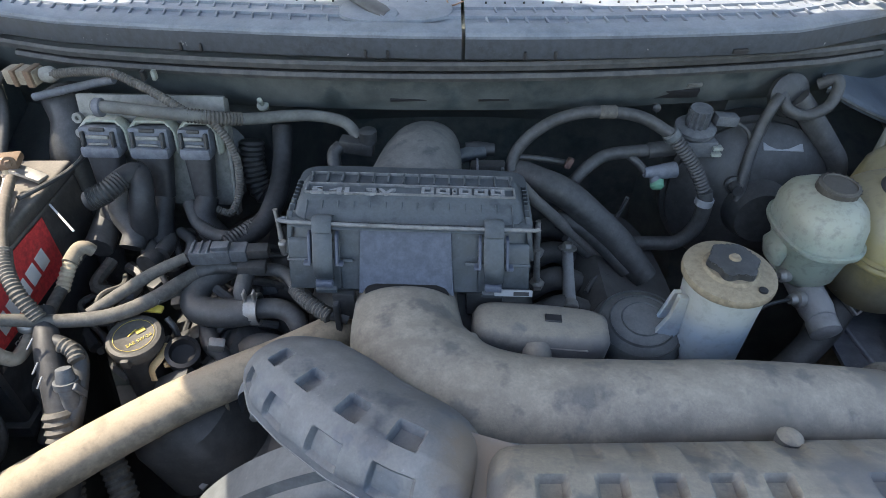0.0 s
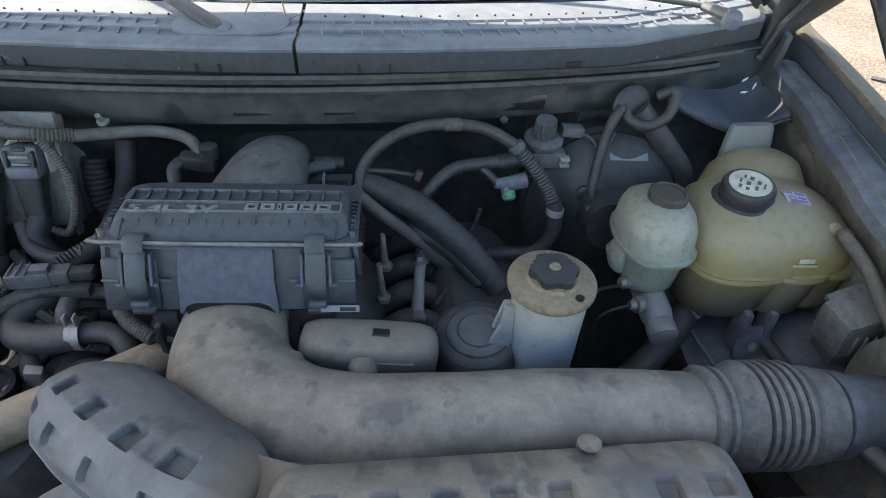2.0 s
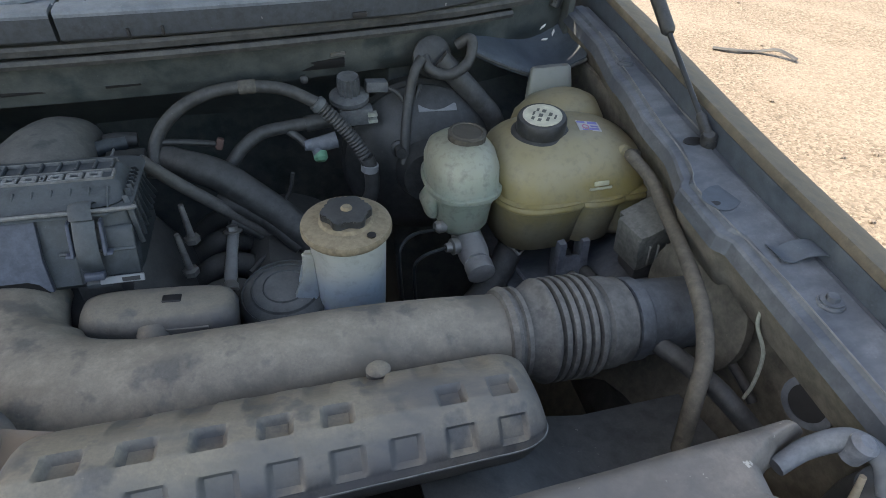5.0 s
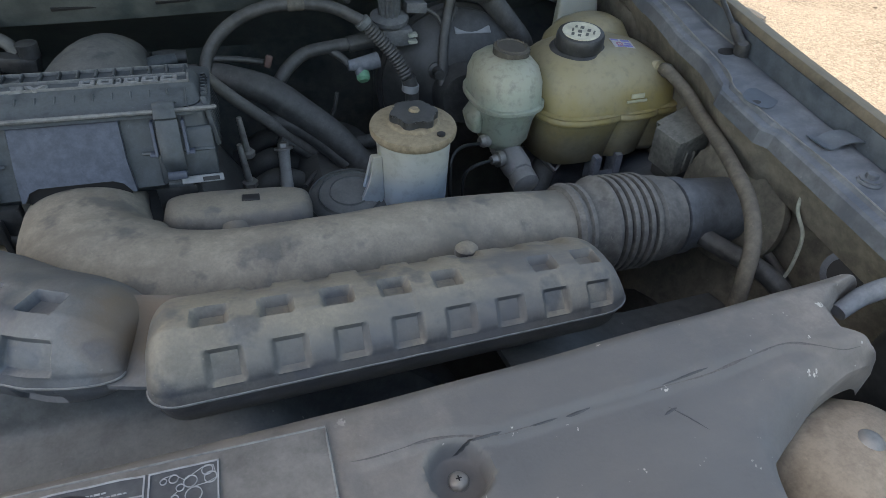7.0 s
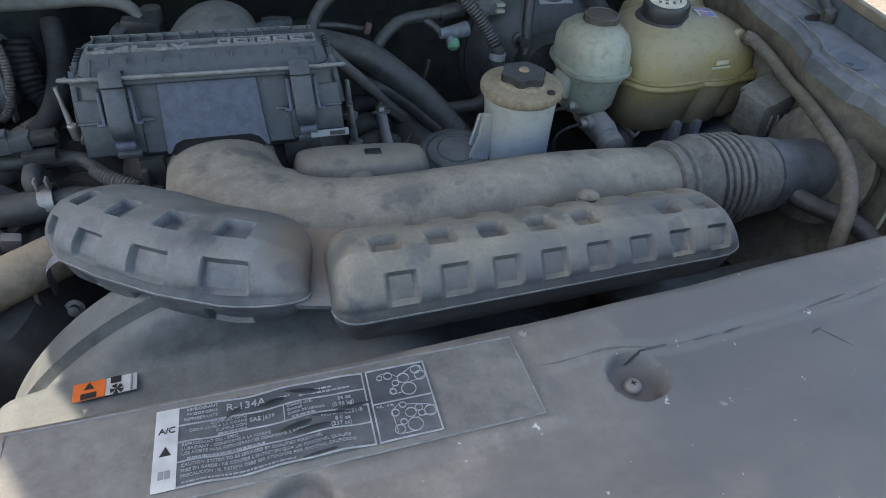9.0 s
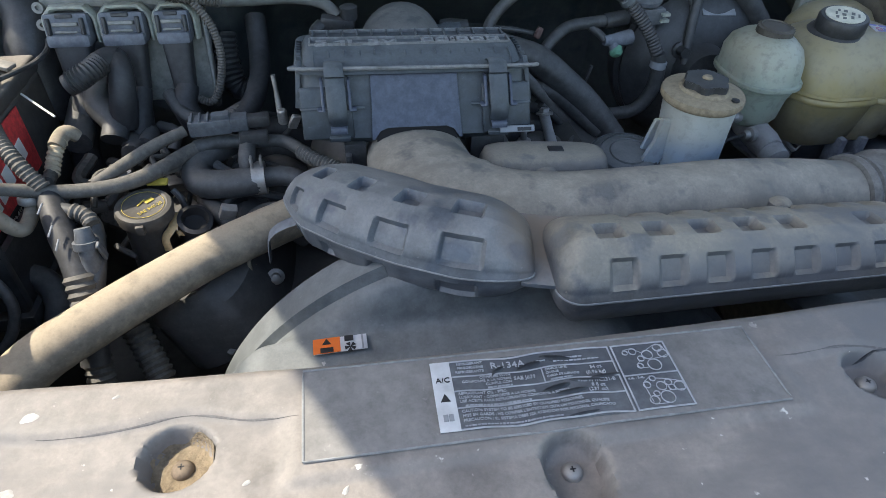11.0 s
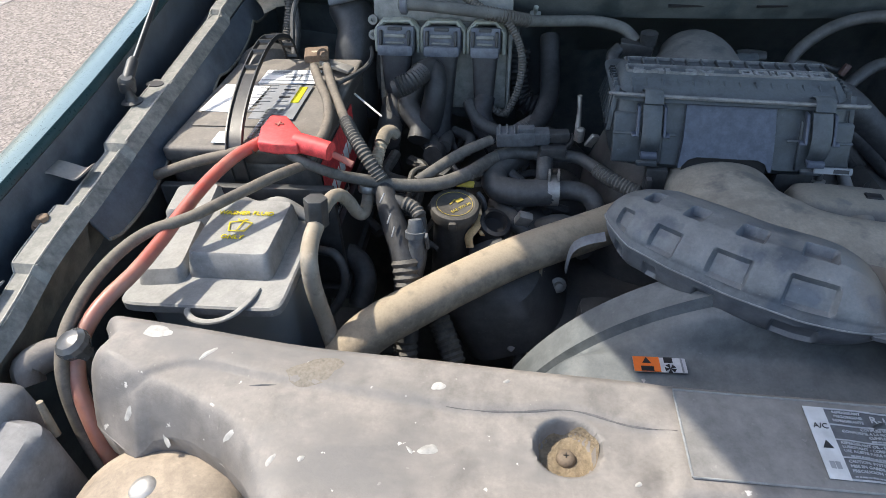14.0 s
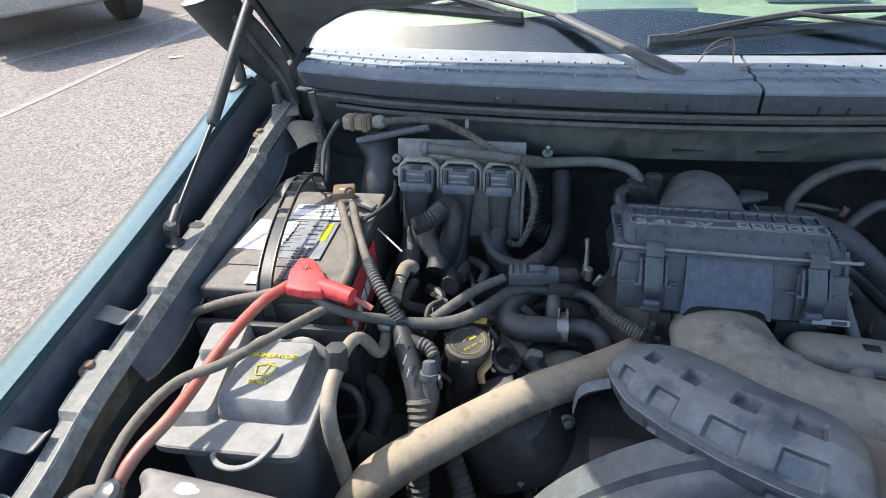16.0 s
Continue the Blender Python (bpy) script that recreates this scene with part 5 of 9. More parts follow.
for belt in (((144, 52.2), (151, 53.6), (157.5, 48.2), (168, 54.5), (174.6, 54.6), (176.8, 45.5), (171, 43), (163, 42.2)), ((158, 35), (151.5, 34.7), (150, 38.5), (154, 41.5)), ((155, 27.2), (148, 22), (149, 5)), ((158.5, 24.8), (166, 23.4), (176.4, 20), (176, 13.5), (164, 13.6)), ((150, 3.4), (161, 3.4))):
    part("belt", sweep([LAB @ Vector((*U(*q), 0.0006)) for q in belt], [0.0003] * len(belt), 5), PRINT, sticker)

for k, (px, py, rx, ry, tn) in enumerate(((48, 46, 0.006, 0.0022, 0.5), (71, 47, 0.010, 0.003, 0.3), (86, 26, 0.011, 0.0028, 0.25), (96, 22, 0.012, 0.0022, 0.1), (110, 30, 0.014, 0.0014, -0.1), (124, 32, 0.012, 0.0018, 0.05), (99, 3.2, 0.011, 0.0012, 0.1), (92, 52, 0.012, 0.003, -0.2))):
    x, y = U(px, py)
    part("ripple", moved(stack([(0.0003, 0, 0, rx, ry, 2), (0.0011, 0, 0, rx * 0.9, ry * 0.7, 2), (0.0013, 0, 0, rx * 0.4, ry * 0.3, 2)], 20), LAB @ pose(x, y, 0, 0, 0, math.degrees(tn))), INKFILM, sticker, "dark lifted ripple in the film", 70)

# rubber hood stop and latch ends beside the cover
stop = thing("hood_stop", (-0.685, 0.204, 1.02), "dark glossy rubber hood stop on a stalk", "hood stop")
part("knob", lathe([(0.008, -0.020), (0.009, -0.010), (0.0135, -0.008), (0.0155, -0.002), (0.0145, 0.003), (0.010, 0.0065), (0.003, 0.008)], (-0.685, 0.204, 1.084), (-0.15, -0.25, 1), 12), plain("shiny_rubber", (0.07, 0.075, 0.08), 0.25), stop, smooth=25)
part("stalk", sweep([Vector((-0.684, 0.208, 1.0)), Vector((-0.685, 0.206, 1.068))], [0.007, 0.006], 12), BLACK, stop)
stop2 = thing("hood_stop", (0.69, 0.185, 1.05), "grey hook-shaped hood stop beside the cover", "hood stop")
part("hook", hose([(0.63, 0.178, 1.065), (0.66, 0.182, 1.075), (0.69, 0.175, 1.085), (0.705, 0.155, 1.08), (0.70, 0.135, 1.062)], (0.008, 0.009, 0.010, 0.009, 0.008), 12), APRON, stop2)
part("pin", lathe([(0.010, 0), (0.011, 0.02), (0.006, 0.024)], (0.688, 0.168, 1.075), (0.1, -0.2, 1), 18), BLUEGREY, stop2)

# ---- fan shroud and the panels under the cover ----
def shroud_z(x, y):
    xx = x - 0.02
    ring_z = 0.742 + math.sqrt(max(0.0, 0.345 ** 2 - xx * xx)) if abs(xx) < 0.34 else 0.80
    front = 1.008 - 0.10 * smoothstep(0.24, 0.34, abs(xx)) - 0.03 * smoothstep(0.21, 0.18, y) - 0.16 * smoothstep(0.10, 0.24, x)
    ring_z -= 0.035 * smoothstep(-0.03, 0.03, x)
    k = smoothstep(0.285, 0.318, y)
    return front * (1 - k) + max(ring_z - 0.012, front - 0.2) * k + (0.012 * smoothstep(0.322, 0.326, y) if abs(xx) < 0.335 else 0) + 0.006 * smoothstep(0.25, 0.285, y) * (1 - k)


shroud = thing("fan_shroud", (0, 0.28, 0.7), "dark dusty plastic fan shroud with a round collar", "fan shroud")
rows = [[(-0.345 + 0.74 * i / 120, 0.15 + 0.215 * j / 50, shroud_z(-0.345 + 0.74 * i / 120, 0.15 + 0.215 * j / 50)) for j in range(51)] for i in range(121)]
part("hood_panel", slab(rows, (0, 0, -0.012)), SHROUD, shroud, smooth=50)
part("front_wall", box((0, 0.16, 0.8), (1.2, 0.02, 0.42), 0.004), SHROUD, shroud)
part("side_panel", slab([[(0.36 + 0.39 * i / 8, 0.17 + 0.25 * j / 6, 0.985 - 0.10 * smoothstep(0.40, 0.60, 0.36 + 0.39 * i / 8) - 0.05 * j / 6) for j in range(7)] for i in range(9)], (0, 0, -0.01)), SHROUD, shroud)
part("side_panel", slab([[(-0.70 + 0.345 * i / 8, 0.16 + 0.06 * j / 6, 0.90) for j in range(7)] for i in range(9)], (0, 0, -0.01)), SHROUD, shroud)
STICKERWHITE = plain("sticker_white", (0.5, 0.51, 0.53), 0.5, vary=0.15)
WL = Matrix.Translation((-0.1525, 0.2765, 1.0162)) @ pose(0, 0, 0, 3, 0, 1) @ Matrix.Diagonal((0.92, 0.92, 0.9, 1))
warn = part("warning_sticker", moved(box((0, 0, 0), (0.054, 0.019, 0.0008), 0.0002, 1), WL), STICKERWHITE, shroud, "orange and white fan warning sticker")
part("orange_half", moved(box((-0.0135, 0, 0.0006), (0.027, 0.019, 0.0006), 0), WL), ORANGE, warn)
part("warning_triangle", join(prism([(-0.018, 0.001), (-0.009, 0.001), (-0.0135, 0.0085)], 0.0008, 0.0014, 0, 1, WL), moved(box((-0.0135, -0.006, 0.0011), (0.013, 0.006, 0.0006), 0), WL)), INK, warn)
blades = [prism([(0.0, 0.0), (0.006 * math.cos(a), 0.006 * math.sin(a)), (0.006 * math.cos(a + 0.8), 0.006 * math.sin(a + 0.8))], 0.0006, 0.0012, 0, 1, WL @ Matrix.Translation((0.010, -0.005, 0))) for a in (0.3, 1.6, 2.9, 4.2, 5.4)]
part("fan_sign", join(*blades, moved(box((0.009, 0.006, 0.0009), (0.009, 0.007, 0.0006), 0), WL)), INK, warn)
part("small_print", moved(box((0.0225, 0, 0.0009), (0.0018, 0.018, 0.0006), 0), WL), GREYPAPER, warn)
bay = thing("bay_floor", (0, 0.5, 0.45), "dark grimy floor under the engine", "bay floor", kind="structure")
part("sheet", slab([[(-0.8 + 0.2 * i, 0.0 + 0.125 * j, 0.45) for j in range(9)] for i in range(9)], (0, 0, -0.01)), DEEP, bay)
part("front_wall", box((0, -0.12, 0.75), (1.5, 0.02, 0.6), 0.004), BLACK, bay)

# ---- resonator: a curved chamber, a long chamber and the web between ----
SHELL_W = (0.0, 0.03, 0.05, 0.10, 0.145, 0.20, 0.26, 0.31, 0.52, 0.66, 0.80, 0.92, 1.0)
SHELL_H = (0.012, 0.019, 0.0225, 0.029, 0.0345, 0.040, 0.0435, 0.0455, 0.0415, 0.036, 0.026, 0.013, 0.0)
SHELL_RING = [(0.0, 0.004, "", 0), (0.0, 0.0075, "front", 0), (0.004, 0.0105, "front", 0.5), (0.010, 0.0135, "front", 1)] + [(w, float(np.interp(w, SHELL_W, SHELL_H)), kind, d) for w, kind, d in ((0.05, "front", 1), (0.118, "front", 1), (0.132, "front", 0.5), (0.145, "front", 0), (0.155, "", 0), (0.20, "", 0), (0.24, "", 0), (0.275, "", 0), (0.29, "top", 0), (0.31, "top", 0.5), (0.33, "top", 1), (0.475, "top", 1), (0.495, "top", 0.5), (0.515, "top", 0), (0.53, "", 0), (0.60, "", 0), (0.68, "notch", 0.3), (0.80, "notch", 1), (0.92, "notch", 1), (1.0, "", 0))]


def chamber(stations, grow, tops, fronts, lows, ends, notches=()):
    """stations: (u, front seam, back seam) along it; grow: height scale at both ends; square pockets are sunk into the top, the front and the underside."""
    us = [q[0] for q in stations]

    def at(u, k):
        return Vector([float(np.interp(u, us, [q[k][a] for q in stations])) for a in range(3)])

    def sunk(u, ranges, soft=0.013):
        return max([0.0] + [smoothstep(lo, lo + soft, u) * smoothstep(hi, hi - soft, u) for lo, hi in ranges])

    cuts = set((0.5 - 0.5 * np.cos(np.linspace(0, np.pi, 61))).round(4))
    for lo, hi in tops + fronts + lows:
        cuts |= {lo, lo + 0.006, lo + 0.013, hi - 0.013, hi - 0.006, hi}
    for lo, hi in notches:
        cuts |= {lo - 0.03, lo - 0.022, hi - 0.044, hi - 0.036}
    rows, edge = [], []
    for u in sorted(c for c in cuts if 0 <= c <= 1):
        f, b = at(u, 1), at(u, 2)
        across = b - f
        out = -across.normalized()
        e = min(1.0, u / ends[0], (1 - u) / ends[1])
        round_end = math.sqrt(max(0.0, 1 - (1 - e) ** 2))
        h = (grow[0] * (1 - u) + grow[1] * u) * (0.22 + 0.78 * round_end)
        mid = (f + b) / 2
        squeeze = 0.62 + 0.38 * round_end
        ft, tt, lt = sunk(u, fronts), sunk(u, tops), sunk(u, lows)
        nt = max([0.0] + [smoothstep(lo - 0.03, lo - 0.022, u) * smoothstep(hi - 0.036, hi - 0.044, u) for lo, hi in notches])
        ring = [f + out * 0.003, f + out * 0.003 + Vector((0, 0, 0.003))]
        for w, z, kind, d in SHELL_RING:
            q = f + across * w + Vector((0, 0, 0.004 + z * h))
            if kind == "front":
                q += (out * -0.62 + Vector((0, 0, -0.5))) * 0.0085 * d * ft
            elif kind == "top":
                q += Vector((0, 0, -0.0092 * d * tt))
            elif kind == "notch":
                q += Vector((0, 0, -0.0055 * d * nt))
            ring.append(q)
        for w, z, d in ((0.99, -0.016, 0), (0.90, -0.030, 0), (0.5, -0.040, 0), (0.20, -0.038, 0), (0.075, -0.031, 0), (0.05, -0.027, 1), (0.02, -0.015, 1), (0.005, -0.009, 0), (0.0, -0.004, 0)):
            ring.append(f + across * (w + 0.05 * d * lt) + Vector((0, 0, z * (0.35 + 0.65 * round_end))))
        ring = [mid + (q - mid) * squeeze for q in ring]
        rows.append(ring)
        edge.append(ring[0] + Vector((0, 0, 0.0015)))
    return skin(rows, True, True), edge


res = thing("air_resonator", (0.1, 0.3, 1.0), "dusty black plastic air resonator with rows of square pockets", "air resonator")
CURVE = [(0.0, (-0.203, 0.425, 1.080), (-0.160, 0.478, 1.080)), (0.2, (-0.178, 0.379, 1.080), (-0.105, 0.462, 1.082)), (0.4, (-0.143, 0.346, 1.080), (-0.068, 0.436, 1.083)), (0.6, (-0.095, 0.310, 1.080), (-0.034, 0.408, 1.083)), (0.8, (-0.045, 0.281, 1.081), (0.005, 0.384, 1.083)), (1.0, (0.022, 0.254, 1.082), (0.044, 0.358, 1.083))]
shell, seam_line = chamber(CURVE, (0.68, 0.96), [(0.15, 0.215), (0.335, 0.42), (0.535, 0.635), (0.745, 0.85)], [(0.09, 0.165), (0.27, 0.395), (0.50, 0.63), (0.735, 0.87)], [(0.10, 0.16), (0.27, 0.34), (0.48, 0.56), (0.73, 0.86)], (0.20, 0.20))
part("curved_chamber", shell, CHAMBER_DARK, res, smooth=45)
part("seam", sweep(seam_line, [0.0011] * len(seam_line), 6), BOXEDGE, res, "pale moulding seam")
LONG = [(0.0, (0.040, 0.236, 1.075), (0.044, 0.338, 1.082)), (1.0, (0.479, 0.269, 1.028), (0.482, 0.380, 1.030))]
tops = [(0.085 + 0.113 * k, 0.085 + 0.113 * k + 0.066) for k in range(8)]
shell, seam_line = chamber(LONG, (0.95, 0.74), tops[:5] + tops[6:], [(0.10 + 0.111 * k, 0.10 + 0.111 * k + 0.070) for k in range(8)], [], (0.055, 0.085), tops[1:])
part("long_chamber", shell, CHAMBER, res, smooth=45)
part("seam", sweep(seam_line, [0.0012] * len(seam_line), 6), BOXEDGE, res, "pale moulding seam")
part("ring_mark", lathe([(0.0085, -0.003), (0.0095, 0.0012), (0.0125, 0.0012), (0.0135, -0.003)], (0.334, 0.305, 1.0775), (0.09, 0.06, 1), 28, True), CHAMBER, res, "raised round moulding mark")
part("web", slab([[(0.012 + 0.068 * i / 4, 0.265 - 0.022 * i / 4 + 0.085 * j / 4, 1.080 + 0.017 * j / 4) for j in range(5)] for i in range(5)], (0, 0, -0.004)), CHAMBER_DARK, res)
part("neck", hose([(-0.055, 0.335, 1.085), (-0.048, 0.375, 1.075), (-0.04, 0.405, 1.05)], (0.028, 0.024, 0.026), 16), CHAMBER, res)
part("peg", lathe([(0.012, -0.03), (0.012, 0.004), (0.008, 0.008), (0.002, 0.009)], (0.335, 0.363, 1.058), (0, 0.1, 1), 20), CHAMBER, res)

# ---- intake tube ----
tube = thing("intake_tube", (0.2, 0.42, 0.95), "wide dusty grey plastic intake tube with a bend", "intake tube")
pts = [(-0.041, 0.582, 1.041), (-0.041, 0.545, 1.040), (-0.034, 0.497, 1.033), (-0.008, 0.456, 1.024), (0.038, 0.430, 1.021), (0.105, 0.420, 1.021), (0.20, 0.421, 1.024), (0.30, 0.425, 1.024), (0.40, 0.428, 1.016), (0.499, 0.430, 1.003)]
line = spline(pts, 8)
n = len(line) - 1
rr = []
for i in range(n + 1):
    f = i / n
    rr.append((float(np.interp(f, [0, 0.11, 0.22, 0.33, 0.44, 0.56, 0.7, 1], [0.061, 0.064, 0.069, 0.077, 0.069, 0.060, 0.051, 0.047])), float(np.interp(f, [0, 0.12, 0.3, 0.5, 0.7, 1], [0.032, 0.040, 0.056, 0.057, 0.050, 0.047]))))
part("main_tube", sweep(line, rr, 36), TUBE, tube, smooth=60)
ax = Vector((1.0, 0.03, -0.10)).normalized()
part("joint_ring", lathe([(0.047, -0.012), (0.053, -0.010), (0.056, -0.004), (0.055, 0.0), (0.051, 0.002), (0.051, 0.005), (0.0545, 0.007), (0.0545, 0.012), (0.047, 0.014)], (0.489, 0.430, 1.004), ax, 40), BELLOWS, tube)
prof = [(0.047, 0.022), (0.0505, 0.027), (0.0525, 0.036), (0.056, 0.042), (0.0585, 0.046)]
for k in range(6):
    prof += [(0.0605, 0.049 + 0.0112 * k), (0.0615, 0.052 + 0.0112 * k), (0.0605, 0.055 + 0.0112 * k), (0.0545, 0.0565 + 0.0112 * k), (0.0545, 0.0585 + 0.0112 * k)]
prof += [(0.052, 0.119), (0.0555, 0.123), (0.0555, 0.140), (0.052, 0.147), (0.053, 0.155), (0.048, 0.160)]
part("bellows", lathe(prof, (0.477, 0.430, 1.005), ax, 44), BELLOWS, tube, "ribbed black rubber bellows")
part("outlet_pipe", lathe([(0.0465, 0.15), (0.0505, 0.152), (0.0510, 0.160), (0.0505, 0.168), (0.0475, 0.171), (0.0455, 0.20), (0.0440, 0.25), (0.0445, 0.30)], (0.487, 0.430, 1.004), ax, 40), CONN, tube, "dark blue-grey outlet pipe")
part("flange", lathe([(0.045, -0.004), (0.078, -0.004), (0.084, 0.0), (0.084, 0.012), (0.045, 0.02)], (0.752, 0.44, 0.985), (-0.97, -0.1, 0.15), 40), APRON_LOW, tube, "round dusty collar at the inner fender")
part("seam", sweep([q + Vector((0, -0.045, -0.014)) if i > 22 else q + Vector((-0.05, -0.02, -0.02)) for i, q in enumerate(line[12:])], [0.0025] * len(line[12:]), 6), TUBE, tube)
part("dot", lathe([(0.0035, -0.002), (0.0035, 0.0012), (0.001, 0.0016)], (0.305, 0.411, 1.0670), (0, -0.1, 1), 12), INK, tube)
for a, n in (((-0.085, 0.545, 1.0588), (-0.58, 0, 1)), ((-0.072, 0.50, 1.0655), (-0.4, 0, 1)), ((0.0, 0.55, 1.0600), (0.5, 0, 1))):
    part("scuff", lathe([(0.006, 0), (0.0055, 0.0010), (0.001, 0.0012)], a, n, 14), CHAMBER, tube)

# ---- air filter box ----
AB = Matrix.Translation((-0.0355, 0.635, 0)) @ Matrix.Rotation(radians(-0.5), 4, "Z")
abox = thing("air_filter_box", (-0.043, 0.635, 1.0), "black plastic air filter box with two spring clips", "air filter box")


def abp(name, bm, mat, parent, label="", smooth=38):
    """A piece of the filter box: its front leans back towards the lid, and the whole box tilts a little."""
    for v in bm.verts:
        x, y, z = v.co
        z = float(np.interp(z, (0.96, 1.03, 1.048, 1.12, 1.131, 1.1525, 1.17), (0.985, 1.050, 1.068, 1.134, 1.141, 1.158, 1.175)))
        if z > 1.1402:
            y = float(np.interp(y, (-0.09, -0.048, -0.0185, 0.0665, 0.09), (-0.082, -0.047, -0.016, 0.034, 0.05)))
        else:
            y += smoothstep(0.03, -0.05, y) * float(np.interp(z, (1.085, 1.140), (-0.022, 0.011)))
        v.co = (x * 0.9, y, z - 0.030 * x)
    return part(name, moved(bm, AB), mat, parent, label, smooth)


body = abp("body", stack([(1.03, 0, 0.015, 0.135, 0.05, 5), (1.04, 0, 0.012, 0.150, 0.06, 6), (1.048, 0, 0.012, 0.155, 0.066, 7), (1.118, 0, 0.012, 0.158, 0.068, 7), (1.124, 0, 0.012, 0.158, 0.068, 7)], 64), BOX, abox)
abp("rim", stack([(1.126, 0, 0.012, 0.159, 0.070, 9), (1.128, 0, 0.012, 0.161, 0.072, 9), (1.132, 0, 0.012, 0.161, 0.072, 9), (1.1335, 0, 0.012, 0.159, 0.070, 9)], 64), BOX, abox)
lid = abp("lid", stack([(1.127, 0, 0.016, 0.152, 0.066, 8), (1.136, 0, 0.017, 0.151, 0.064, 8), (1.144, 0, 0.022, 0.148, 0.056, 8), (1.149, 0, 0.026, 0.145, 0.048, 8), (1.1525, 0, 0.028, 0.140, 0.043, 8)], 72), BOX, abox)
for k in range(14):
    x = -0.134 + 0.268 * k / 13
    abp("rib", box((x, -0.0335, 1.1400), (0.0026, 0.0060, 0.032), 0.0010, 1, (-55, 0, 0)), BOX, lid)
    abp("rib", box((x, 0.0485, 1.1535), (0.0030, 0.034, 0.007), 0.0008, 1), BOX, lid)
abp("text_frame", join(box((0, 0.0255, 1.1535), (0.276, 0.0028, 0.006), 0.001), box((0, -0.0045, 1.1525), (0.276, 0.0028, 0.006), 0.001), box((-0.138, 0.0105, 1.1530), (0.0028, 0.030, 0.006), 0.001), box((0.138, 0.0105, 1.1530), (0.0028, 0.030, 0.006), 0.001)), BOXEDGE, lid)
abp("back_edge", box((0, 0.0665, 1.153), (0.276, 0.003, 0.007), 0.001), BOXEDGE, lid)
TXT = dusty("raised_letter_plastic", (0.12, 0.126, 0.13), 0.5, 0.4, 0.4, (0.33, 0.34, 0.345), scale=30)
abp("lettering", join(*[letters("5.4L 3V", 0.028, pose(-0.133 + d, 0.000, 1.1535) @ Matrix.Diagonal((1.28, 0.98, 1, 1)), 0.0026 + 0.0001 * d) for d in (0.0, 0.0013, 0.0026)]), TXT, lid, "raised engine size lettering")
for k, w in enumerate((0.017, 0.018, 0.006, 0.017, 0.019, 0.019)):
    x = 0.023 + (0, 0.0205, 0.0355, 0.0500, 0.0710, 0.0930)[k]
    abp("raised_mark", join(box((x, 0.0182, 1.1540), (w, 0.0045, 0.0036), 0.0008, 1), box((x, 0.0022, 1.1540), (w, 0.0045, 0.0036), 0.0008, 1), box((x - w * 0.36, 0.0102, 1.1540), (w * 0.28, 0.015, 0.0036), 0.0008, 1), box((x + w * 0.36, 0.0102, 1.1540), (w * 0.28, 0.015, 0.0036), 0.0008, 1)), TXT, lid, "raised block mark")
FRONT = Matrix.Rotation(radians(90), 4, "X")
abp("plate", prism([(-0.063, 1.127), (0.055, 1.127), (0.0555, 1.085), (0.059, 1.048), (0.054, 1.048), (0.047, 1.062), (0.036, 1.067), (-0.044, 1.067), (-0.055, 1.062), (-0.062, 1.048), (-0.067, 1.048), (-0.0635, 1.085)], 0.0555, 0.0615, 0.0008, 1, FRONT), PLATE, body, "smooth blue-black front plate with an arched foot", 30)
# A flat black sheet paints the shade inside the outlet's arch.
abp("outlet_mouth", prism([(-0.060, 1.036), (-0.058, 1.069), (0.050, 1.069), (0.052, 1.036)], 0.0560, 0.0572, 0, 1, FRONT), INK, body, "dark arched mouth of the outlet")
for x in (-0.115, 0.115):
    abp("belt", box((x, -0.0575, 1.088), (0.085, 0.003, 0.003), 0.001, 1), BOX, body)
for s in (-1, 1):
    x = 0.115 * s
    xc = x - 0.006 * s
    abp("bay_panel", box((x + 0.008 * s, -0.055, 1.080), (0.068, 0.007, 0.060), 0.009, 3), BOX, body)
    clip = abp("clip", sweep(spline([(xc, -0.040, 1.1400), (xc, -0.050, 1.1475), (xc, -0.062, 1.1455), (xc, -0.0715, 1.1290), (xc, -0.0755, 1.108), (xc, -0.0740, 1.092), (xc, -0.0690, 1.079), (xc, -0.0630, 1.072)], 4), [(0.0125, 0.0022)] * 29, 10), BOX, abox, "black plastic hold-down clip")
    for d in (-1, 1):
        abp("clip_arm", join(box((xc + 0.0175 * d, -0.068, 1.1085), (0.0040, 0.010, 0.036), 0.001, 1), box((xc + 0.0205 * d, -0.068, 1.0915), (0.010, 0.008, 0.0035), 0.001, 1)), PLATE, clip)
    abp("catch", box((xc, -0.0635, 1.067), (0.022, 0.010, 0.008), 0.0015), PLATE, clip)
    abp("catch", box((xc, -0.0600, 1.052), (0.028, 0.008, 0.006), 0.0015), BOX, clip)
    for k in range(8):
        abp("side_rib", box((0.1575 * s, -0.036 + 0.0135 * k, 1.112), (0.007, 0.0024, 0.064), 0.0008, 1, (0, -7 * s, 0)), BOX, body)
abp("bail_rod", hose([(-0.160, -0.044, 1.138), (-0.152, -0.056, 1.141), (0.0, -0.0595, 1.1405), (0.15, -0.0575, 1.139), (0.166, -0.054, 1.139)], 0.0030, 8), BOXEDGE, abox, "pale dusty clamping rod along the lid")
tagp = abp("tag", box((0.136, -0.062, 1.057), (0.050, 0.003, 0.009), 0.001, 1, (-25, 0, 0)), GREYPAPER, abox, "small printed tag with a bar code")
abp("tag_print", box((0.146, -0.0635, 1.0573), (0.020, 0.001, 0.005), 0, 1, (-25, 0, 0)), INK, tagp)
abp("foot", box((-0.09, -0.05, 1.018), (0.03, 0.014, 0.045), 0.003), BLACK, abox)
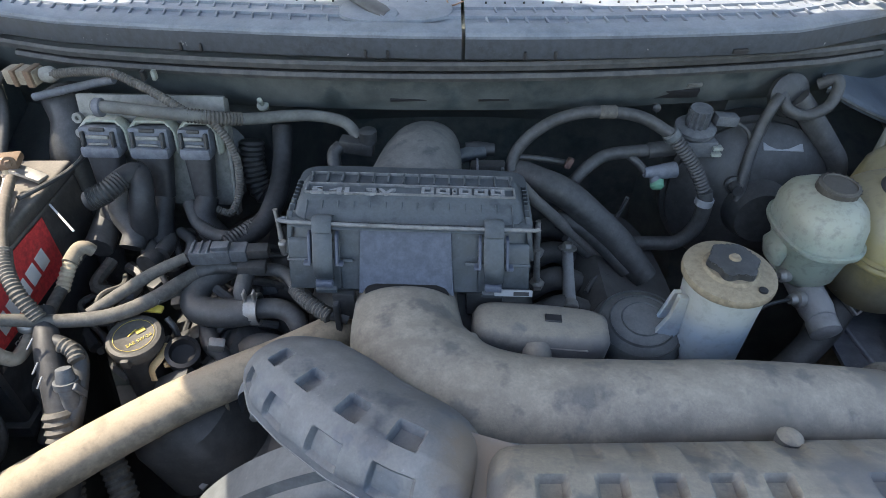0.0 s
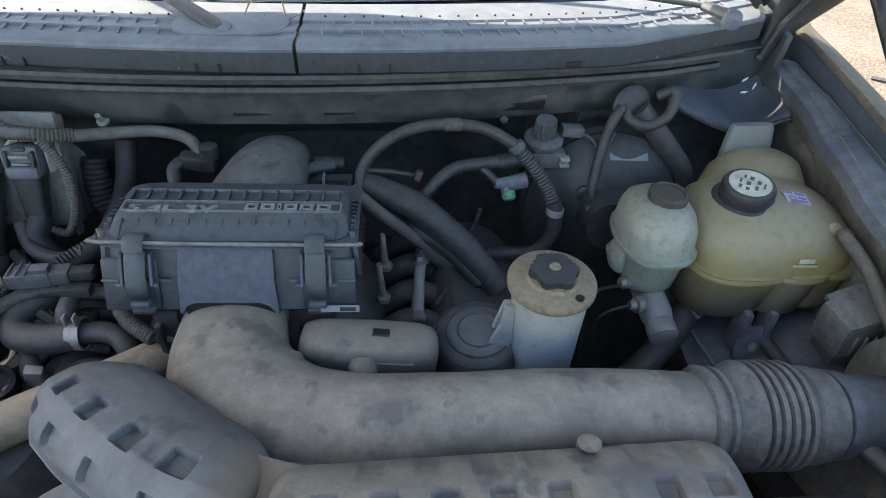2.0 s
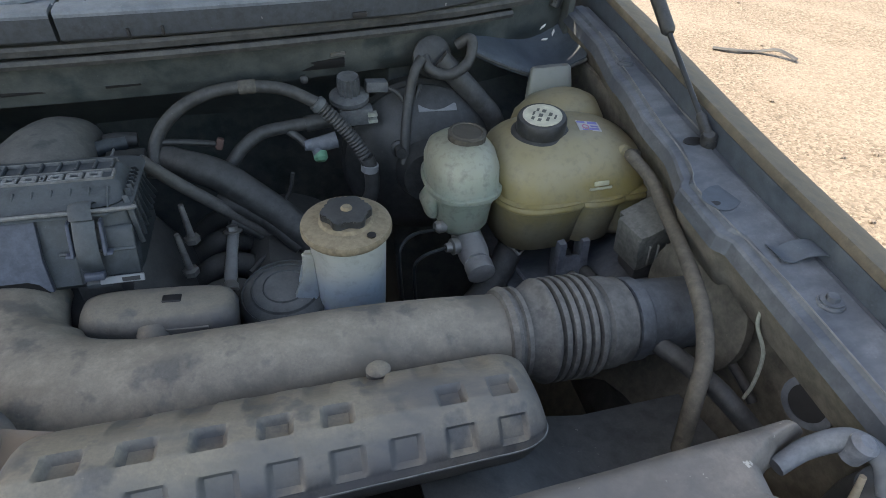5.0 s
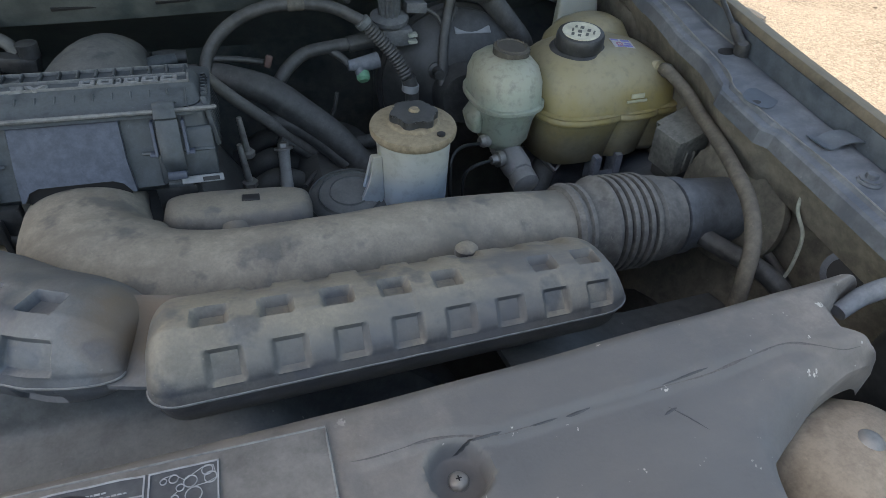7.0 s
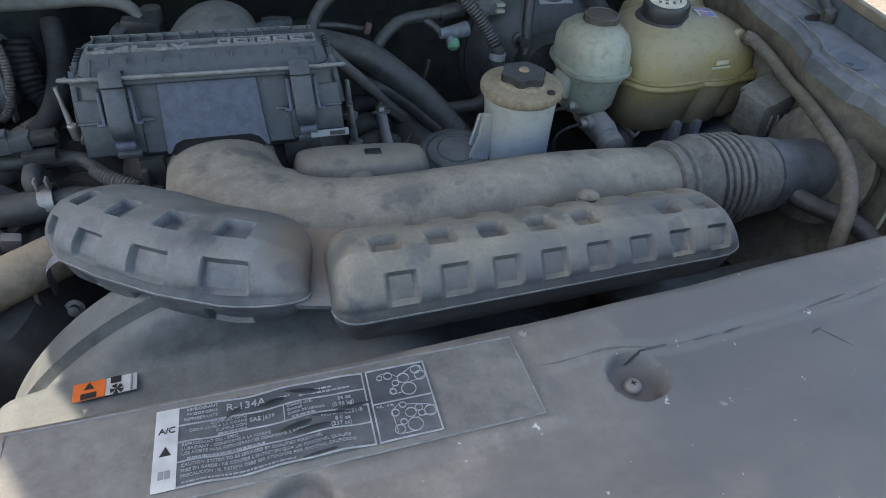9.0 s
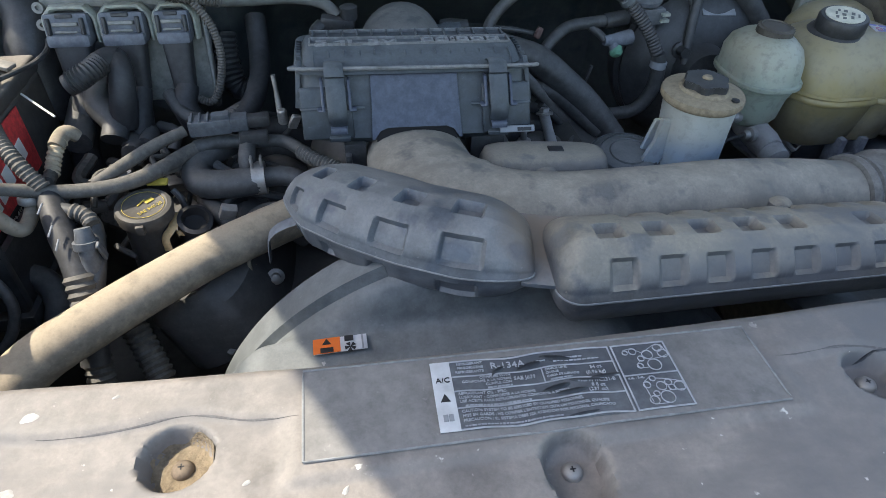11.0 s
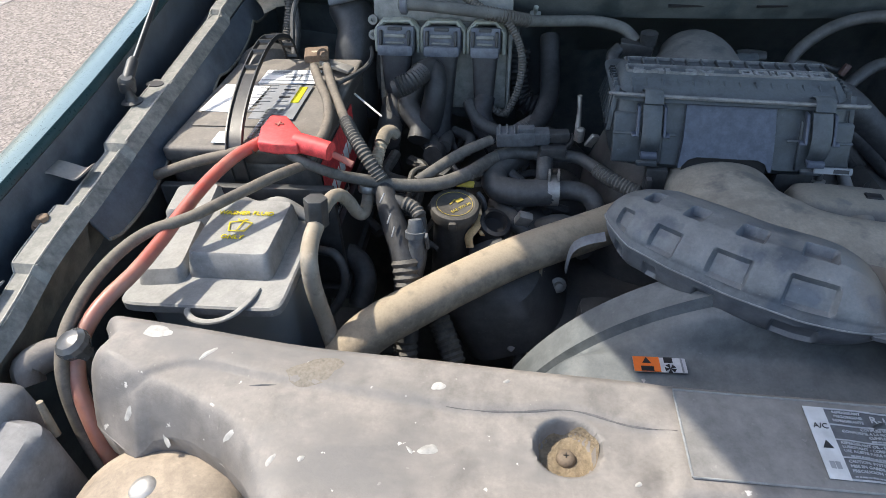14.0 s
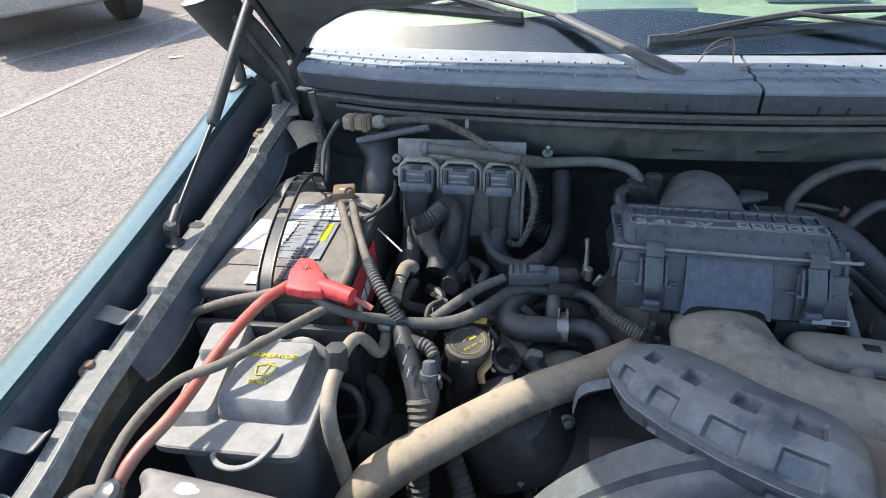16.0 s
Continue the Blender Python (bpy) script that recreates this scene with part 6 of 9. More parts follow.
abp("foot", box((-0.10, -0.056, 1.0), (0.008, 0.02, 0.06), 0.002), BLACK, abox)
abp("foot", box((0.10, -0.03, 1.018), (0.05, 0.03, 0.04), 0.003), BLACK, abox)
DOME = dusty("dusty_throttle_plastic", (0.036, 0.043, 0.050), 0.38, 0.34, 0.42, (0.275, 0.268, 0.25), scale=12, bump=0.15, wiped=0.45)
dome = thing("throttle_cover", (-0.03, 0.79, 1.05), "rounded black plastic throttle cover behind the filter box", "throttle cover")
duct = [(0.665, 1.085, 0.062, 0.026), (0.70, 1.095, 0.058, 0.034), (0.74, 1.102, 0.054, 0.039), (0.78, 1.104, 0.050, 0.042), (0.81, 1.103, 0.047, 0.042), (0.84, 1.098, 0.043, 0.041), (0.87, 1.088, 0.038, 0.036), (0.89, 1.078, 0.030, 0.029), (0.905, 1.070, 0.014, 0.014)]
part("shell", sweep(spline([(-0.046 + 0.12 * (y - 0.665), y, z) for y, z, a, b in duct], 3), [(1.22 * float(np.interp(i / 3, range(9), [d[2] for d in duct])), float(np.interp(i / 3, range(9), [d[3] for d in duct]))) for i in range(25)], 28), DOME, dome, smooth=70)
part("stub", hose([(0.005, 0.80, 1.098), (0.03, 0.812, 1.102), (0.062, 0.822, 1.102)], (0.013, 0.011, 0.0115), 14), BOX, dome)
part("bridge", stack([(1.05, -0.043, 0.715, 0.11, 0.04, 4), (1.085, -0.043, 0.718, 0.10, 0.04, 4), (1.10, -0.043, 0.727, 0.08, 0.03, 3)], 40), BOX, dome, smooth=70)

# ---- power steering reservoir ----
ps = thing("steering_fluid_reservoir", (0.338, 0.56, 0.95), "white plastic power steering reservoir with a tan top and black cap", "fluid reservoir")
PSB = fluid_plastic("milky_reservoir", (0.40, 0.41, 0.38), (0.29, 0.37, 0.45), 0.092, 0.5)
part("body", stack([(0.955, 0.331, 0.552, 0.034, 0.034, 2.2), (0.965, 0.331, 0.552, 0.0395, 0.0395, 2.3), (1.06, 0.333, 0.556, 0.0435, 0.0435, 2.3), (1.094, 0.333, 0.556, 0.0455, 0.0455, 2.3)], 40), PSB, ps)
TAN = dusty("dust_caked_plastic", (0.13, 0.10, 0.065), 0.7, 0.5, 0.4, (0.33, 0.27, 0.185), scale=26)
part("shoulder", lathe([(0.044, -0.006), (0.0505, -0.0035), (0.0525, -0.001), (0.0528, 0.004), (0.0515, 0.0072), (0.046, 0.0088), (0.032, 0.0105), (0.029, 0.014)], (0.333, 0.556, 1.0955), (0.02, -0.04, 1), 44), TAN, ps, "tan dust-caked shoulder")
cap = []
for k in range(48):
    a = 2 * math.pi * k / 48
    r = 0.0270 + 0.0032 * math.cos(a * 6)
    cap.append((r * math.cos(a), r * math.sin(a)))
part("cap", prism(cap, 0, 0.0145, 0.003, 2, pose(0.334, 0.557, 1.1045, 2, 1, 0)), BLACK, ps, "black lobed screw cap")
part("cap_pin", lathe([(0.006, 0), (0.007, 0.002), (0.005, 0.0045)], (0.335, 0.558, 1.1175), (0, 0, 1), 14), TAN, ps)
part("vent", lathe([(0.005, 0), (0.005, 0.002), (0.001, 0.0022)], (0.357, 0.520, 1.1035), (0.02, -0.04, 1), 14), INK, ps)
part("brace", prism([(0.291, 1.072), (0.278, 1.074), (0.276, 1.040), (0.250, 0.985), (0.264, 0.972), (0.292, 1.012)], -0.548, -0.541, 0.0012, 1, FRONT), PSB, ps, "triangular moulded brace")
part("brace", prism([(0.291, 1.062), (0.281, 1.062), (0.262, 0.992), (0.292, 1.020)], -0.568, -0.562, 0.0012, 1, FRONT), PSB, ps)

# ---- brake booster, master cylinder and its reservoir ----
boost = thing("brake_booster", (0.50, 0.88, 1.0), "large round black brake booster with a pale label", "brake booster")
bax = Vector((-0.06, -1.0, 0.12)).normalized()
part("shell", lathe([(0.06, -0.08), (0.122, -0.06), (0.130, -0.03), (0.132, 0.0), (0.126, 0.008), (0.126, 0.016), (0.112, 0.03), (0.09, 0.045), (0.05, 0.055), (0.04, 0.09)], (0.49, 0.865, 1.0), bax, 56), BLACK, boost, smooth=30)
part("label", box((0.512, 0.838, 1.099), (0.062, 0.002, 0.013), 0.0005, 1, (-52, 4, 2)), GREYPAPER, boost, "pale strip label")
part("check_valve", lathe([(0.012, 0), (0.014, 0.01), (0.009, 0.012), (0.008, 0.03)], (0.446, 0.825, 1.045), bax, 18), BLACK, boost)
mc = thing("brake_master_cylinder", (0.51, 0.70, 0.95), "milky brake fluid reservoir on an alloy master cylinder", "master cylinder")
MCB = fluid_plastic("aged_milky_plastic", (0.36, 0.375, 0.30), (0.28, 0.325, 0.265), 0.125, 0.75)
part("reservoir", stack([(0.985, 0.508, 0.685, 0.03, 0.035, 2.4), (1.0, 0.509, 0.69, 0.038, 0.05, 2.4), (1.03, 0.510, 0.695, 0.043, 0.058, 2.4), (1.052, 0.511, 0.697, 0.050, 0.068, 2.5), (1.056, 0.511, 0.697, 0.052, 0.070, 2.5), (1.06, 0.511, 0.697, 0.050, 0.068, 2.5), (1.085, 0.511, 0.698, 0.050, 0.066, 2.4), (1.102, 0.511, 0.698, 0.045, 0.058, 2.3), (1.112, 0.512, 0.698, 0.034, 0.045, 2.2), (1.116, 0.512, 0.698, 0.02, 0.03, 2)], 48), MCB, mc, smooth=60)
part("seam", stack([(1.050, 0.511, 0.697, 0.052, 0.070, 2.5), (1.052, 0.511, 0.697, 0.0545, 0.0725, 2.5), (1.057, 0.511, 0.697, 0.0545, 0.0725, 2.5), (1.059, 0.511, 0.697, 0.052, 0.070, 2.5)], 48), MCB, mc, "moulded seam")
part("ear", stack([(1.01, 0.465, 0.69, 0.010, 0.022, 2), (1.03, 0.463, 0.69, 0.014, 0.026, 2), (1.045, 0.468, 0.69, 0.010, 0.02, 2)], 24), MCB, mc, smooth=60)
cp = []
for k in range(60):
    a = 2 * math.pi * k / 60
    r = 0.0262 + (0.0003 if k % 3 < 2 else -0.0003)
    cp.append((r * math.cos(a), r * math.sin(a)))
CAPBROWN = dusty("brown_black_cap", (0.035, 0.032, 0.028), 0.5, 0.35, 0.15, (0.18, 0.16, 0.13))
part("cap", prism(cp, 0, 0.021, 0.002, 2, pose(0.518, 0.699, 1.104, 5, 2, 0)), CAPBROWN, mc, "black ribbed screw cap")
part("cap_dish", lathe([(0.0205, 0.0), (0.0215, 0.0016), (0.0228, 0.0), (0.0215, -0.001)], (0.5185, 0.6970, 1.1253), (0.03, -0.087, 1), 32, True), CAPBROWN, mc)
part("neck", lathe([(0.030, -0.012), (0.030, 0.006)], (0.518, 0.699, 1.101), (0.03, -0.09, 1), 32), MCB, mc)
part("cylinder", join(lathe([(0.018, -0.05), (0.022, -0.03), (0.022, 0.03), (0.019, 0.034), (0.019, 0.06), (0.026, 0.07), (0.026, 0.10), (0.012, 0.105)], (0.513, 0.655, 0.972), (0.03, 1, 0.06), 28), lathe([(0.018, 0), (0.020, 0.004), (0.020, 0.022), (0.012, 0.024)], (0.513, 0.612, 0.965), (0.05, -1, -0.25), 24)), ALLOY, mc, "dull alloy cylinder")
part("port", lathe([(0.011, 0), (0.012, 0.01), (0.008, 0.012), (0.006, 0.02)], (0.49, 0.63, 0.985), (-1, -0.2, 0.1), 12), STEEL, mc)
part("port", lathe([(0.009, 0), (0.010, 0.01), (0.006, 0.016)], (0.478, 0.66, 1.0), (-1, -0.2, 0.2), 12), STEEL, mc)
part("pipe", hose([(0.47, 0.626, 0.987), (0.445, 0.618, 0.988), (0.428, 0.612, 0.983), (0.422, 0.61, 0.965), (0.424, 0.612, 0.90)], 0.0026, 8), STRUTROD, mc, "thin steel brake pipe")
part("pipe", hose([(0.46, 0.65, 1.003), (0.43, 0.635, 1.012), (0.41, 0.62, 1.010), (0.402, 0.61, 0.99), (0.404, 0.605, 0.90)], 0.0026, 8), STRUTROD, mc, "thin steel brake pipe")

# ---- coolant reservoir ----
deg = thing("coolant_reservoir", (0.67, 0.70, 0.93), "yellowed translucent coolant reservoir with a black cap", "coolant reservoir")
DEGB = fluid_plastic("yellowed_tank_plastic", (0.33, 0.285, 0.175), (0.31, 0.245, 0.10), 0.146, 0.5)
DEGL = fluid_plastic("liquid_filled_tank_plastic", (0.25, 0.205, 0.10), (0.20, 0.17, 0.105), 0.07, 0.6)
part("lower_shell", join(stack([(0.945, 0.625, 0.700, 0.05, 0.055, 2.6), (0.955, 0.625, 0.70, 0.064, 0.07, 2.8), (1.028, 0.628, 0.705, 0.074, 0.088, 3)], 48), stack([(0.95, 0.695, 0.69, 0.035, 0.05, 2.4), (0.96, 0.695, 0.69, 0.044, 0.064, 2.6), (1.028, 0.70, 0.70, 0.052, 0.084, 2.6)], 40), stack([(0.955, 0.745, 0.685, 0.028, 0.045, 2.3), (0.97, 0.745, 0.685, 0.034, 0.055, 2.5), (1.028, 0.747, 0.695, 0.038, 0.072, 2.6)], 40)), DEGL, deg, "lower half dark with liquid", smooth=60)
part("seam", join(*[stack([(1.027, x, y, a - 0.002, b - 0.002, 2.8), (1.029, x, y, a, b, 2.8), (1.034, x, y, a, b, 2.8), (1.036, x, y, a - 0.002, b - 0.002, 2.8), (1.038, x, y, a - 0.002, b - 0.002, 2.8), (1.040, x, y, a, b, 2.8), (1.042, x, y, a - 0.003, b - 0.003, 2.8)], 48) for x, y, a, b in ((0.628, 0.705, 0.081, 0.095), (0.70, 0.70, 0.058, 0.090), (0.747, 0.695, 0.044, 0.078))]), DEGB, deg, "moulded seam flange", smooth=60)
part("upper_shell", join(stack([(1.040, 0.6695, 0.703, 0.1145, 0.089, 3.4), (1.060, 0.669, 0.706, 0.1155, 0.088, 3.2), (1.076, 0.668, 0.709, 0.1125, 0.085, 3.0), (1.089, 0.665, 0.711, 0.104, 0.078, 2.8), (1.099, 0.661, 0.713, 0.091, 0.067, 2.6), (1.107, 0.656, 0.714, 0.073, 0.054, 2.4), (1.112, 0.650, 0.712, 0.050, 0.038, 2.2), (1.113, 0.648, 0.711, 0.02, 0.015, 2)], 64), stack([(1.041, 0.690, 0.79, 0.078, 0.06, 2.6), (1.085, 0.700, 0.80, 0.070, 0.056, 2.5), (1.105, 0.708, 0.808, 0.054, 0.042, 2.3), (1.114, 0.712, 0.81, 0.032, 0.026, 2.1)], 40)), DEGB, deg, smooth=60)
part("tab", stack([(1.06, 0.705, 0.852, 0.042, 0.014, 4), (1.115, 0.706, 0.858, 0.037, 0.011, 4), (1.136, 0.707, 0.861, 0.034, 0.009, 4), (1.140, 0.707, 0.861, 0.031, 0.006, 4)], 32), fluid_plastic("clear_grey_plastic", (0.22, 0.23, 0.22), (0.26, 0.255, 0.20), 0.17, 0.2), deg, "greyish mounting tab")
part("collar", lathe([(0.034, -0.012), (0.042, -0.008), (0.043, 0.000), (0.040, 0.004), (0.035, 0.006)], (0.629, 0.703, 1.108), (-0.05, -0.12, 1), 44), BLACK, deg)
capc = part("cap", lathe([(0.0335, 0.0), (0.035, 0.004), (0.035, 0.020), (0.033, 0.0235), (0.030, 0.0242)], (0.629, 0.702, 1.112), (-0.05, -0.12, 1), 44), BLACK, deg, "black screw cap with a pale printed top")
CT = Matrix.Translation((0.6278, 0.699, 1.1366)) @ Vector((-0.05, -0.12, 1)).to_track_quat("Z", "Y").to_matrix().to_4x4()
CAPPRINT = plain("pale_cap_print", (0.62, 0.60, 0.48), 0.55)
disc = part("cap_label", moved(lathe([(0.0275, -0.0006), (0.0275, 0.0006), (0.002, 0.0008)], (0, 0, 0), (0, 0, 1), 40), CT), CAPPRINT, capc)
signs = []
for x, y, w, h in ((-0.014, 0.012, 0.010, 0.006), (0.0, 0.014, 0.012, 0.004), (0.012, 0.010, 0.009, 0.005), (-0.016, 0.001, 0.009, 0.007), (-0.003, 0.002, 0.011, 0.008), (0.011, 0.0, 0.010, 0.008), (-0.010, -0.011, 0.012, 0.006), (0.005, -0.012, 0.011, 0.007), (0.0, -0.021, 0.014, 0.004)):
    signs.append(moved(box((x, y, 0.0009), (w * 0.86, h * 0.8, 0.0006), 0), CT @ pose(0, 0, 0, 0, 0, 78) @ Matrix.Scale(0.88, 4)))
part("signs", join(*signs), plain("grey_ink", (0.12, 0.12, 0.11), 0.5), disc, "small printed warning signs")
LT = Matrix.Translation((0.7015, 0.699, 1.1112)) @ pose(0, 0, 0, 6, 8, -6)
lab = part("label", moved(box((0, 0, 0), (0.034, 0.026, 0.001), 0.0002, 1), LT), plain("aged_label_paper", (0.5, 0.5, 0.5), 0.5, vary=0.15), deg, "small white warning label")
VIOLET = plain("violet_ink", (0.22, 0.22, 0.5), 0.5)
part("label_print", moved(lathe([(0.0038, 0), (0.0055, 0), (0.0055, 0.0008), (0.0038, 0.0008)], (-0.006, -0.003, 0.0004), (0, 0, 1), 20, True), LT), plain("pink_ink", (0.5, 0.2, 0.3), 0.5), lab)
for x, y, w, h in ((0.007, 0.008, 0.014, 0.006), (-0.010, 0.009, 0.012, 0.004), (0.008, -0.001, 0.011, 0.004), (0.006, -0.008, 0.015, 0.005), (-0.008, -0.011, 0.008, 0.003)):
    part("label_print", moved(box((x, y, 0.0007), (w, h, 0.0006), 0), LT), VIOLET, lab)
part("level_mark", join(box((0.69, 0.616, 1.058), (0.034, 0.003, 0.004), 0.001, 1, (-8, 0, 0)), box((0.69, 0.616, 1.066), (0.022, 0.003, 0.007), 0.001, 1, (-8, 0, 0))), plain("pale_moulding", (0.48, 0.46, 0.33), 0.5), deg, "moulded level mark")
part("hose_nipple", lathe([(0.011, -0.006), (0.011, 0.002), (0.007, 0.004), (0.006, 0.02)], (0.738, 0.650, 1.089), (0.3, -0.8, 0.15), 16), DEGB, deg)
part("hose_clip", lathe([(0.0095, 0), (0.0105, 0.002), (0.0105, 0.008), (0.0095, 0.01)], (0.742, 0.640, 1.090), (0.35, -0.8, 0.1), 18), STEEL, deg)
part("foot", join(box((0.648, 0.632, 0.93), (0.012, 0.03, 0.075), 0.003), box((0.685, 0.632, 0.93), (0.012, 0.03, 0.075), 0.003), box((0.667, 0.618, 0.912), (0.052, 0.006, 0.055), 0.003, 2, (-14, 0, 0))), BLUEGREY, deg, "grey mounting foot")
part("foot_bolt", bolt((0.666, 0.612, 0.908), 0.005, (0, -1, 0.3), 0.005), STEEL, deg)
HOSETAN = dusty("dust_tanned_rubber", (0.04, 0.038, 0.034), 0.6, 0.45, 0.25, (0.215, 0.19, 0.155), scale=16)
part("overflow_hose", hose([(0.742, 0.642, 1.09), (0.733, 0.622, 1.098), (0.744, 0.585, 1.082), (0.734, 0.53, 1.072), (0.72, 0.475, 1.068), (0.707, 0.415, 1.057), (0.688, 0.362, 1.049), (0.672, 0.325, 1.027), (0.652, 0.3, 1.001), (0.643, 0.285, 0.933)], (0.0085, 0.009, 0.0095, 0.0095), 12), HOSETAN, deg, "dusty black hose")

# ---- engine masses in the dark under everything ----
eng = thing("engine", (0, 0.65, 0.6), "dark grimy engine block and valve covers", "engine")
part("block", box((0.0, 0.62, 0.72), (0.5, 0.5, 0.34), 0.03, 3), DEEP, eng)
part("manifold", stack([(0.86, -0.03, 0.68, 0.17, 0.16, 3), (0.95, -0.03, 0.68, 0.16, 0.15, 3), (1.02, -0.035, 0.69, 0.13, 0.11, 3), (1.04, -0.04, 0.69, 0.11, 0.09, 3)], 40), DEEP, eng)
for s in (-1, 1):
    part("valve_cover", moved(stack([(-0.05, 0, 0, 0.085, 0.24, 4), (0.03, 0, 0, 0.08, 0.235, 4), (0.05, 0, 0, 0.065, 0.22, 3)], 40), pose(0.29 * s - 0.02, 0.66, 0.90, 0, 24 * s, 0)), DEEP, eng)
for k in range(5):
    y = 0.50 + 0.075 * k
    part("coil", box((-0.325, y, 0.962), (0.05, 0.028, 0.03), 0.006, 2, (0, -24, 8)), BLACK, eng)
    part("coil_lead", hose([(-0.30, y, 0.975), (-0.27, y + 0.01, 0.99), (-0.22, y + 0.02, 0.97)], 0.006, 8), RUBBER, eng)
    part("runner", hose([(-0.19, 0.56 + 0.06 * k, 0.93), (-0.23, 0.56 + 0.06 * k, 0.965), (-0.28, 0.57 + 0.06 * k, 0.93)], 0.02, 10), DEEP, eng)
    part("runner", hose([(0.12, 0.58 + 0.06 * k, 0.93), (0.17, 0.58 + 0.06 * k, 0.96), (0.22, 0.59 + 0.06 * k, 0.93)], 0.018, 10), DEEP, eng)
part("front_cover", box((0.0, 0.42, 0.80), (0.42, 0.10, 0.26), 0.02), DEEP, eng)
part("bracket_nut", lathe([(0.010, 0), (0.011, 0.005), (0.006, 0.006), (0.006, 0.014), (0.004, 0.015)], (-0.233, 0.49, 0.923), (0.1, -1, 0.4), 18), STEEL, eng)
part("bracket", sweep(spline([(-0.188, 0.455, 1.033), (-0.205, 0.455, 1.028), (-0.219, 0.455, 1.02), (-0.226, 0.455, 1.008), (-0.229, 0.458, 0.978)], 4), [(0.009, 0.0016)] * 17, 8), BLUEGREY, eng, "bent grey strip bracket under the resonator")

# ---- battery ----
bat = thing("battery", (-0.638, 0.648, 0.92), "black car battery with white top labels and a red side label", "battery")
BATT = dusty("battery_case", (0.024, 0.025, 0.027), 0.42, 0.26, 0.44, (0.29, 0.262, 0.23), scale=9)
part("case", box((-0.638, 0.648, 1.005), (0.194, 0.284, 0.17), 0.008, 3), BATT, bat)
part("lid", box((-0.638, 0.648, 1.099), (0.198, 0.288, 0.022), 0.006, 3), BATT, bat)
for dy in (-0.07, 0.05):
    part("vent_strip", box((-0.665, 0.66 + dy, 1.1105), (0.11, 0.06, 0.003), 0.0015), BATT, bat)
lt = part("top_label", box((-0.632, 0.714, 1.1128), (0.085, 0.048, 0.0012), 0.0003, 1), PAPER, bat, "white printed top label")
part("print_block", join(box((-0.632, 0.700, 1.1138), (0.079, 0.002, 0.0006), 0), box((-0.632, 0.722, 1.1138), (0.079, 0.002, 0.0006), 0), box((-0.616, 0.711, 1.1138), (0.002, 0.022, 0.0006), 0), box((-0.65, 0.73, 1.1138), (0.03, 0.008, 0.0006), 0), box((-0.63, 0.712, 1.1138), (0.018, 0.006, 0.0006), 0)), GREYPAPER, lt)
for k in range(9):
    part("print_line", box((-0.655 + 0.003 * (k % 3), 0.683 - 0.0105 * k, 1.1138), (0.030 - 0.005 * (k % 4), 0.0022, 0.0006), 0), GREYPAPER, lt)
for k in range(5):
    part("print_line", box((-0.620, 0.680 - 0.012 * k, 1.1138), (0.016, 0.0035, 0.0006), 0), INK if k % 2 else GREYPAPER, lt)
part("yellow_strip", box((-0.601, 0.652, 1.1138), (0.011, 0.05, 0.0007), 0), plain("yellow_print", (0.75, 0.65, 0.02), 0.5), lt)
part("chart_label", box((-0.620, 0.632, 1.1127), (0.062, 0.105, 0.0010), 0.0003, 1), GREYPAPER, bat, "grey printed chart with rows of numbers")
part("side_label", box((-0.690, 0.640, 1.1128), (0.068, 0.085, 0.0012), 0.0003, 1, (0, 0, -4)), PAPER, bat, "white label with small print")
rows_b = []
for k in range(11):
    for j in range(3):
        rows_b.append(box((-0.612 - 0.009 * j, 0.530 + 0.0075 * k, 1.1128), (0.0055, 0.0045, 0.0008), 0))
part("chart", join(*rows_b), PRINT, bat, "rows of small white print")
part("small_label", box((-0.66, 0.528, 1.1128), (0.03, 0.028, 0.0010), 0), PAPER, bat)
SIDE = pose(-0.5385, 0.60, 1.03, 90, 0, 90)
red = part("red_label", moved(box((0.0, 0.012, 0.0), (0.17, 0.085, 0.002), 0.0006, 1), SIDE), RED, bat, "bright red side label with white lettering")
part("black_field", moved(box((-0.005, -0.045, 0.0), (0.17, 0.028, 0.002), 0.0005, 1), SIDE), INK, red)
part("brand_bar", join(*[moved(box((-0.055 + 0.026 * k, 0.004, 0.0016), (0.020, 0.026, 0.001), 0.0003, 1), SIDE @ pose(0, 0, 0, 0, 0, 8)) for k in range(5)]), PAPER, red, "plain white block mark")
part("lettering", letters("PREMIUM", 0.018, SIDE @ pose(-0.06, -0.044, 0.0012), 0.0004), PAPER, red)
STRAP = dusty("black_strap_plastic", (0.014, 0.014, 0.015), 0.35, 0.08, 0.04, (0.16, 0.16, 0.155), scale=20)
strap = thing("battery_strap", (-0.645, 0.64, 1.10), "black plastic ladder strap arched over the battery", "strap")
spath = spline([(-0.634, 0.488, 1.075), (-0.637, 0.495, 1.112), (-0.642, 0.530, 1.136), (-0.648, 0.60, 1.158), (-0.653, 0.68, 1.170), (-0.655, 0.735, 1.166), (-0.655, 0.78, 1.145), (-0.655, 0.80, 1.105)], 6)
half = 20
part("band", slab([[q + Vector((d, 0, 0)) for d in (-0.0105, -0.0035, 0.0035, 0.0105)] for q in spath[:half]], (0, 0.0008, -0.0018)), STRAP, strap)
for dx in (-0.0095, 0.0095):
    part("side_rail", sweep([q + Vector((dx, 0, 0)) for q in spath], [(0.0018, 0.0034)] * len(spath), 6), STRAP, strap)
for i in range(half, len(spath) - 1, 3):
    part("rung", sweep([spath[i] + Vector((-0.010, 0, 0)), spath[i] + Vector((0.010, 0, 0))], [(0.0030, 0.0040)] * 2, 6), STRAP, strap)
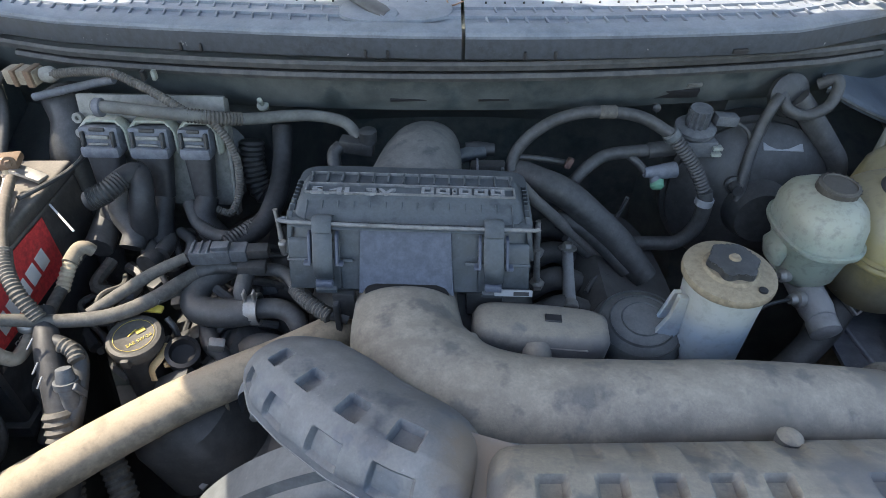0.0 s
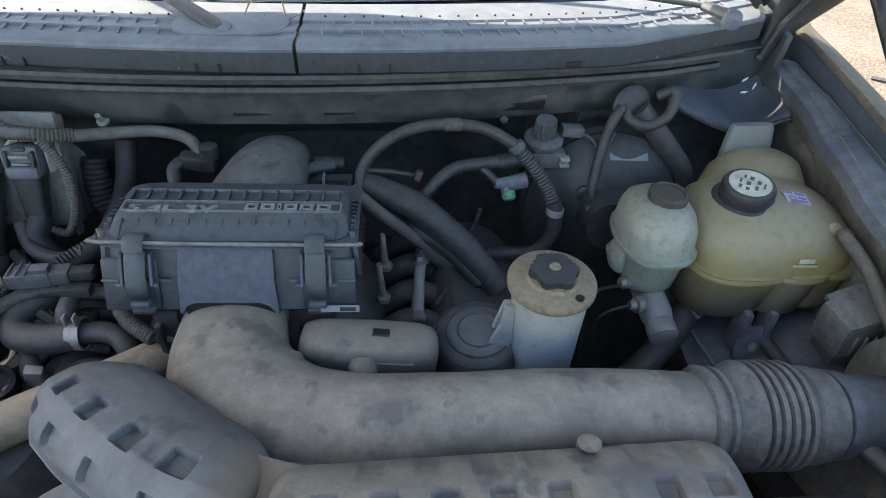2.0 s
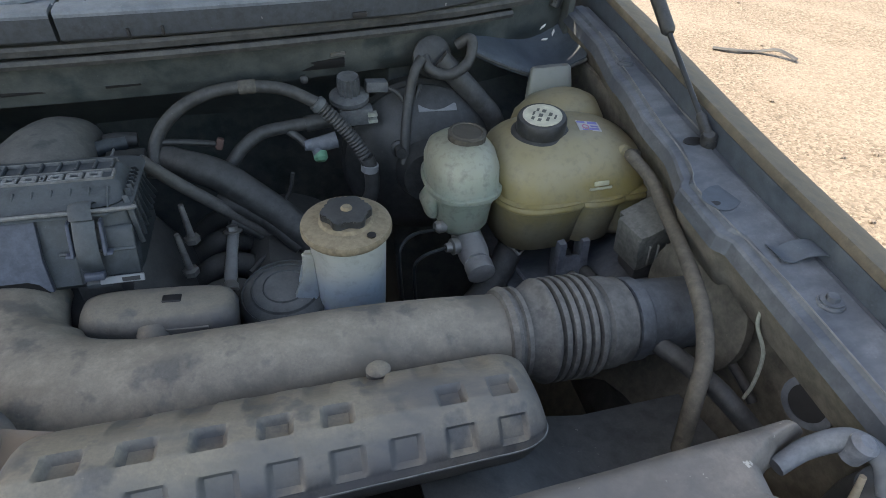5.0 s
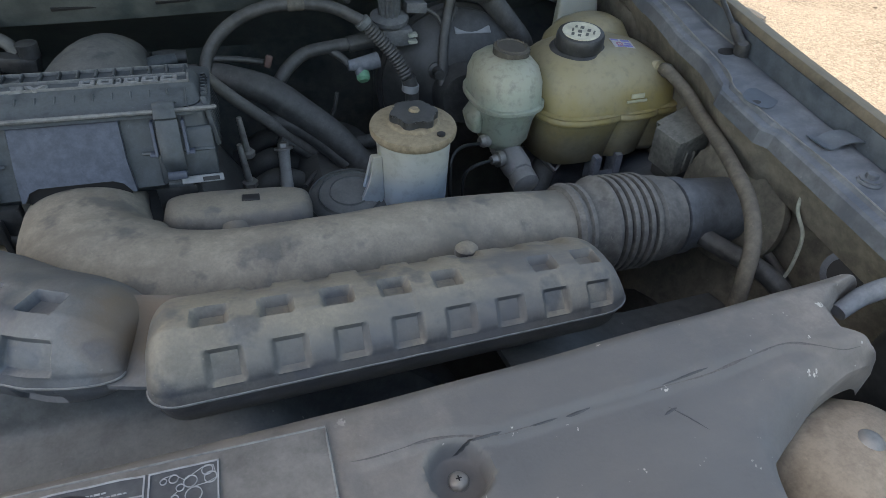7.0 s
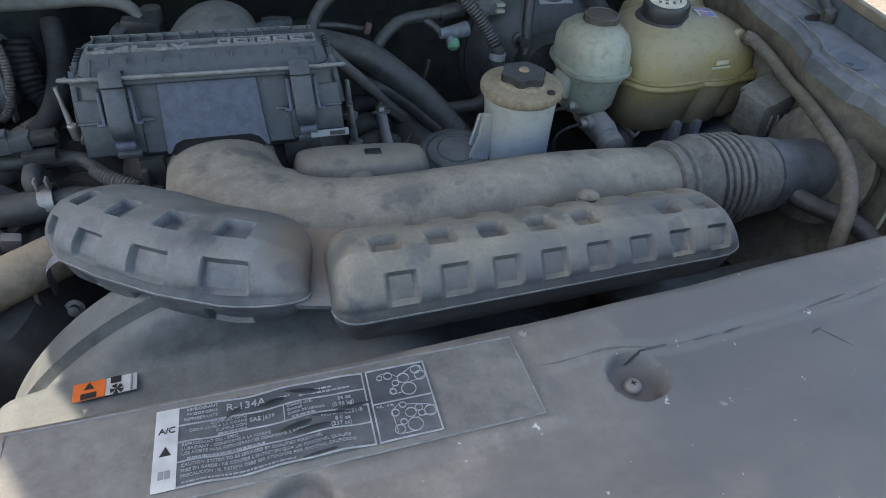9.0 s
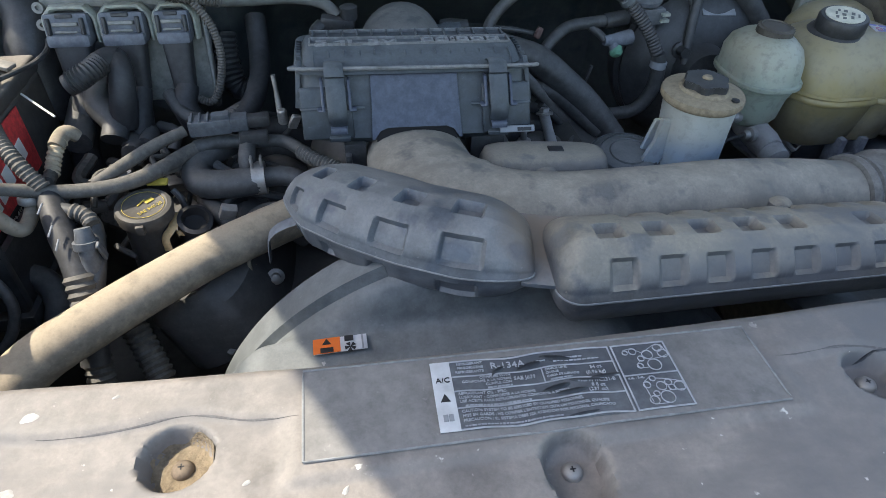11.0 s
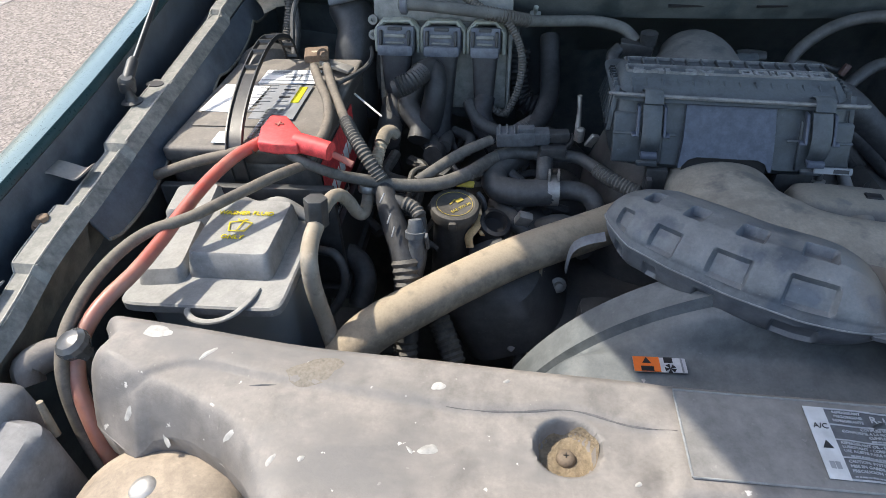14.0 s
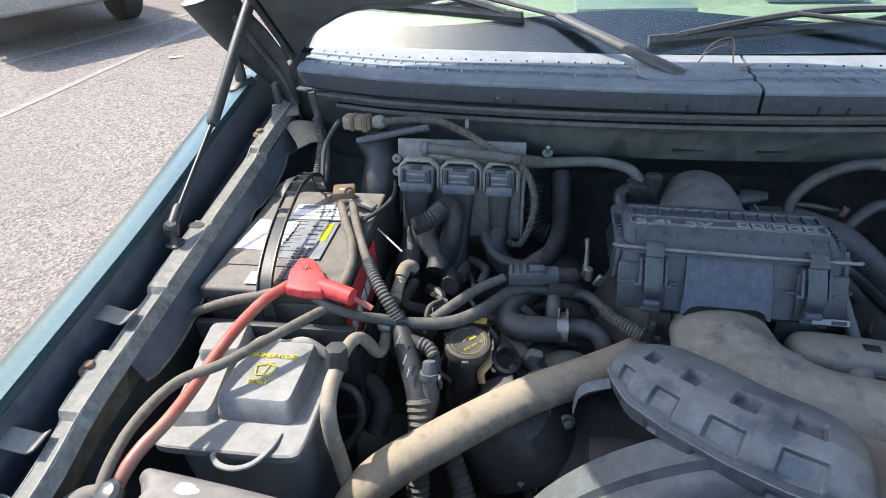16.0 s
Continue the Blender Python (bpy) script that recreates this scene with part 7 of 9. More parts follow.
term = thing("battery_clamp", (-0.597, 0.742, 1.115), "grimy brass cable clamp on the rear battery post", "battery clamp")
part("jaw", box((-0.598, 0.748, 1.134), (0.036, 0.030, 0.012), 0.004, 2, (6, 0, 12)), RUST, term)
part("post", lathe([(0.010, 0), (0.009, 0.02), (0.005, 0.022)], (-0.60, 0.748, 1.118), (0, 0, 1), 18), BEIGE, term)
part("arm", box((-0.566, 0.735, 1.122), (0.05, 0.018, 0.006), 0.002, 2, (0, 10, -18)), STEEL, term)
part("bolt", bolt((-0.585, 0.735, 1.140), 0.005, (0.4, -0.8, 0.2), 0.01), RUST, term)
solo("battery_cable", hose([(-0.593, 0.711, 1.13), (-0.57, 0.657, 1.128), (-0.548, 0.609, 1.124), (-0.537, 0.561, 1.118), (-0.538, 0.518, 1.112), (-0.549, 0.494, 1.095)], 0.0066, 12), CABLE, (-0.58, 0.6, 1.1), "dusty black cable lying over the battery", "cable", "battery cables")
solo("battery_cable", hose([(-0.574, 0.712, 1.13), (-0.549, 0.646, 1.126), (-0.527, 0.597, 1.118), (-0.513, 0.57, 1.108)], 0.0066, 12), CABLE, (-0.56, 0.66, 1.1), "dusty black cable from the rear battery clamp", "cable", "battery cables")
solo("corrugated_conduit", conduit([(-0.519, 0.582, 1.112), (-0.504, 0.555, 1.105), (-0.485, 0.531, 1.09), (-0.464, 0.518, 1.062)], 0.0095, 0.0048), LOOM, (-0.5, 0.55, 1.05), "grey corrugated cable conduit", "conduit", "conduits")
solo("ground_wire", hose([(-0.553, 0.681, 1.118), (-0.537, 0.718, 1.115), (-0.527, 0.766, 1.11), (-0.529, 0.818, 1.11), (-0.553, 0.887, 1.12)], 0.0035, 8), RUBBER, (-0.55, 0.72, 1.1), "thin dark wire beside the battery", "wire", "thin wires")
boot = thing("battery_terminal_boot", (-0.59, 0.51, 1.10), "bright red battery terminal boot with a plus sign", "terminal boot")
outline = [(-0.602, 0.486), (-0.61, 0.524), (-0.608, 0.557), (-0.586, 0.556), (-0.556, 0.515), (-0.551, 0.481), (-0.578, 0.482)]
part("flap", prism(outline, 1.117, 1.131, 0.004, 3), RED, boot)
part("sleeve", sweep([Vector((-0.559, 0.5, 1.124)), Vector((-0.533, 0.493, 1.122)), Vector((-0.514, 0.487, 1.12))], [0.0125, 0.0118, 0.0112], 18), RED, boot)
part("lead", hose([(-0.52, 0.493, 1.116), (-0.507, 0.494, 1.108), (-0.491, 0.491, 1.1)], 0.0042, 10), REDCABLE, boot, "thin dusty red lead")
px, py, pz = (-0.588, 0.531, 1.132)
part("plus_sign", join(box((px, py, pz), (0.012, 0.002, 0.0014), 0.0004, 1), box((px, py, pz), (0.002, 0.012, 0.0014), 0.0004, 1)), REDCABLE, boot)
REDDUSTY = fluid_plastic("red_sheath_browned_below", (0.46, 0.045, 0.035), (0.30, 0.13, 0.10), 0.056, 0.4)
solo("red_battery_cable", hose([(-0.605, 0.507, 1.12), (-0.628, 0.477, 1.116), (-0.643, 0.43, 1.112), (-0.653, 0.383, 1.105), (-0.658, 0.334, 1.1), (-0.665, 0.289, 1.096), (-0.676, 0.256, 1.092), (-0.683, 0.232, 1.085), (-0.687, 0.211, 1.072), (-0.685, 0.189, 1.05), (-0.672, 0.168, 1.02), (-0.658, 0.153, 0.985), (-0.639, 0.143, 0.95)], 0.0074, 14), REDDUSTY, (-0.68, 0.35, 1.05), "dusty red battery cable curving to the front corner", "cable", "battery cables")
solo("black_battery_cable", hose([(-0.549, 0.489, 1.1), (-0.571, 0.44, 1.112), (-0.604, 0.398, 1.112), (-0.636, 0.362, 1.11), (-0.67, 0.338, 1.108), (-0.687, 0.308, 1.105), (-0.696, 0.27, 1.1), (-0.697, 0.237, 1.094), (-0.696, 0.21, 1.084), (-0.694, 0.187, 1.06), (-0.688, 0.17, 1.02), (-0.671, 0.152, 0.98), (-0.655, 0.142, 0.945)], 0.0062, 14), CABLE, (-0.68, 0.35, 1.05), "dusty black battery cable beside the red one", "cable", "battery cables")
solo("black_battery_cable", hose([(-0.611, 0.495, 1.118), (-0.648, 0.494, 1.108), (-0.692, 0.49, 1.098), (-0.737, 0.481, 1.085), (-0.782, 0.499, 1.06)], 0.0066, 12), CABLE, (-0.7, 0.5, 1.05), "dust-browned cable running to the inner fender", "cable", "battery cables")
tray = thing("battery_tray", (-0.64, 0.5, 0.88), "black plastic battery tray with scratched front wall", "battery tray")
part("front_wall", box((-0.625, 0.478, 1.0), (0.22, 0.012, 0.15), 0.003), BLACK, tray)
part("floor", box((-0.635, 0.64, 0.905), (0.24, 0.34, 0.02), 0.004), BLACK, tray)
part("side_wall", box((-0.528, 0.63, 0.95), (0.010, 0.30, 0.09), 0.003), BLACK, tray)

# ---- washer reservoir ----
wash = thing("washer_reservoir", (-0.61, 0.37, 0.8), "grey plastic washer reservoir with yellow lettering and a tethered lid", "washer reservoir")
WASHB = dusty("grey_tank_plastic", (0.12, 0.122, 0.126), 0.45, 0.4, 0.35, (0.36, 0.355, 0.335), scale=9)
part("tank", stack([(0.80, -0.61, 0.37, 0.07, 0.06, 4), (1.0, -0.612, 0.372, 0.083, 0.074, 4), (1.037, -0.612, 0.372, 0.085, 0.076, 4)], 40), fluid_plastic("smoky_tank", (0.13, 0.15, 0.17), (0.10, 0.13, 0.17), 0.17, 0.2), wash)
part("flange", stack([(1.036, -0.617, 0.372, 0.085, 0.078, 12), (1.038, -0.617, 0.372, 0.088, 0.081, 12), (1.047, -0.617, 0.372, 0.088, 0.081, 12), (1.049, -0.617, 0.372, 0.086, 0.079, 12)], 48), WASHB, wash)
part("filler_lid", moved(stack([(0.0, 0, 0, 0.047, 0.055, 14), (0.006, 0, 0, 0.047, 0.055, 14), (0.027, 0, 0.003, 0.0445, 0.051, 14), (0.0295, 0, 0.003, 0.0425, 0.049, 13)], 72), pose(-0.598, 0.390, 1.048)), WASHB, wash, "raised lid with yellow lettering")
part("pump_cover", moved(stack([(0.0, 0, 0, 0.026, 0.062, 9), (0.012, 0, 0.002, 0.024, 0.058, 9), (0.016, 0, 0.002, 0.022, 0.055, 8)], 48), pose(-0.678, 0.382, 1.048, 0, 0, 8)), WASHB, wash)
part("back_block", moved(stack([(0.0, 0, 0, 0.030, 0.034, 9), (0.030, 0, 0, 0.027, 0.029, 9), (0.034, 0, 0, 0.024, 0.026, 8)], 40), pose(-0.678, 0.445, 1.045, 0, 0, 8)), WASHB, wash)
part("saddle", hose([(-0.655, 0.452, 1.045), (-0.63, 0.455, 1.065), (-0.605, 0.456, 1.058), (-0.575, 0.455, 1.066), (-0.545, 0.45, 1.05)], 0.008, 10), WASHB, wash)
YT = plain("yellow_print_paint", (0.72, 0.58, 0.02), 0.5)
TP = Matrix.Translation((-0.6005, 0.4, 1.0785))
part("lettering", letters("WASHER FLUID", 0.0094, TP @ pose(0, 0.014, 0.0007), 0.0006, "CENTER"), YT, wash, "yellow lettering")
part("lettering", letters("ONLY", 0.0094, TP @ pose(-0.001, -0.030, 0.0007), 0.0006, "CENTER"), YT, wash, "yellow lettering")
SG = TP @ pose(0, -0.005, 0.0006)
for a, c in (((-0.013, 0.001), (-0.009, -0.014)), ((0.013, 0.001), (0.009, -0.014)), ((-0.009, -0.014), (0.009, -0.014)), ((-0.013, 0.001), (0.0, 0.005)), ((0.0, 0.005), (0.013, 0.001)), ((0.0, -0.012), (0.003, 0.008)), ((-0.006, 0.008), (0.0, 0.004)), ((0.0, 0.004), (0.006, 0.008))):
    part("washer_sign", moved(sweep([Vector((*a, 0)), Vector((*c, 0))], [(0.0009, 0.0006)] * 2, 6), SG), YT, wash)
part("tether", sweep(spline([(-0.561, 0.321, 1.05), (-0.563, 0.3, 1.052), (-0.575, 0.28, 1.05), (-0.594, 0.273, 1.047), (-0.614, 0.276, 1.046), (-0.627, 0.288, 1.045), (-0.624, 0.299, 1.044)], 6), [(0.0035, 0.0022)] * 37, 8), WASHB, wash, "bent grey lid tether")

# ---- air-conditioning line, radiator hose ----
ac = thing("refrigerant_line", (-0.5, 0.4, 0.95), "bent dull alloy refrigerant line with a black service cap", "refrigerant line")
ALU = dusty("oxidised_alloy", (0.36, 0.33, 0.28), 0.5, 0.5, 0.2, (0.25, 0.2, 0.145), metal=0.55, scale=22)
part("lower_tube", hose([(-0.512, 0.399, 1.083), (-0.513, 0.372, 1.079), (-0.509, 0.344, 1.072), (-0.507, 0.336, 1.04), (-0.502, 0.334, 1.0), (-0.494, 0.325, 0.965)], 0.0095, 14), ALU, ac)
part("upper_tube", hose([(-0.513, 0.389, 1.081), (-0.513, 0.417, 1.082), (-0.509, 0.445, 1.082), (-0.502, 0.458, 1.078), (-0.496, 0.469, 1.062), (-0.49, 0.476, 1.042), (-0.484, 0.483, 1.034), (-0.483, 0.505, 1.035), (-0.487, 0.536, 1.04)], 0.008, 14), ALU, ac)
hexp = [(0.0135 * math.cos(math.pi / 3 * k), 0.0135 * math.sin(math.pi / 3 * k)) for k in range(6)]
part("service_cap", prism(hexp, 0, 0.034, 0.002, 2, Matrix.Translation((-0.513, 0.398, 1.078)) @ pose(0, 0, 0, -6, 4, 10)), BLACK, ac, "black hexagonal service cap")
part("clip", lathe([(0.011, 0), (0.0125, 0.002), (0.0125, 0.008), (0.011, 0.01)], (-0.485, 0.52, 1.042), (0.1, 0.3, 1), 14), STEEL, ac)
solo("dark_hose", hose([(-0.544, 0.45, 1.0), (-0.514, 0.44, 1.0), (-0.504, 0.432, 0.97), (-0.513, 0.423, 0.94), (-0.529, 0.413, 0.92)], 0.006, 10), RUBBER, (-0.48, 0.4, 0.95), "thin dark hose looping behind the alloy line", "hose", "dark hoses")
solo("dark_hose", hose([(-0.568, 0.517, 0.94), (-0.52, 0.524, 0.93), (-0.498, 0.5, 0.91), (-0.505, 0.475, 0.88)], 0.016, 12), RUBBER, (-0.45, 0.45, 0.9), "dark hose low beside the engine", "hose", "dark hoses")
solo("radiator_hose", hose([(-0.494, 0.299, 0.93), (-0.474, 0.321, 0.960), (-0.447, 0.345, 0.975), (-0.407, 0.376, 0.981), (-0.353, 0.418, 0.986), (-0.28, 0.469, 0.991), (-0.182, 0.524, 0.995), (-0.102, 0.591, 0.985)], (0.0255, 0.026, 0.0255, 0.0255), 28), TANHOSE, (-0.35, 0.38, 0.95), "thick radiator hose caked in tan dust", "hose")

# ---- oil cap, dipstick, coolant elbow ----
oil = thing("oil_filler", (-0.373, 0.53, 0.97), "dusty black oil filler cap with a yellow oil sign", "oil filler")
oax = Vector((0.06, -0.10, 1)).normalized()
OC = dusty("dusty_oil_cap", (0.022, 0.022, 0.022), 0.45, 0.3, 0.2, (0.17, 0.155, 0.135), scale=16)
part("neck", lathe([(0.03, -0.13), (0.027, -0.03), (0.028, -0.015)], (-0.373, 0.53, 1.02), oax, 28), BLACK, oil)
oc = part("cap", lathe([(0.027, -0.020), (0.032, -0.016), (0.0335, -0.004), (0.0315, 0.0), (0.027, 0.0012), (0.025, 0.0)], (-0.373, 0.53, 1.020), oax, 44), OC, oil)
OM = Matrix.Translation((-0.373, 0.53, 1.0205)) @ oax.to_track_quat("Z", "Y").to_matrix().to_4x4() @ pose(0, 0, 0, 0, 0, 12) @ Matrix.Scale(0.92, 4)
part("lettering", letters("SAE 5W-20", 0.0072, OM @ pose(0.002, -0.012, 0.0004), 0.0003, "CENTER"), YELLOW, oc)
part("oil_sign", join(moved(box((0.010, 0.002, 0.0005), (0.012, 0.007, 0.0008), 0.0003, 1), OM), moved(box((0.0, 0.005, 0.0005), (0.014, 0.0018, 0.0008), 0, 1, (0, 0, 20)), OM), moved(lathe([(0.0255, 0), (0.026, 0.0), (0.026, 0.0006), (0.0255, 0.0006)], (0, 0, 0.0002), (0, 0, 1), 40, True), OM)), YELLOW, oc, "yellow oil can sign")
part("tab", box((-0.373, 0.497, 1.008), (0.010, 0.008, 0.012), 0.002), OC, oc)
dip = thing("dipstick_tag", (-0.365, 0.566, 0.99), "yellow plastic dipstick handle", "dipstick")
part("handle", box((-0.362, 0.570, 1.026), (0.025, 0.010, 0.005), 0.002, 2, (14, 0, -6)), YELLOW, dip)
part("stem", hose([(-0.345, 0.562, 1.018), (-0.335, 0.555, 1.0), (-0.335, 0.55, 0.93)], 0.004, 8), BLACK, dip)
sb = (-0.322, 0.53, 0.985)
sensor = thing("oil_sensor", sb, "black sensor bracket with a sunlit brass tongue beside the oil cap", "sensor")
part("cup", lathe([(0.016, -0.05), (0.020, -0.01), (0.021, 0.012), (0.016, 0.014), (0.014, 0.0)], sb, (0.3, -0.4, 1), 20), INK, sensor)
BRASS = dusty("dirty_brass", (0.45, 0.3, 0.14), 0.45, 0.3, 0.1, (0.4, 0.33, 0.22), metal=0.4, scale=40)
part("tongue", sweep(spline([(-0.339, 0.535, 1.0), (-0.344, 0.515, 0.995), (-0.353, 0.507, 0.985), (-0.351, 0.5, 0.972)], 4), [(0.006, 0.0018)] * 13, 8), BRASS, sensor, "bright brass tongue")
part("tongue", box((-0.335, 0.515, 0.985), (0.012, 0.008, 0.005), 0.0015, 1, (20, 30, 40)), BRASS, sensor)
elbow = thing("coolant_elbow", (-0.28, 0.58, 0.98), "dusty black rubber coolant hose with a steel spring clamp", "coolant hose")
part("hose", hose([(-0.283, 0.668, 1.018), (-0.31, 0.635, 1.02), (-0.324, 0.613, 1.015), (-0.316, 0.589, 1.008), (-0.281, 0.582, 1.006), (-0.239, 0.586, 1.008)], (0.016, 0.0185, 0.019, 0.019), 18), RUBBER, elbow)
part("pipe", hose([(-0.247, 0.586, 1.008), (-0.216, 0.589, 1.008), (-0.195, 0.583, 1.004), (-0.184, 0.574, 0.99), (-0.18, 0.571, 0.96)], (0.0135, 0.013, 0.013), 16), RUBBER, elbow)
cc = (-0.243, 0.588, 1.008)
clampo = part("clamp", lathe([(0.0190, -0.008), (0.0215, -0.008), (0.0215, 0.008), (0.0190, 0.008)], cc, (1, 0.02, 0.0), 28, True), STEEL, elbow, "bright steel spring clamp")
part("clamp_ear", join(box((cc[0] - 0.006, cc[1] - 0.004, cc[2] + 0.026), (0.003, 0.010, 0.016), 0.001), box((cc[0] + 0.006, cc[1] - 0.004, cc[2] + 0.026), (0.003, 0.010, 0.016), 0.001)), STEEL, clampo)
part("riser", hose([(-0.254, 0.601, 1.0), (-0.256, 0.597, 1.03), (-0.254, 0.63, 1.04)], 0.011, 12), RUBBER, elbow)
solo("sensor_hose", hose([(-0.322, 0.609, 0.97), (-0.296, 0.554, 0.98), (-0.281, 0.542, 0.97), (-0.265, 0.519, 0.94)], (0.012, 0.012, 0.010), 12), RUBBER, (-0.3, 0.5, 0.95), "black hose with a small steel clip", "hose", "dark hoses")
solo("hose_clip", box((-0.282, 0.54, 0.992), (0.020, 0.012, 0.022), 0.003, 2, (20, 20, 10)), STEEL, (-0.282, 0.543, 0.99), "small bright hose clip", "clip")
solo("dark_hose", hose([(-0.267, 0.484, 0.95), (-0.27, 0.467, 0.905), (-0.277, 0.443, 0.865), (-0.281, 0.423, 0.82)], 0.0085, 10), RUBBER, (-0.27, 0.45, 0.85), "dark hose hanging below the radiator hose", "hose", "dark hoses")
solo("thin_wire", hose([(-0.255, 0.484, 0.95), (-0.257, 0.467, 0.905), (-0.265, 0.444, 0.865), (-0.281, 0.423, 0.82)], 0.003, 6), BEIGE, (-0.26, 0.45, 0.85), "pale thin wire below the radiator hose", "wire", "thin wires")
solo("corrugated_conduit", conduit([(-0.393, 0.427, 0.93), (-0.379, 0.407, 0.91), (-0.362, 0.378, 0.88)], 0.016, 0.0075), LOOM, (-0.36, 0.38, 0.88), "black corrugated conduit catching sunlight", "conduit", "conduits")
solo("corrugated_conduit", conduit([(-0.428, 0.406, 0.93), (-0.425, 0.387, 0.91), (-0.423, 0.367, 0.88)], 0.016, 0.0075), LOOM, (-0.41, 0.36, 0.88), "tan dusty corrugated conduit", "conduit", "conduits")
for k, (px, py, pz, a) in enumerate([(*(-0.319, 0.467, 0.88), 30), (*(-0.335, 0.452, 0.87), 80), (*(-0.287, 0.428, 0.87), 60)]):
    solo("bracket", join(box((px, py, pz), (0.030, 0.008, 0.003), 0.001, 1, (20, 0, a)), box((px + 0.006, py, pz + 0.004), (0.006, 0.014, 0.003), 0.001, 1, (0, 20, a + 60))), STEEL, (px, py, pz), "small bright steel bracket deep in the bay", "bracket", "small brackets")

# ---- wiring over the engine ----
solo("braided_loom", hose([(-0.586, 0.503, 1.118), (-0.552, 0.484, 1.108), (-0.518, 0.494, 1.085), (-0.488, 0.512, 1.066), (-0.446, 0.526, 1.05), (-0.398, 0.543, 1.042), (-0.361, 0.575, 1.038), (-0.333, 0.614, 1.036), (-0.314, 0.633, 1.036)], (0.0055, 0.0065, 0.0085, 0.0095, 0.0092), 14), LOOM, (-0.45, 0.55, 1.03), "braided grey wiring loom sagging across the engine", "wiring loom", "wiring looms")
solo("tape_wrapped_loom", hose([(-0.322, 0.627, 1.036), (-0.29, 0.64, 1.036), (-0.243, 0.634, 1.036), (-0.208, 0.628, 1.036), (-0.18, 0.593, 1.036), (-0.149, 0.563, 1.032), (-0.115, 0.559, 1.02)], (0.0105, 0.0095, 0.0085, 0.0085, 0.0075), 14), RUBBER, (-0.2, 0.6, 1.03), "black taped wiring loom beside the filter box", "wiring loom", "wiring looms")
solo("corrugated_conduit", conduit([(-0.187, 0.596, 1.038), (-0.167, 0.573, 1.036), (-0.136, 0.553, 1.03)], 0.0105, 0.0045), LOOM, (-0.16, 0.57, 1.03), "grey corrugated conduit beside the intake tube", "conduit", "conduits")
solo("wiring_loom", hose([(-0.424, 0.542, 1.045), (-0.394, 0.577, 1.05), (-0.363, 0.607, 1.056), (-0.329, 0.628, 1.062)], (0.0075, 0.008, 0.007), 12), LOOM, (-0.37, 0.6, 1.04), "grey wiring loom running to a connector", "wiring loom", "wiring looms")
con = thing("wiring_connector", (-0.29, 0.632, 1.05), "blue-grey wiring connector with ribs", "connector")
part("shell", box((-0.297, 0.632, 1.066), (0.052, 0.026, 0.020), 0.003, 2, (0, 0, 4)), CONN, con)
part("collar", box((-0.262, 0.634, 1.066), (0.024, 0.022, 0.018), 0.003, 2, (0, 0, 4)), CONN, con)
part("tail", box((-0.238, 0.636, 1.066), (0.030, 0.018, 0.014), 0.003, 2, (0, 0, 4)), BLACK, con)
part("latch", box((-0.282, 0.630, 1.079), (0.022, 0.014, 0.006), 0.0015, 2, (0, 0, 4)), CONN, con)
part("rib", join(*[box((-0.318 + 0.010 * k, 0.632, 1.077), (0.003, 0.024, 0.003), 0.0008, 1, (0, 0, 4)) for k in range(3)]), CONN, con)
part("lower_shell", box((-0.245, 0.622, 1.05), (0.036, 0.018, 0.014), 0.003, 2, (0, 4, 4)), BLACK, con)
tap = thing("taped_harness", (-0.42, 0.46, 0.98), "black taped harness with pale tears hanging into the bay", "harness")
part("sleeve", hose([(-0.473, 0.539, 1.055), (-0.459, 0.509, 1.045), (-0.446, 0.479, 1.028), (-0.433, 0.454, 1.008), (-0.424, 0.428, 0.985), (-0.421, 0.405, 0.96), (-0.422, 0.378, 0.92)], (0.011, 0.015, 0.0165, 0.0165, 0.015), 14), TAPE, tap)
part("branch", hose([(-0.457, 0.503, 1.045), (-0.435, 0.498, 1.04), (-0.417, 0.489, 1.032), (-0.411, 0.473, 1.02), (-0.41, 0.443, 1.0), (-0.416, 0.424, 0.98)], (0.008, 0.009, 0.009, 0.011), 12), BLACK, tap)
cn = part("connector", sweep([Vector((-0.414, 0.458, 1.046)), Vector((-0.413, 0.452, 1.034)), Vector((-0.413, 0.449, 1.026)), Vector((-0.412, 0.440, 1.000)), Vector((-0.414, 0.436, 0.985))], [0.008, 0.0105, 0.0098, 0.0092, 0.006], 16), CONN, tap, "dark blue-grey round connector")
part("collar", lathe([(0.0100, -0.004), (0.0130, -0.004), (0.0130, 0.004), (0.0100, 0.004)], (-0.413, 0.450, 1.030), (0, -0.33, -1), 18, True), CONN, cn)
part("latch", box((-0.399, 0.447, 1.022), (0.004, 0.008, 0.026), 0.001, 1, (18, 0, 0)), CONN, cn)
part("wrap", conduit([(-0.426, 0.434, 1.002), (-0.422, 0.418, 0.98), (-0.421, 0.409, 0.966)], 0.0175, 0.008), LOOM, tap)
part("ribs", conduit([(-0.433, 0.492, 1.047), (-0.419, 0.487, 1.042), (-0.411, 0.477, 1.036)], 0.0095, 0.005), LOOM, tap)
for q, a in (((-0.457, 0.481, 1.06), 70), ((-0.446, 0.459, 1.045), 75), ((-0.44, 0.448, 1.034), 80)):
    part("torn_tape", box(q, (0.014, 0.002, 0.0015), 0.0005, 1, (30, -30, a)), GREYPAPER, tap, "pale torn tape edge")
part("yellow_tie", hose([(-0.427, 0.41, 0.985), (-0.418, 0.412, 0.99), (-0.412, 0.425, 0.99)], 0.0015, 6), YELLOW, tap)
plug = thing("sensor_plug", (-0.48, 0.64, 1.03), "dirty beige sensor plug with a ribbed sleeve", "sensor plug")
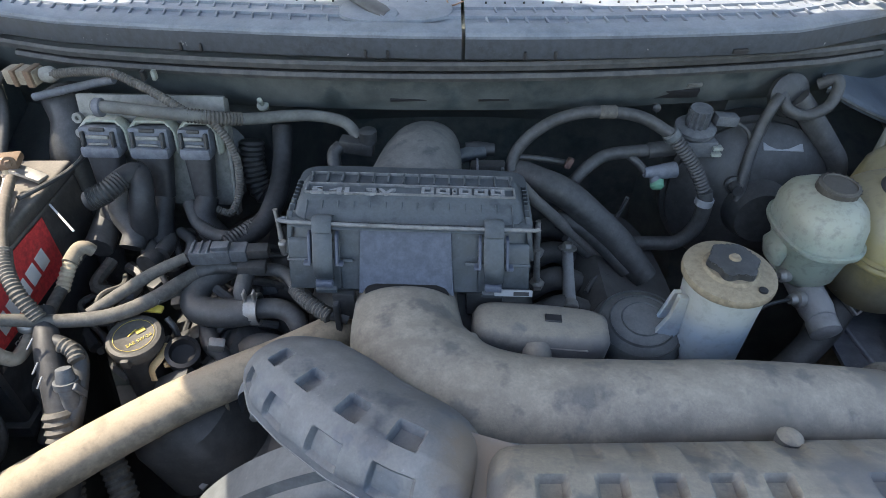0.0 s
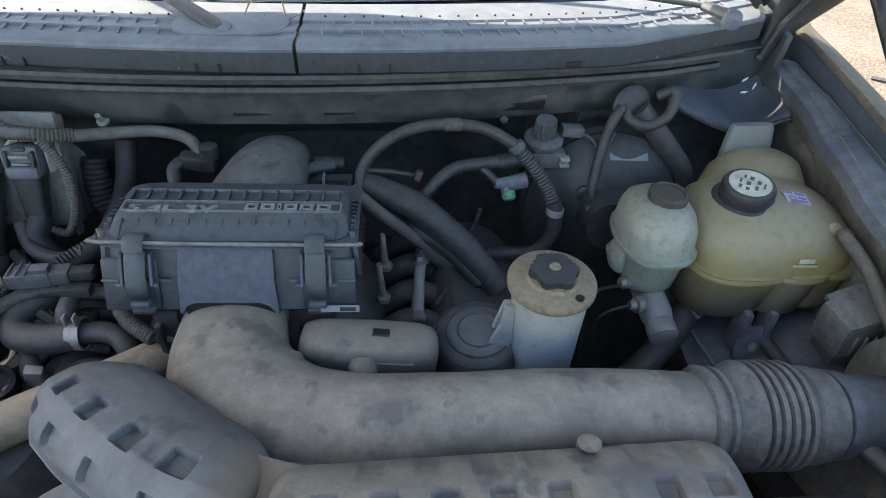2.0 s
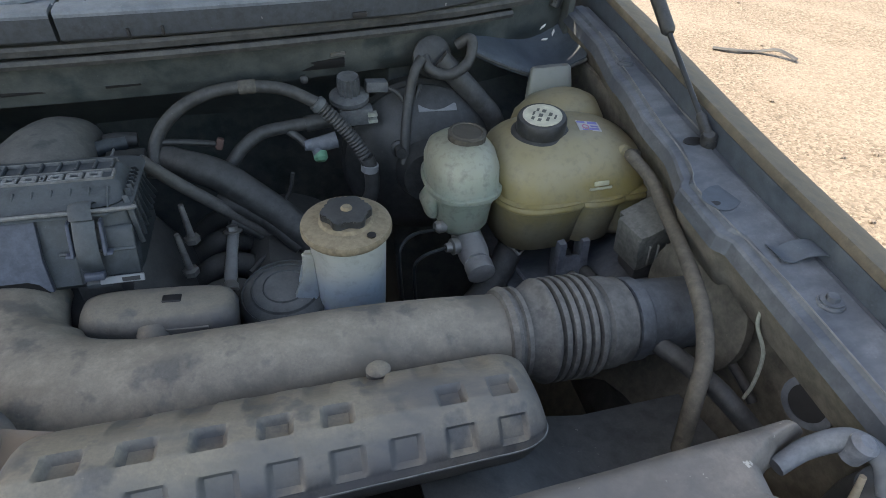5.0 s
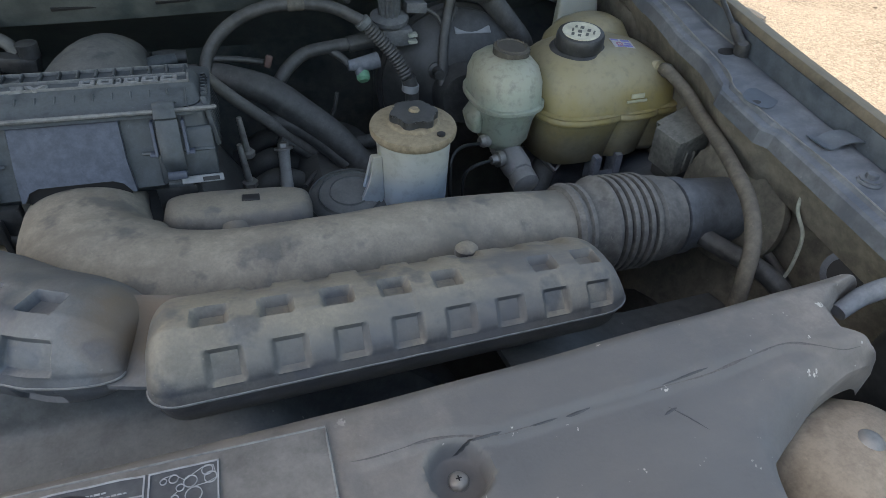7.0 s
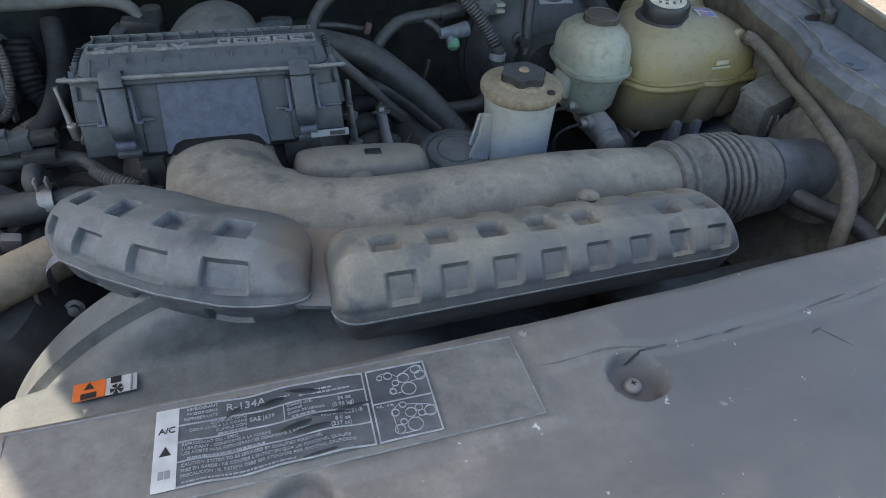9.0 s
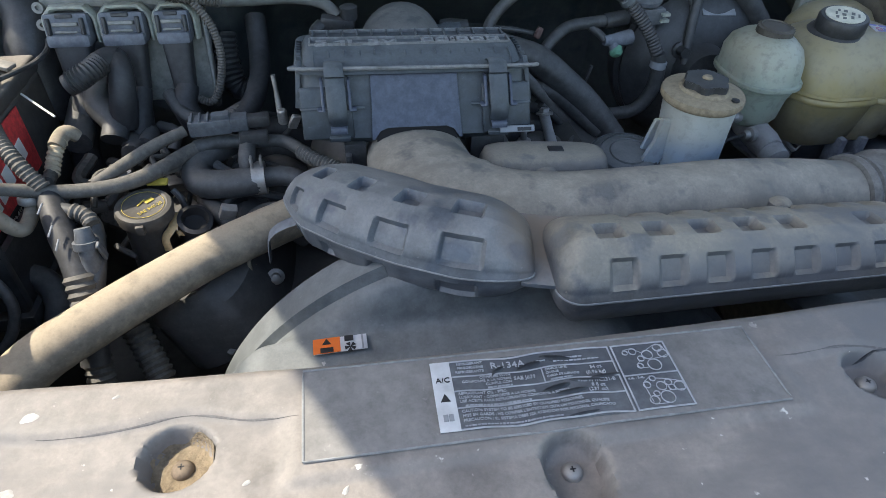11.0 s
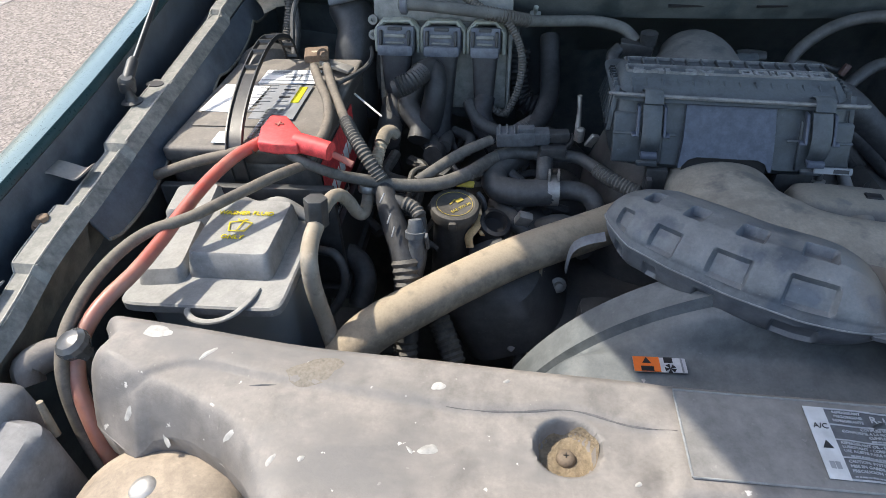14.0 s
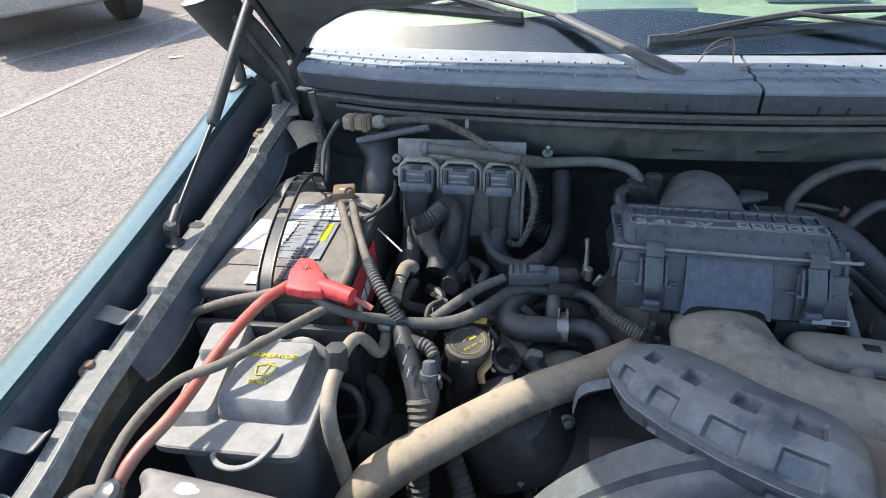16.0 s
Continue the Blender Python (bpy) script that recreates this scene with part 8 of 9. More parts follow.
part("sleeve", conduit([(-0.49, 0.598, 1.03), (-0.489, 0.615, 1.04), (-0.486, 0.629, 1.05), (-0.482, 0.642, 1.055)], 0.0095, 0.006), BEIGE, plug)
part("hood", hose([(-0.486, 0.628, 1.052), (-0.482, 0.647, 1.058), (-0.474, 0.653, 1.058), (-0.467, 0.655, 1.05)], (0.010, 0.010, 0.008), 12), TABTAN, plug)
part("lead", hose([(-0.49, 0.598, 1.032), (-0.489, 0.572, 1.03), (-0.492, 0.553, 1.02)], 0.008, 10), LOOM, plug)
solo("thin_wire", sweep([Vector((-0.536, 0.707, 1.09)), Vector((-0.49, 0.667, 1.075))], [0.0016, 0.0016], 6), PAPER, (-0.51, 0.69, 1.08), "pale stiff wire beside the battery", "wire", "thin wires")

# ---- engine computer with its three plugs ----
pcm = thing("engine_computer", (-0.415, 0.81, 1.0), "grey engine computer on the firewall with three large plugs", "engine computer")
PM = Matrix.Translation((-0.415, 0.815, 1.11)) @ pose(0, 0, 0, -14, 0, -3)
part("case", moved(box((0, 0.012, -0.004), (0.206, 0.026, 0.160), 0.005, 2), PM), CASE, pcm)
part("top_plate", moved(box((0, -0.002, 0.066), (0.216, 0.010, 0.034), 0.003, 2), PM), CASE, pcm, "pale weathered alloy top plate")
part("side_edge", moved(box((0.106, -0.004, -0.02), (0.006, 0.016, 0.15), 0.002, 1), PM), CASE, pcm)
for x, w in ((-0.068, 0.066), (0.004, 0.066), (0.070, 0.054)):
    h = w / 2
    arch = [(x - h, -0.014, 0.004), (x - h, -0.014, 0.034), (x - h + 0.0015, -0.014, 0.038), (x - h + 0.012, -0.014, 0.0495), (x, -0.014, 0.0500), (x + h - 0.012, -0.014, 0.0495), (x + h - 0.0015, -0.014, 0.038), (x + h, -0.014, 0.034), (x + h, -0.014, 0.004)]
    part("plug_frame", moved(sweep([Vector(q) for q in arch], [(0.0048, 0.012) if 0 < i < 8 else (0.0034, 0.010) for i in range(9)], 10), PM), GREYPLUG, pcm, "pale grey arched plug frame")
    pl = part("plug", moved(join(box((x, -0.022, 0.026), (w - 0.009, 0.030, 0.034), 0.003, 2), box((x, -0.030, 0.010), (w - 0.010, 0.030, 0.016), 0.005, 2, (10, 0, 0), (1.0, 0.9))), PM), NAVY, pcm, "dark blue plug")
    part("lever", moved(join(box((x, -0.040, 0.030), (w * 0.5, 0.005, 0.005), 0.001, 1), box((x, -0.040, 0.020), (w * 0.44, 0.005, 0.003), 0.001, 1)), PM), CASE, pl)
    for d in (-1, 1):
        part("latch", moved(box((x + d * w * 0.33, -0.039, 0.027), (0.005, 0.008, 0.022), 0.0012, 1), PM), BLACK, pl)
    part("latch", moved(box((x, -0.037, 0.040), (w * 0.34, 0.006, 0.005), 0.001, 1), PM), BLACK, pl)
    part("boot", moved(stack([(-0.060, x, -0.030, w * 0.28, 0.012, 3), (-0.012, x, -0.028, w * 0.34, 0.014, 4), (0.004, x, -0.028, w * 0.36, 0.014, 5)], 28), PM), TAPE, pl)
part("sticker", moved(box((0.066, -0.003, -0.042), (0.026, 0.002, 0.032), 0.0005, 1), PM), GREYPAPER, pcm, "pale square sticker")
part("lug", moved(lathe([(0.003, 0), (0.0075, 0.0), (0.0075, 0.007), (0.003, 0.007), (0.003, 0.002)], (-0.108, -0.008, 0.050), (0, -1, 0), 14), PM), CASE, pcm)
part("lug", moved(lathe([(0.003, 0), (0.0075, 0.0), (0.0075, 0.007), (0.003, 0.007), (0.003, 0.002)], (-0.108, -0.008, 0.028), (0, -1, 0), 14), PM), CASE, pcm)
for k, (a, b) in enumerate(((-0.483, -0.50), (-0.410, -0.415), (-0.345, -0.315))):
    solo("trunk_loom", hose([(a, 0.768, 1.06), (a - 0.004, 0.745, 1.03), (b, 0.73, 0.98), (b + 0.01, 0.72, 0.88)], (0.016, 0.019, 0.02), 12), TAPE, (a, 0.75, 0.95), "thick black wiring trunk below the engine computer", "wiring trunk", "wiring trunks")
solo("black_elbow", hose([(-0.475, 0.7, 1.1), (-0.454, 0.705, 1.108), (-0.439, 0.729, 1.115), (-0.425, 0.75, 1.113), (-0.417, 0.733, 1.1), (-0.42, 0.721, 1.07), (-0.431, 0.726, 1.03)], (0.014, 0.014, 0.016, 0.017, 0.019), 14), TAPE, (-0.45, 0.73, 1.05), "black taped wiring elbow", "wiring trunk")
solo("corrugated_conduit", conduit([(-0.47, 0.699, 1.104), (-0.449, 0.706, 1.112), (-0.433, 0.726, 1.118)], 0.0155, 0.0045), BLACK, (-0.46, 0.73, 1.08), "black corrugated conduit under the plugs", "conduit", "conduits")
disc_at = Vector((-0.369, 0.835, 1.073))
solo("round_cover", lathe([(0.02, -0.02), (0.072, -0.012), (0.076, 0.0), (0.066, 0.006), (0.03, 0.009), (0.004, 0.010)], disc_at, (0.35, -1, 0.25), 40), SHROUD, disc_at, "round grey cover behind the engine computer", "cover")
solo("grey_conduit", conduit([(-0.314, 0.785, 1.171), (-0.3, 0.78, 1.151), (-0.291, 0.775, 1.124), (-0.291, 0.77, 1.092), (-0.299, 0.765, 1.06), (-0.314, 0.76, 1.037), (-0.337, 0.762, 1.044)], 0.0062, 0.004), LOOM, (-0.33, 0.78, 1.08), "grey corrugated conduit looping past the round cover", "conduit", "conduits")
solo("ribbed_hose", conduit([(-0.294, 0.86, 1.102), (-0.296, 0.85, 1.071), (-0.288, 0.835, 1.028), (-0.264, 0.83, 1.015)], 0.0195, 0.008, 16), BLACK, (-0.27, 0.84, 1.0), "ribbed black hose below the firewall clip", "hose", "dark hoses")
solo("dark_hose", hose([(-0.246, 0.87, 1.119), (-0.244, 0.83, 1.078), (-0.246, 0.78, 1.055), (-0.262, 0.74, 1.032), (-0.295, 0.71, 1.02), (-0.32, 0.68, 1.013)], 0.0155, 14), TAPE, (-0.22, 0.78, 1.0), "smooth black hose beside the filter box", "hose", "dark hoses")
solo("dark_hose", hose([(-0.278, 0.72, 1.032), (-0.311, 0.715, 1.026), (-0.35, 0.73, 1.035), (-0.371, 0.76, 1.054)], 0.010, 10), RUBBER, (-0.33, 0.72, 0.97), "black hose among the wiring", "hose", "dark hoses")
solo("corrugated_conduit", conduit([(-0.307, 0.7, 1.026), (-0.287, 0.72, 1.03), (-0.261, 0.75, 1.032)], 0.013, 0.005), BLACK, (-0.28, 0.72, 1.0), "black corrugated conduit behind the connector", "conduit", "conduits")
for pp, r in (([(-0.44, 0.74, 1.006), (-0.418, 0.7, 1.002), (-0.42, 0.68, 1.003)], 0.016), ([(-0.425, 0.76, 1.012), (-0.403, 0.73, 1.009), (-0.405, 0.7, 1.007)], 0.012), ([(-0.493, 0.78, 1.04), (-0.493, 0.74, 1.028), (-0.492, 0.7, 1.018)], 0.02), ([(-0.393, 0.75, 1.009), (-0.365, 0.72, 1.012), (-0.371, 0.7, 0.996)], 0.008), ([(-0.449, 0.76, 1.084), (-0.462, 0.74, 1.058), (-0.442, 0.72, 1.033), (-0.443, 0.7, 1.018)], 0.018)):
    solo("dark_hose", hose(pp, r, 10), RUBBER, pp[1], "dark hose deep among the wiring", "hose", "dark hoses")
rl = random.Random(11)
for k in range(16):
    x, y = -0.50 + 0.26 * rl.random(), 0.60 + 0.16 * rl.random()
    z = 0.955 + 0.05 * rl.random()
    pp = [(x, y, z)]
    for j in range(3):
        pp.append((pp[-1][0] + rl.uniform(-0.03, 0.05), pp[-1][1] + rl.uniform(-0.05, 0.02), pp[-1][2] + rl.uniform(-0.03, 0.022)))
    solo("engine_lead", hose(pp, rl.choice((0.004, 0.005, 0.007, 0.009)), 8), rl.choice((RUBBER, LOOM, BLACK, RUBBER)), pp[1], "thin dark engine lead among the wiring", "wire", "engine leads")
for k in range(7):
    x, y, z = -0.46 + 0.22 * rl.random(), 0.58 + 0.13 * rl.random(), 0.965 + 0.03 * rl.random()
    solo("engine_plug", box((x, y, z), (0.028, 0.018, 0.016), 0.003, 2, (rl.uniform(-20, 20), rl.uniform(-20, 20), rl.uniform(0, 90))), rl.choice((BLACK, BLUEGREY, BLACK)), (x, y, z), "small dark plug among the wiring", "plug", "engine plugs")
brown = thing("brown_connector", (-0.585, 0.85, 1.19), "brown wiring connector clipped below the cowl", "connector")
part("shell", box((-0.592, 0.85, 1.214), (0.048, 0.026, 0.022), 0.004, 2, (0, 0, -6)), TABTAN, brown)
part("band", box((-0.598, 0.848, 1.2145), (0.007, 0.028, 0.024), 0.002, 2, (0, 0, -6)), RUST, brown)
part("band", box((-0.576, 0.846, 1.2145), (0.010, 0.029, 0.025), 0.002, 2, (0, 0, -6)), RUST, brown)
part("boot", lathe([(0.010, 0), (0.012, 0.012), (0.008, 0.02)], (-0.563, 0.846, 1.216), (1, -0.1, 0.05), 14), CASE, brown)
solo("corrugated_conduit", conduit([(-0.548, 0.842, 1.218), (-0.50, 0.832, 1.226), (-0.452, 0.818, 1.230), (-0.42, 0.808, 1.222), (-0.385, 0.798, 1.207), (-0.345, 0.785, 1.185)], 0.0068, 0.0042), LOOM, (-0.45, 0.82, 1.19), "grey corrugated conduit from the brown connector", "conduit", "conduits")
solo("thin_wire", hose([(-0.625, 0.853, 1.215), (-0.645, 0.85, 1.19), (-0.655, 0.835, 1.165), (-0.652, 0.80, 1.13)], 0.004, 8), RUBBER, (-0.64, 0.85, 1.17), "dark wire falling from the brown connector", "wire", "thin wires")
solo("grey_pipe", hose([(-0.60, 0.86, 1.175), (-0.55, 0.858, 1.187), (-0.50, 0.856, 1.198), (-0.47, 0.854, 1.204)], 0.006, 10), BLUEGREY, (-0.54, 0.86, 1.17), "straight grey pipe along the firewall", "pipe")
solo("vacuum_hose", hose([(-0.474, 0.79, 1.195), (-0.434, 0.785, 1.194), (-0.368, 0.78, 1.188), (-0.325, 0.785, 1.181), (-0.281, 0.81, 1.164), (-0.232, 0.835, 1.155), (-0.183, 0.84, 1.153), (-0.141, 0.83, 1.147), (-0.119, 0.81, 1.132)], 0.0085, 12), dusty("grey_rubber", (0.06, 0.064, 0.062), 0.6, 0.35, 0.25, (0.23, 0.23, 0.215)), (-0.3, 0.81, 1.13), "grey vacuum hose running along the firewall", "hose")
solo("corrugated_conduit", conduit([(-0.347, 0.782, 1.185), (-0.312, 0.79, 1.176), (-0.283, 0.81, 1.164)], 0.0105, 0.0044), LOOM, (-0.33, 0.79, 1.14), "corrugated conduit round the vacuum hose", "conduit", "conduits")
hc = (-0.467, 0.79, 1.193)
solo("hose_collar", lathe([(0.010, -0.006), (0.013, -0.004), (0.013, 0.004), (0.010, 0.006)], hc, (1, 0, -0.02), 20), BLUEGREY, hc, "grey collar on the vacuum hose", "collar")
solo("corrugated_conduit", conduit([(-0.685, 0.90, 1.20), (-0.672, 0.875, 1.17), (-0.676, 0.85, 1.13), (-0.68, 0.81, 1.09)], 0.008, 0.0045), LOOM, (-0.68, 0.86, 1.1), "grey corrugated conduit in the firewall corner", "conduit", "conduits")
solo("dark_hose", hose([(-0.69, 0.91, 1.245), (-0.683, 0.905, 1.20), (-0.663, 0.87, 1.15), (-0.66, 0.82, 1.10)], 0.007, 10), RUBBER, (-0.67, 0.88, 1.1), "thin black hose falling from the cowl corner", "hose", "dark hoses")
solo("dark_duct", hose([(-0.58, 0.90, 1.16), (-0.56, 0.87, 1.13), (-0.565, 0.84, 1.08), (-0.56, 0.82, 1.0)], 0.035, 16), BLACK, (-0.56, 0.86, 1.05), "black duct behind the battery", "duct")
solo("dark_duct", lathe([(0.02, -0.03), (0.06, -0.02), (0.065, 0.02), (0.05, 0.04), (0.02, 0.045)], (-0.70, 0.80, 1.06), (0.6, -0.6, 0.5), 32), BLACK, (-0.7, 0.8, 1.05), "round black duct end beside the inner fender", "duct")

# ---- sensors on the throttle ----
ts = thing("throttle_sensor", (-0.13, 0.78, 1.11), "black throttle sensor plug beside the cover", "sensor")
part("plug", box((-0.122, 0.80, 1.126), (0.050, 0.022, 0.020), 0.004, 2, (0, 8, -6)), BLACK, ts)
part("cap", lathe([(0.012, 0), (0.013, 0.018), (0.010, 0.02)], (-0.105, 0.80, 1.132), (0, 0, 1), 18), BLACK, ts)
part("elbow", hose([(-0.145, 0.80, 1.126), (-0.155, 0.79, 1.118), (-0.152, 0.775, 1.10)], 0.010, 12), BLACK, ts)
ts2 = thing("throttle_sensor", (0.06, 0.79, 1.11), "black throttle plug with a pale band", "sensor")
part("plug", sweep([Vector((0.035, 0.825, 1.104)), Vector((0.05, 0.825, 1.105)), Vector((0.077, 0.826, 1.103))], [0.011, 0.012, 0.010], 14), BLACK, ts2)
part("lower_plug", box((0.066, 0.785, 1.099), (0.050, 0.018, 0.014), 0.003), BLACK, ts2)
part("white_band", box((0.051, 0.784, 1.100), (0.003, 0.020, 0.018), 0.001), GREYPAPER, ts2)
part("lock", box((0.087, 0.782, 1.099), (0.004, 0.018, 0.010), 0.001), SHROUD, ts2)

# ---- small resonator canister, pulley dome ----
can = thing("vapour_canister", (0.12, 0.52, 1.0), "dusty grey plastic canister with a pipe stub behind the intake tube", "canister")
part("shell", moved(stack([(-0.030, 0, 0, 0.070, 0.022, 4), (-0.022, 0, 0, 0.080, 0.030, 4), (0.010, 0, 0, 0.082, 0.032, 4), (0.022, 0, 0, 0.078, 0.028, 4), (0.026, 0, 0, 0.07, 0.022, 4)], 48), pose(0.118, 0.528, 1.025, 0, 3, -4)), CHAMBER, can, smooth=50)
part("stub", hose([(0.112, 0.505, 1.03), (0.112, 0.485, 1.02), (0.112, 0.465, 1.005)], (0.018, 0.016, 0.018), 16), CHAMBER, can)
for k in range(2):
    part("pocket", box((0.088 + 0.045 * k, 0.530, 1.0505), (0.020, 0.012, 0.003), 0.001, 1, (0, 3, -4)), INK, can)
part("end_dent", lathe([(0.010, 0), (0.009, 0.002), (0.002, 0.0025)], (0.052, 0.515, 1.046), (-0.4, -0.5, 0.8), 18), INK, can)
part("rib", join(box((0.135, 0.4965, 1.035), (0.07, 0.004, 0.003), 0.001, 1, (0, 3, -4)), box((0.165, 0.4965, 1.02), (0.003, 0.004, 0.03), 0.001, 1, (0, 3, -4))), CHAMBER, can)
pul = thing("pump_cover", (0.25, 0.55, 0.95), "round dusty black pump cover behind the steering reservoir", "pump cover")
part("dome", moved(stack([(0, 0, 0, 0.060, 0.055, 2), (0.03, 0, 0, 0.060, 0.055, 2), (0.048, 0, 0, 0.050, 0.045, 2), (0.056, 0, 0, 0.032, 0.028, 2), (0.059, 0, 0, 0.012, 0.010, 2)], 40), pose(0.252, 0.575, 0.962, 14, 0, 0)), SHROUD, pul, smooth=60)
for rr_, h in ((0.053, 0.046), (0.040, 0.0535), (0.026, 0.0575)):
    part("ridge", moved(lathe([(rr_ - 0.002, -0.002), (rr_, 0.0012), (rr_ + 0.002, -0.002)], (0, 0, h), (0, 0, 1), 36), pose(0.252, 0.575, 0.962, 14, 0, 0) @ Matrix.Diagonal((1, 0.91, 1, 1))), SHROUD, pul)
part("emboss", join(box((0.236, 0.545, 1.008), (0.012, 0.006, 0.004), 0.001, 1, (40, 0, 20)), box((0.233, 0.535, 0.998), (0.014, 0.006, 0.004), 0.001, 1, (48, 0, 10))), SHROUD, pul)

# ---- hoses between filter box and brake booster ----
solo("vacuum_hose", hose([(0.095, 0.77, 1.07), (0.106, 0.8, 1.112), (0.14, 0.812, 1.146), (0.187, 0.822, 1.163), (0.236, 0.823, 1.166), (0.285, 0.822, 1.158), (0.328, 0.809, 1.138)], 0.0088, 12), RUBBER, (0.2, 0.82, 1.1), "black vacuum hose arching before the firewall", "hose", "dark hoses")
solo("hose_collar", lathe([(0.0085, -0.012), (0.0100, -0.010), (0.0100, 0.010), (0.0085, 0.012)], (0.236, 0.823, 1.166), (1, 0, 0), 20), LOOM, (0.236, 0.823, 1.16), "grey sleeve on the vacuum hose", "collar")
solo("corrugated_conduit", conduit([(0.333, 0.806, 1.133), (0.355, 0.800, 1.108), (0.375, 0.793, 1.08), (0.388, 0.786, 1.055)], 0.0108, 0.0052, 14), RUBBER, (0.36, 0.8, 1.05), "black corrugated vacuum conduit", "conduit", "conduits")
hz = thing("booster_hose", (0.39, 0.78, 1.0), "black hose with a printed band looping under the booster", "hose")
part("hose", hose([(0.389, 0.786, 1.055), (0.395, 0.784, 1.03), (0.392, 0.785, 0.99), (0.37, 0.79, 0.955), (0.33, 0.80, 0.945), (0.295, 0.80, 0.945)], 0.0115, 12), RUBBER, hz)
part("band", lathe([(0.0125, -0.006), (0.0135, -0.005), (0.0135, 0.005), (0.0125, 0.006)], (0.393, 0.785, 1.038), (0.1, 0, 1), 20), GREYPAPER, hz, "pale printed band")
part("collar", lathe([(0.0105, -0.006), (0.0125, -0.004), (0.0125, 0.004), (0.0105, 0.006)], (0.329, 0.808, 1.136), (0.6, -0.1, -0.7), 20), SHROUD, hz)
solo("heater_hose", hose([(0.108, 0.8, 1.085), (0.138, 0.78, 1.08), (0.178, 0.765, 1.067), (0.221, 0.75, 1.034), (0.262, 0.735, 0.998), (0.302, 0.71, 0.951)], (0.018, 0.021, 0.0225, 0.0215, 0.020), 16), RUBBER, (0.22, 0.75, 1.0), "thick black heater hose", "hose", "dark hoses")
solo("heater_hose", hose([(0.17, 0.76, 1.024), (0.207, 0.75, 1.018), (0.247, 0.735, 0.987), (0.277, 0.715, 0.96)], 0.014, 14), RUBBER, (0.23, 0.74, 0.95), "black hose under the thick heater hose", "hose", "dark hoses")
solo("fuel_pipe", hose([(0.095, 0.73, 1.119), (0.129, 0.735, 1.078), (0.166, 0.742, 1.037), (0.211, 0.748, 0.988), (0.254, 0.745, 0.951), (0.294, 0.735, 0.928)], 0.0088, 12), dusty("dusty_black_pipe", (0.03, 0.03, 0.03), 0.5, 0.35, 0.3, (0.26, 0.25, 0.24)), (0.2, 0.74, 1.0), "dusty black pipe running down from the filter box", "pipe")
solo("fuel_pipe", hose([(0.183, 0.742, 1.003), (0.227, 0.745, 0.962), (0.269, 0.735, 0.93)], 0.007, 10), RUBBER, (0.22, 0.74, 0.97), "black pipe beside the dusty one", "pipe")
solo("metal_pipe", hose([(0.10, 0.80, 1.108), (0.14, 0.80, 1.104), (0.185, 0.81, 1.09)], 0.0045, 10), BLACK, (0.14, 0.8, 1.08), "short black pipe behind the filter box", "pipe")
solo("pink_clip", box((0.186, 0.80, 1.096), (0.010, 0.008, 0.018), 0.003, 2, (0, 20, 0)), plain("faded_pink", (0.10, 0.06, 0.055), 0.6), (0.172, 0.8, 1.09), "faded pink plastic clip", "clip")
rod = thing("dipstick_tube", (0.18, 0.70, 0.95), "dull steel tube with a bolt at its top", "tube")
part("tube", sweep([Vector((0.185, 0.725, 0.992)), Vector((0.182, 0.69, 0.983)), Vector((0.178, 0.641, 0.969))], [0.0085, 0.008, 0.0095], 14), ALLOY, rod)
part("bolt", bolt((0.185, 0.726, 0.994), 0.008, (0, 0.3, 1), 0.010), STEEL, rod)
part("cuff", lathe([(0.010, 0), (0.012, 0.004), (0.012, 0.012), (0.010, 0.014)], (0.178, 0.642, 0.969), (0, -0.9, -0.25), 16), STEEL, rod)
for q in (((0.133, 0.70, 1.065), (0.135, 0.70, 1.005)), ((0.128, 0.655, 1.05), (0.132, 0.655, 0.985))):
    p = thing("stud", q[1], "steel stud beside the filter box", "stud", "studs")
    part("shank", sweep([Vector(q[0]), Vector(q[1])], [0.0035, 0.0055], 10), STEEL, p)
    part("nut", lathe([(0.010, 0), (0.011, 0.008), (0.006, 0.010)], q[1], (0, 0, 1), 6), STEEL, p)
lst = thing("stud", (-0.195, 0.655, 1.03), "steel studs and clips beside the filter box", "stud", "studs")
part("shank", sweep([Vector((-0.212, 0.66, 1.115)), Vector((-0.211, 0.657, 1.098)), Vector((-0.210, 0.655, 1.05))], [0.0032, 0.0028, 0.005], 10), STEEL, lst)
part("clip", join(box((-0.192, 0.635, 1.060), (0.012, 0.006, 0.022), 0.001, 1, (20, 20, 20)), lathe([(0.0055, 0), (0.0065, 0.018), (0.0045, 0.020)], (-0.207, 0.648, 1.052), (0, 0, 1), 12)), STEEL, lst)
solo("thin_wire", hose([(0.204, 0.66, 0.968), (0.222, 0.69, 0.967), (0.239, 0.7, 0.965), (0.255, 0.7, 0.956)], 0.0035, 8), RUBBER, (0.2, 0.68, 0.95), "thin black wire near the pump", "wire", "thin wires")
solo("thin_wire", hose([(0.179, 0.76, 1.029), (0.201, 0.77, 1.026), (0.245, 0.78, 0.991), (0.27, 0.79, 1.01), (0.279, 0.79, 1.041)], 0.003, 8), RUBBER, (0.25, 0.78, 1.0), "thin black wire in the dark behind the hoses", "wire", "thin wires")
tf = thing("vacuum_tee", (0.32, 0.81, 1.05), "grey plastic vacuum tee with a pale green cap", "vacuum tee")
part("hose", hose([(0.154, 0.8, 1.067), (0.189, 0.8, 1.059), (0.213, 0.81, 1.079), (0.243, 0.825, 1.093), (0.286, 0.832, 1.096), (0.312, 0.834, 1.097)], 0.0095, 12), RUBBER, tf)
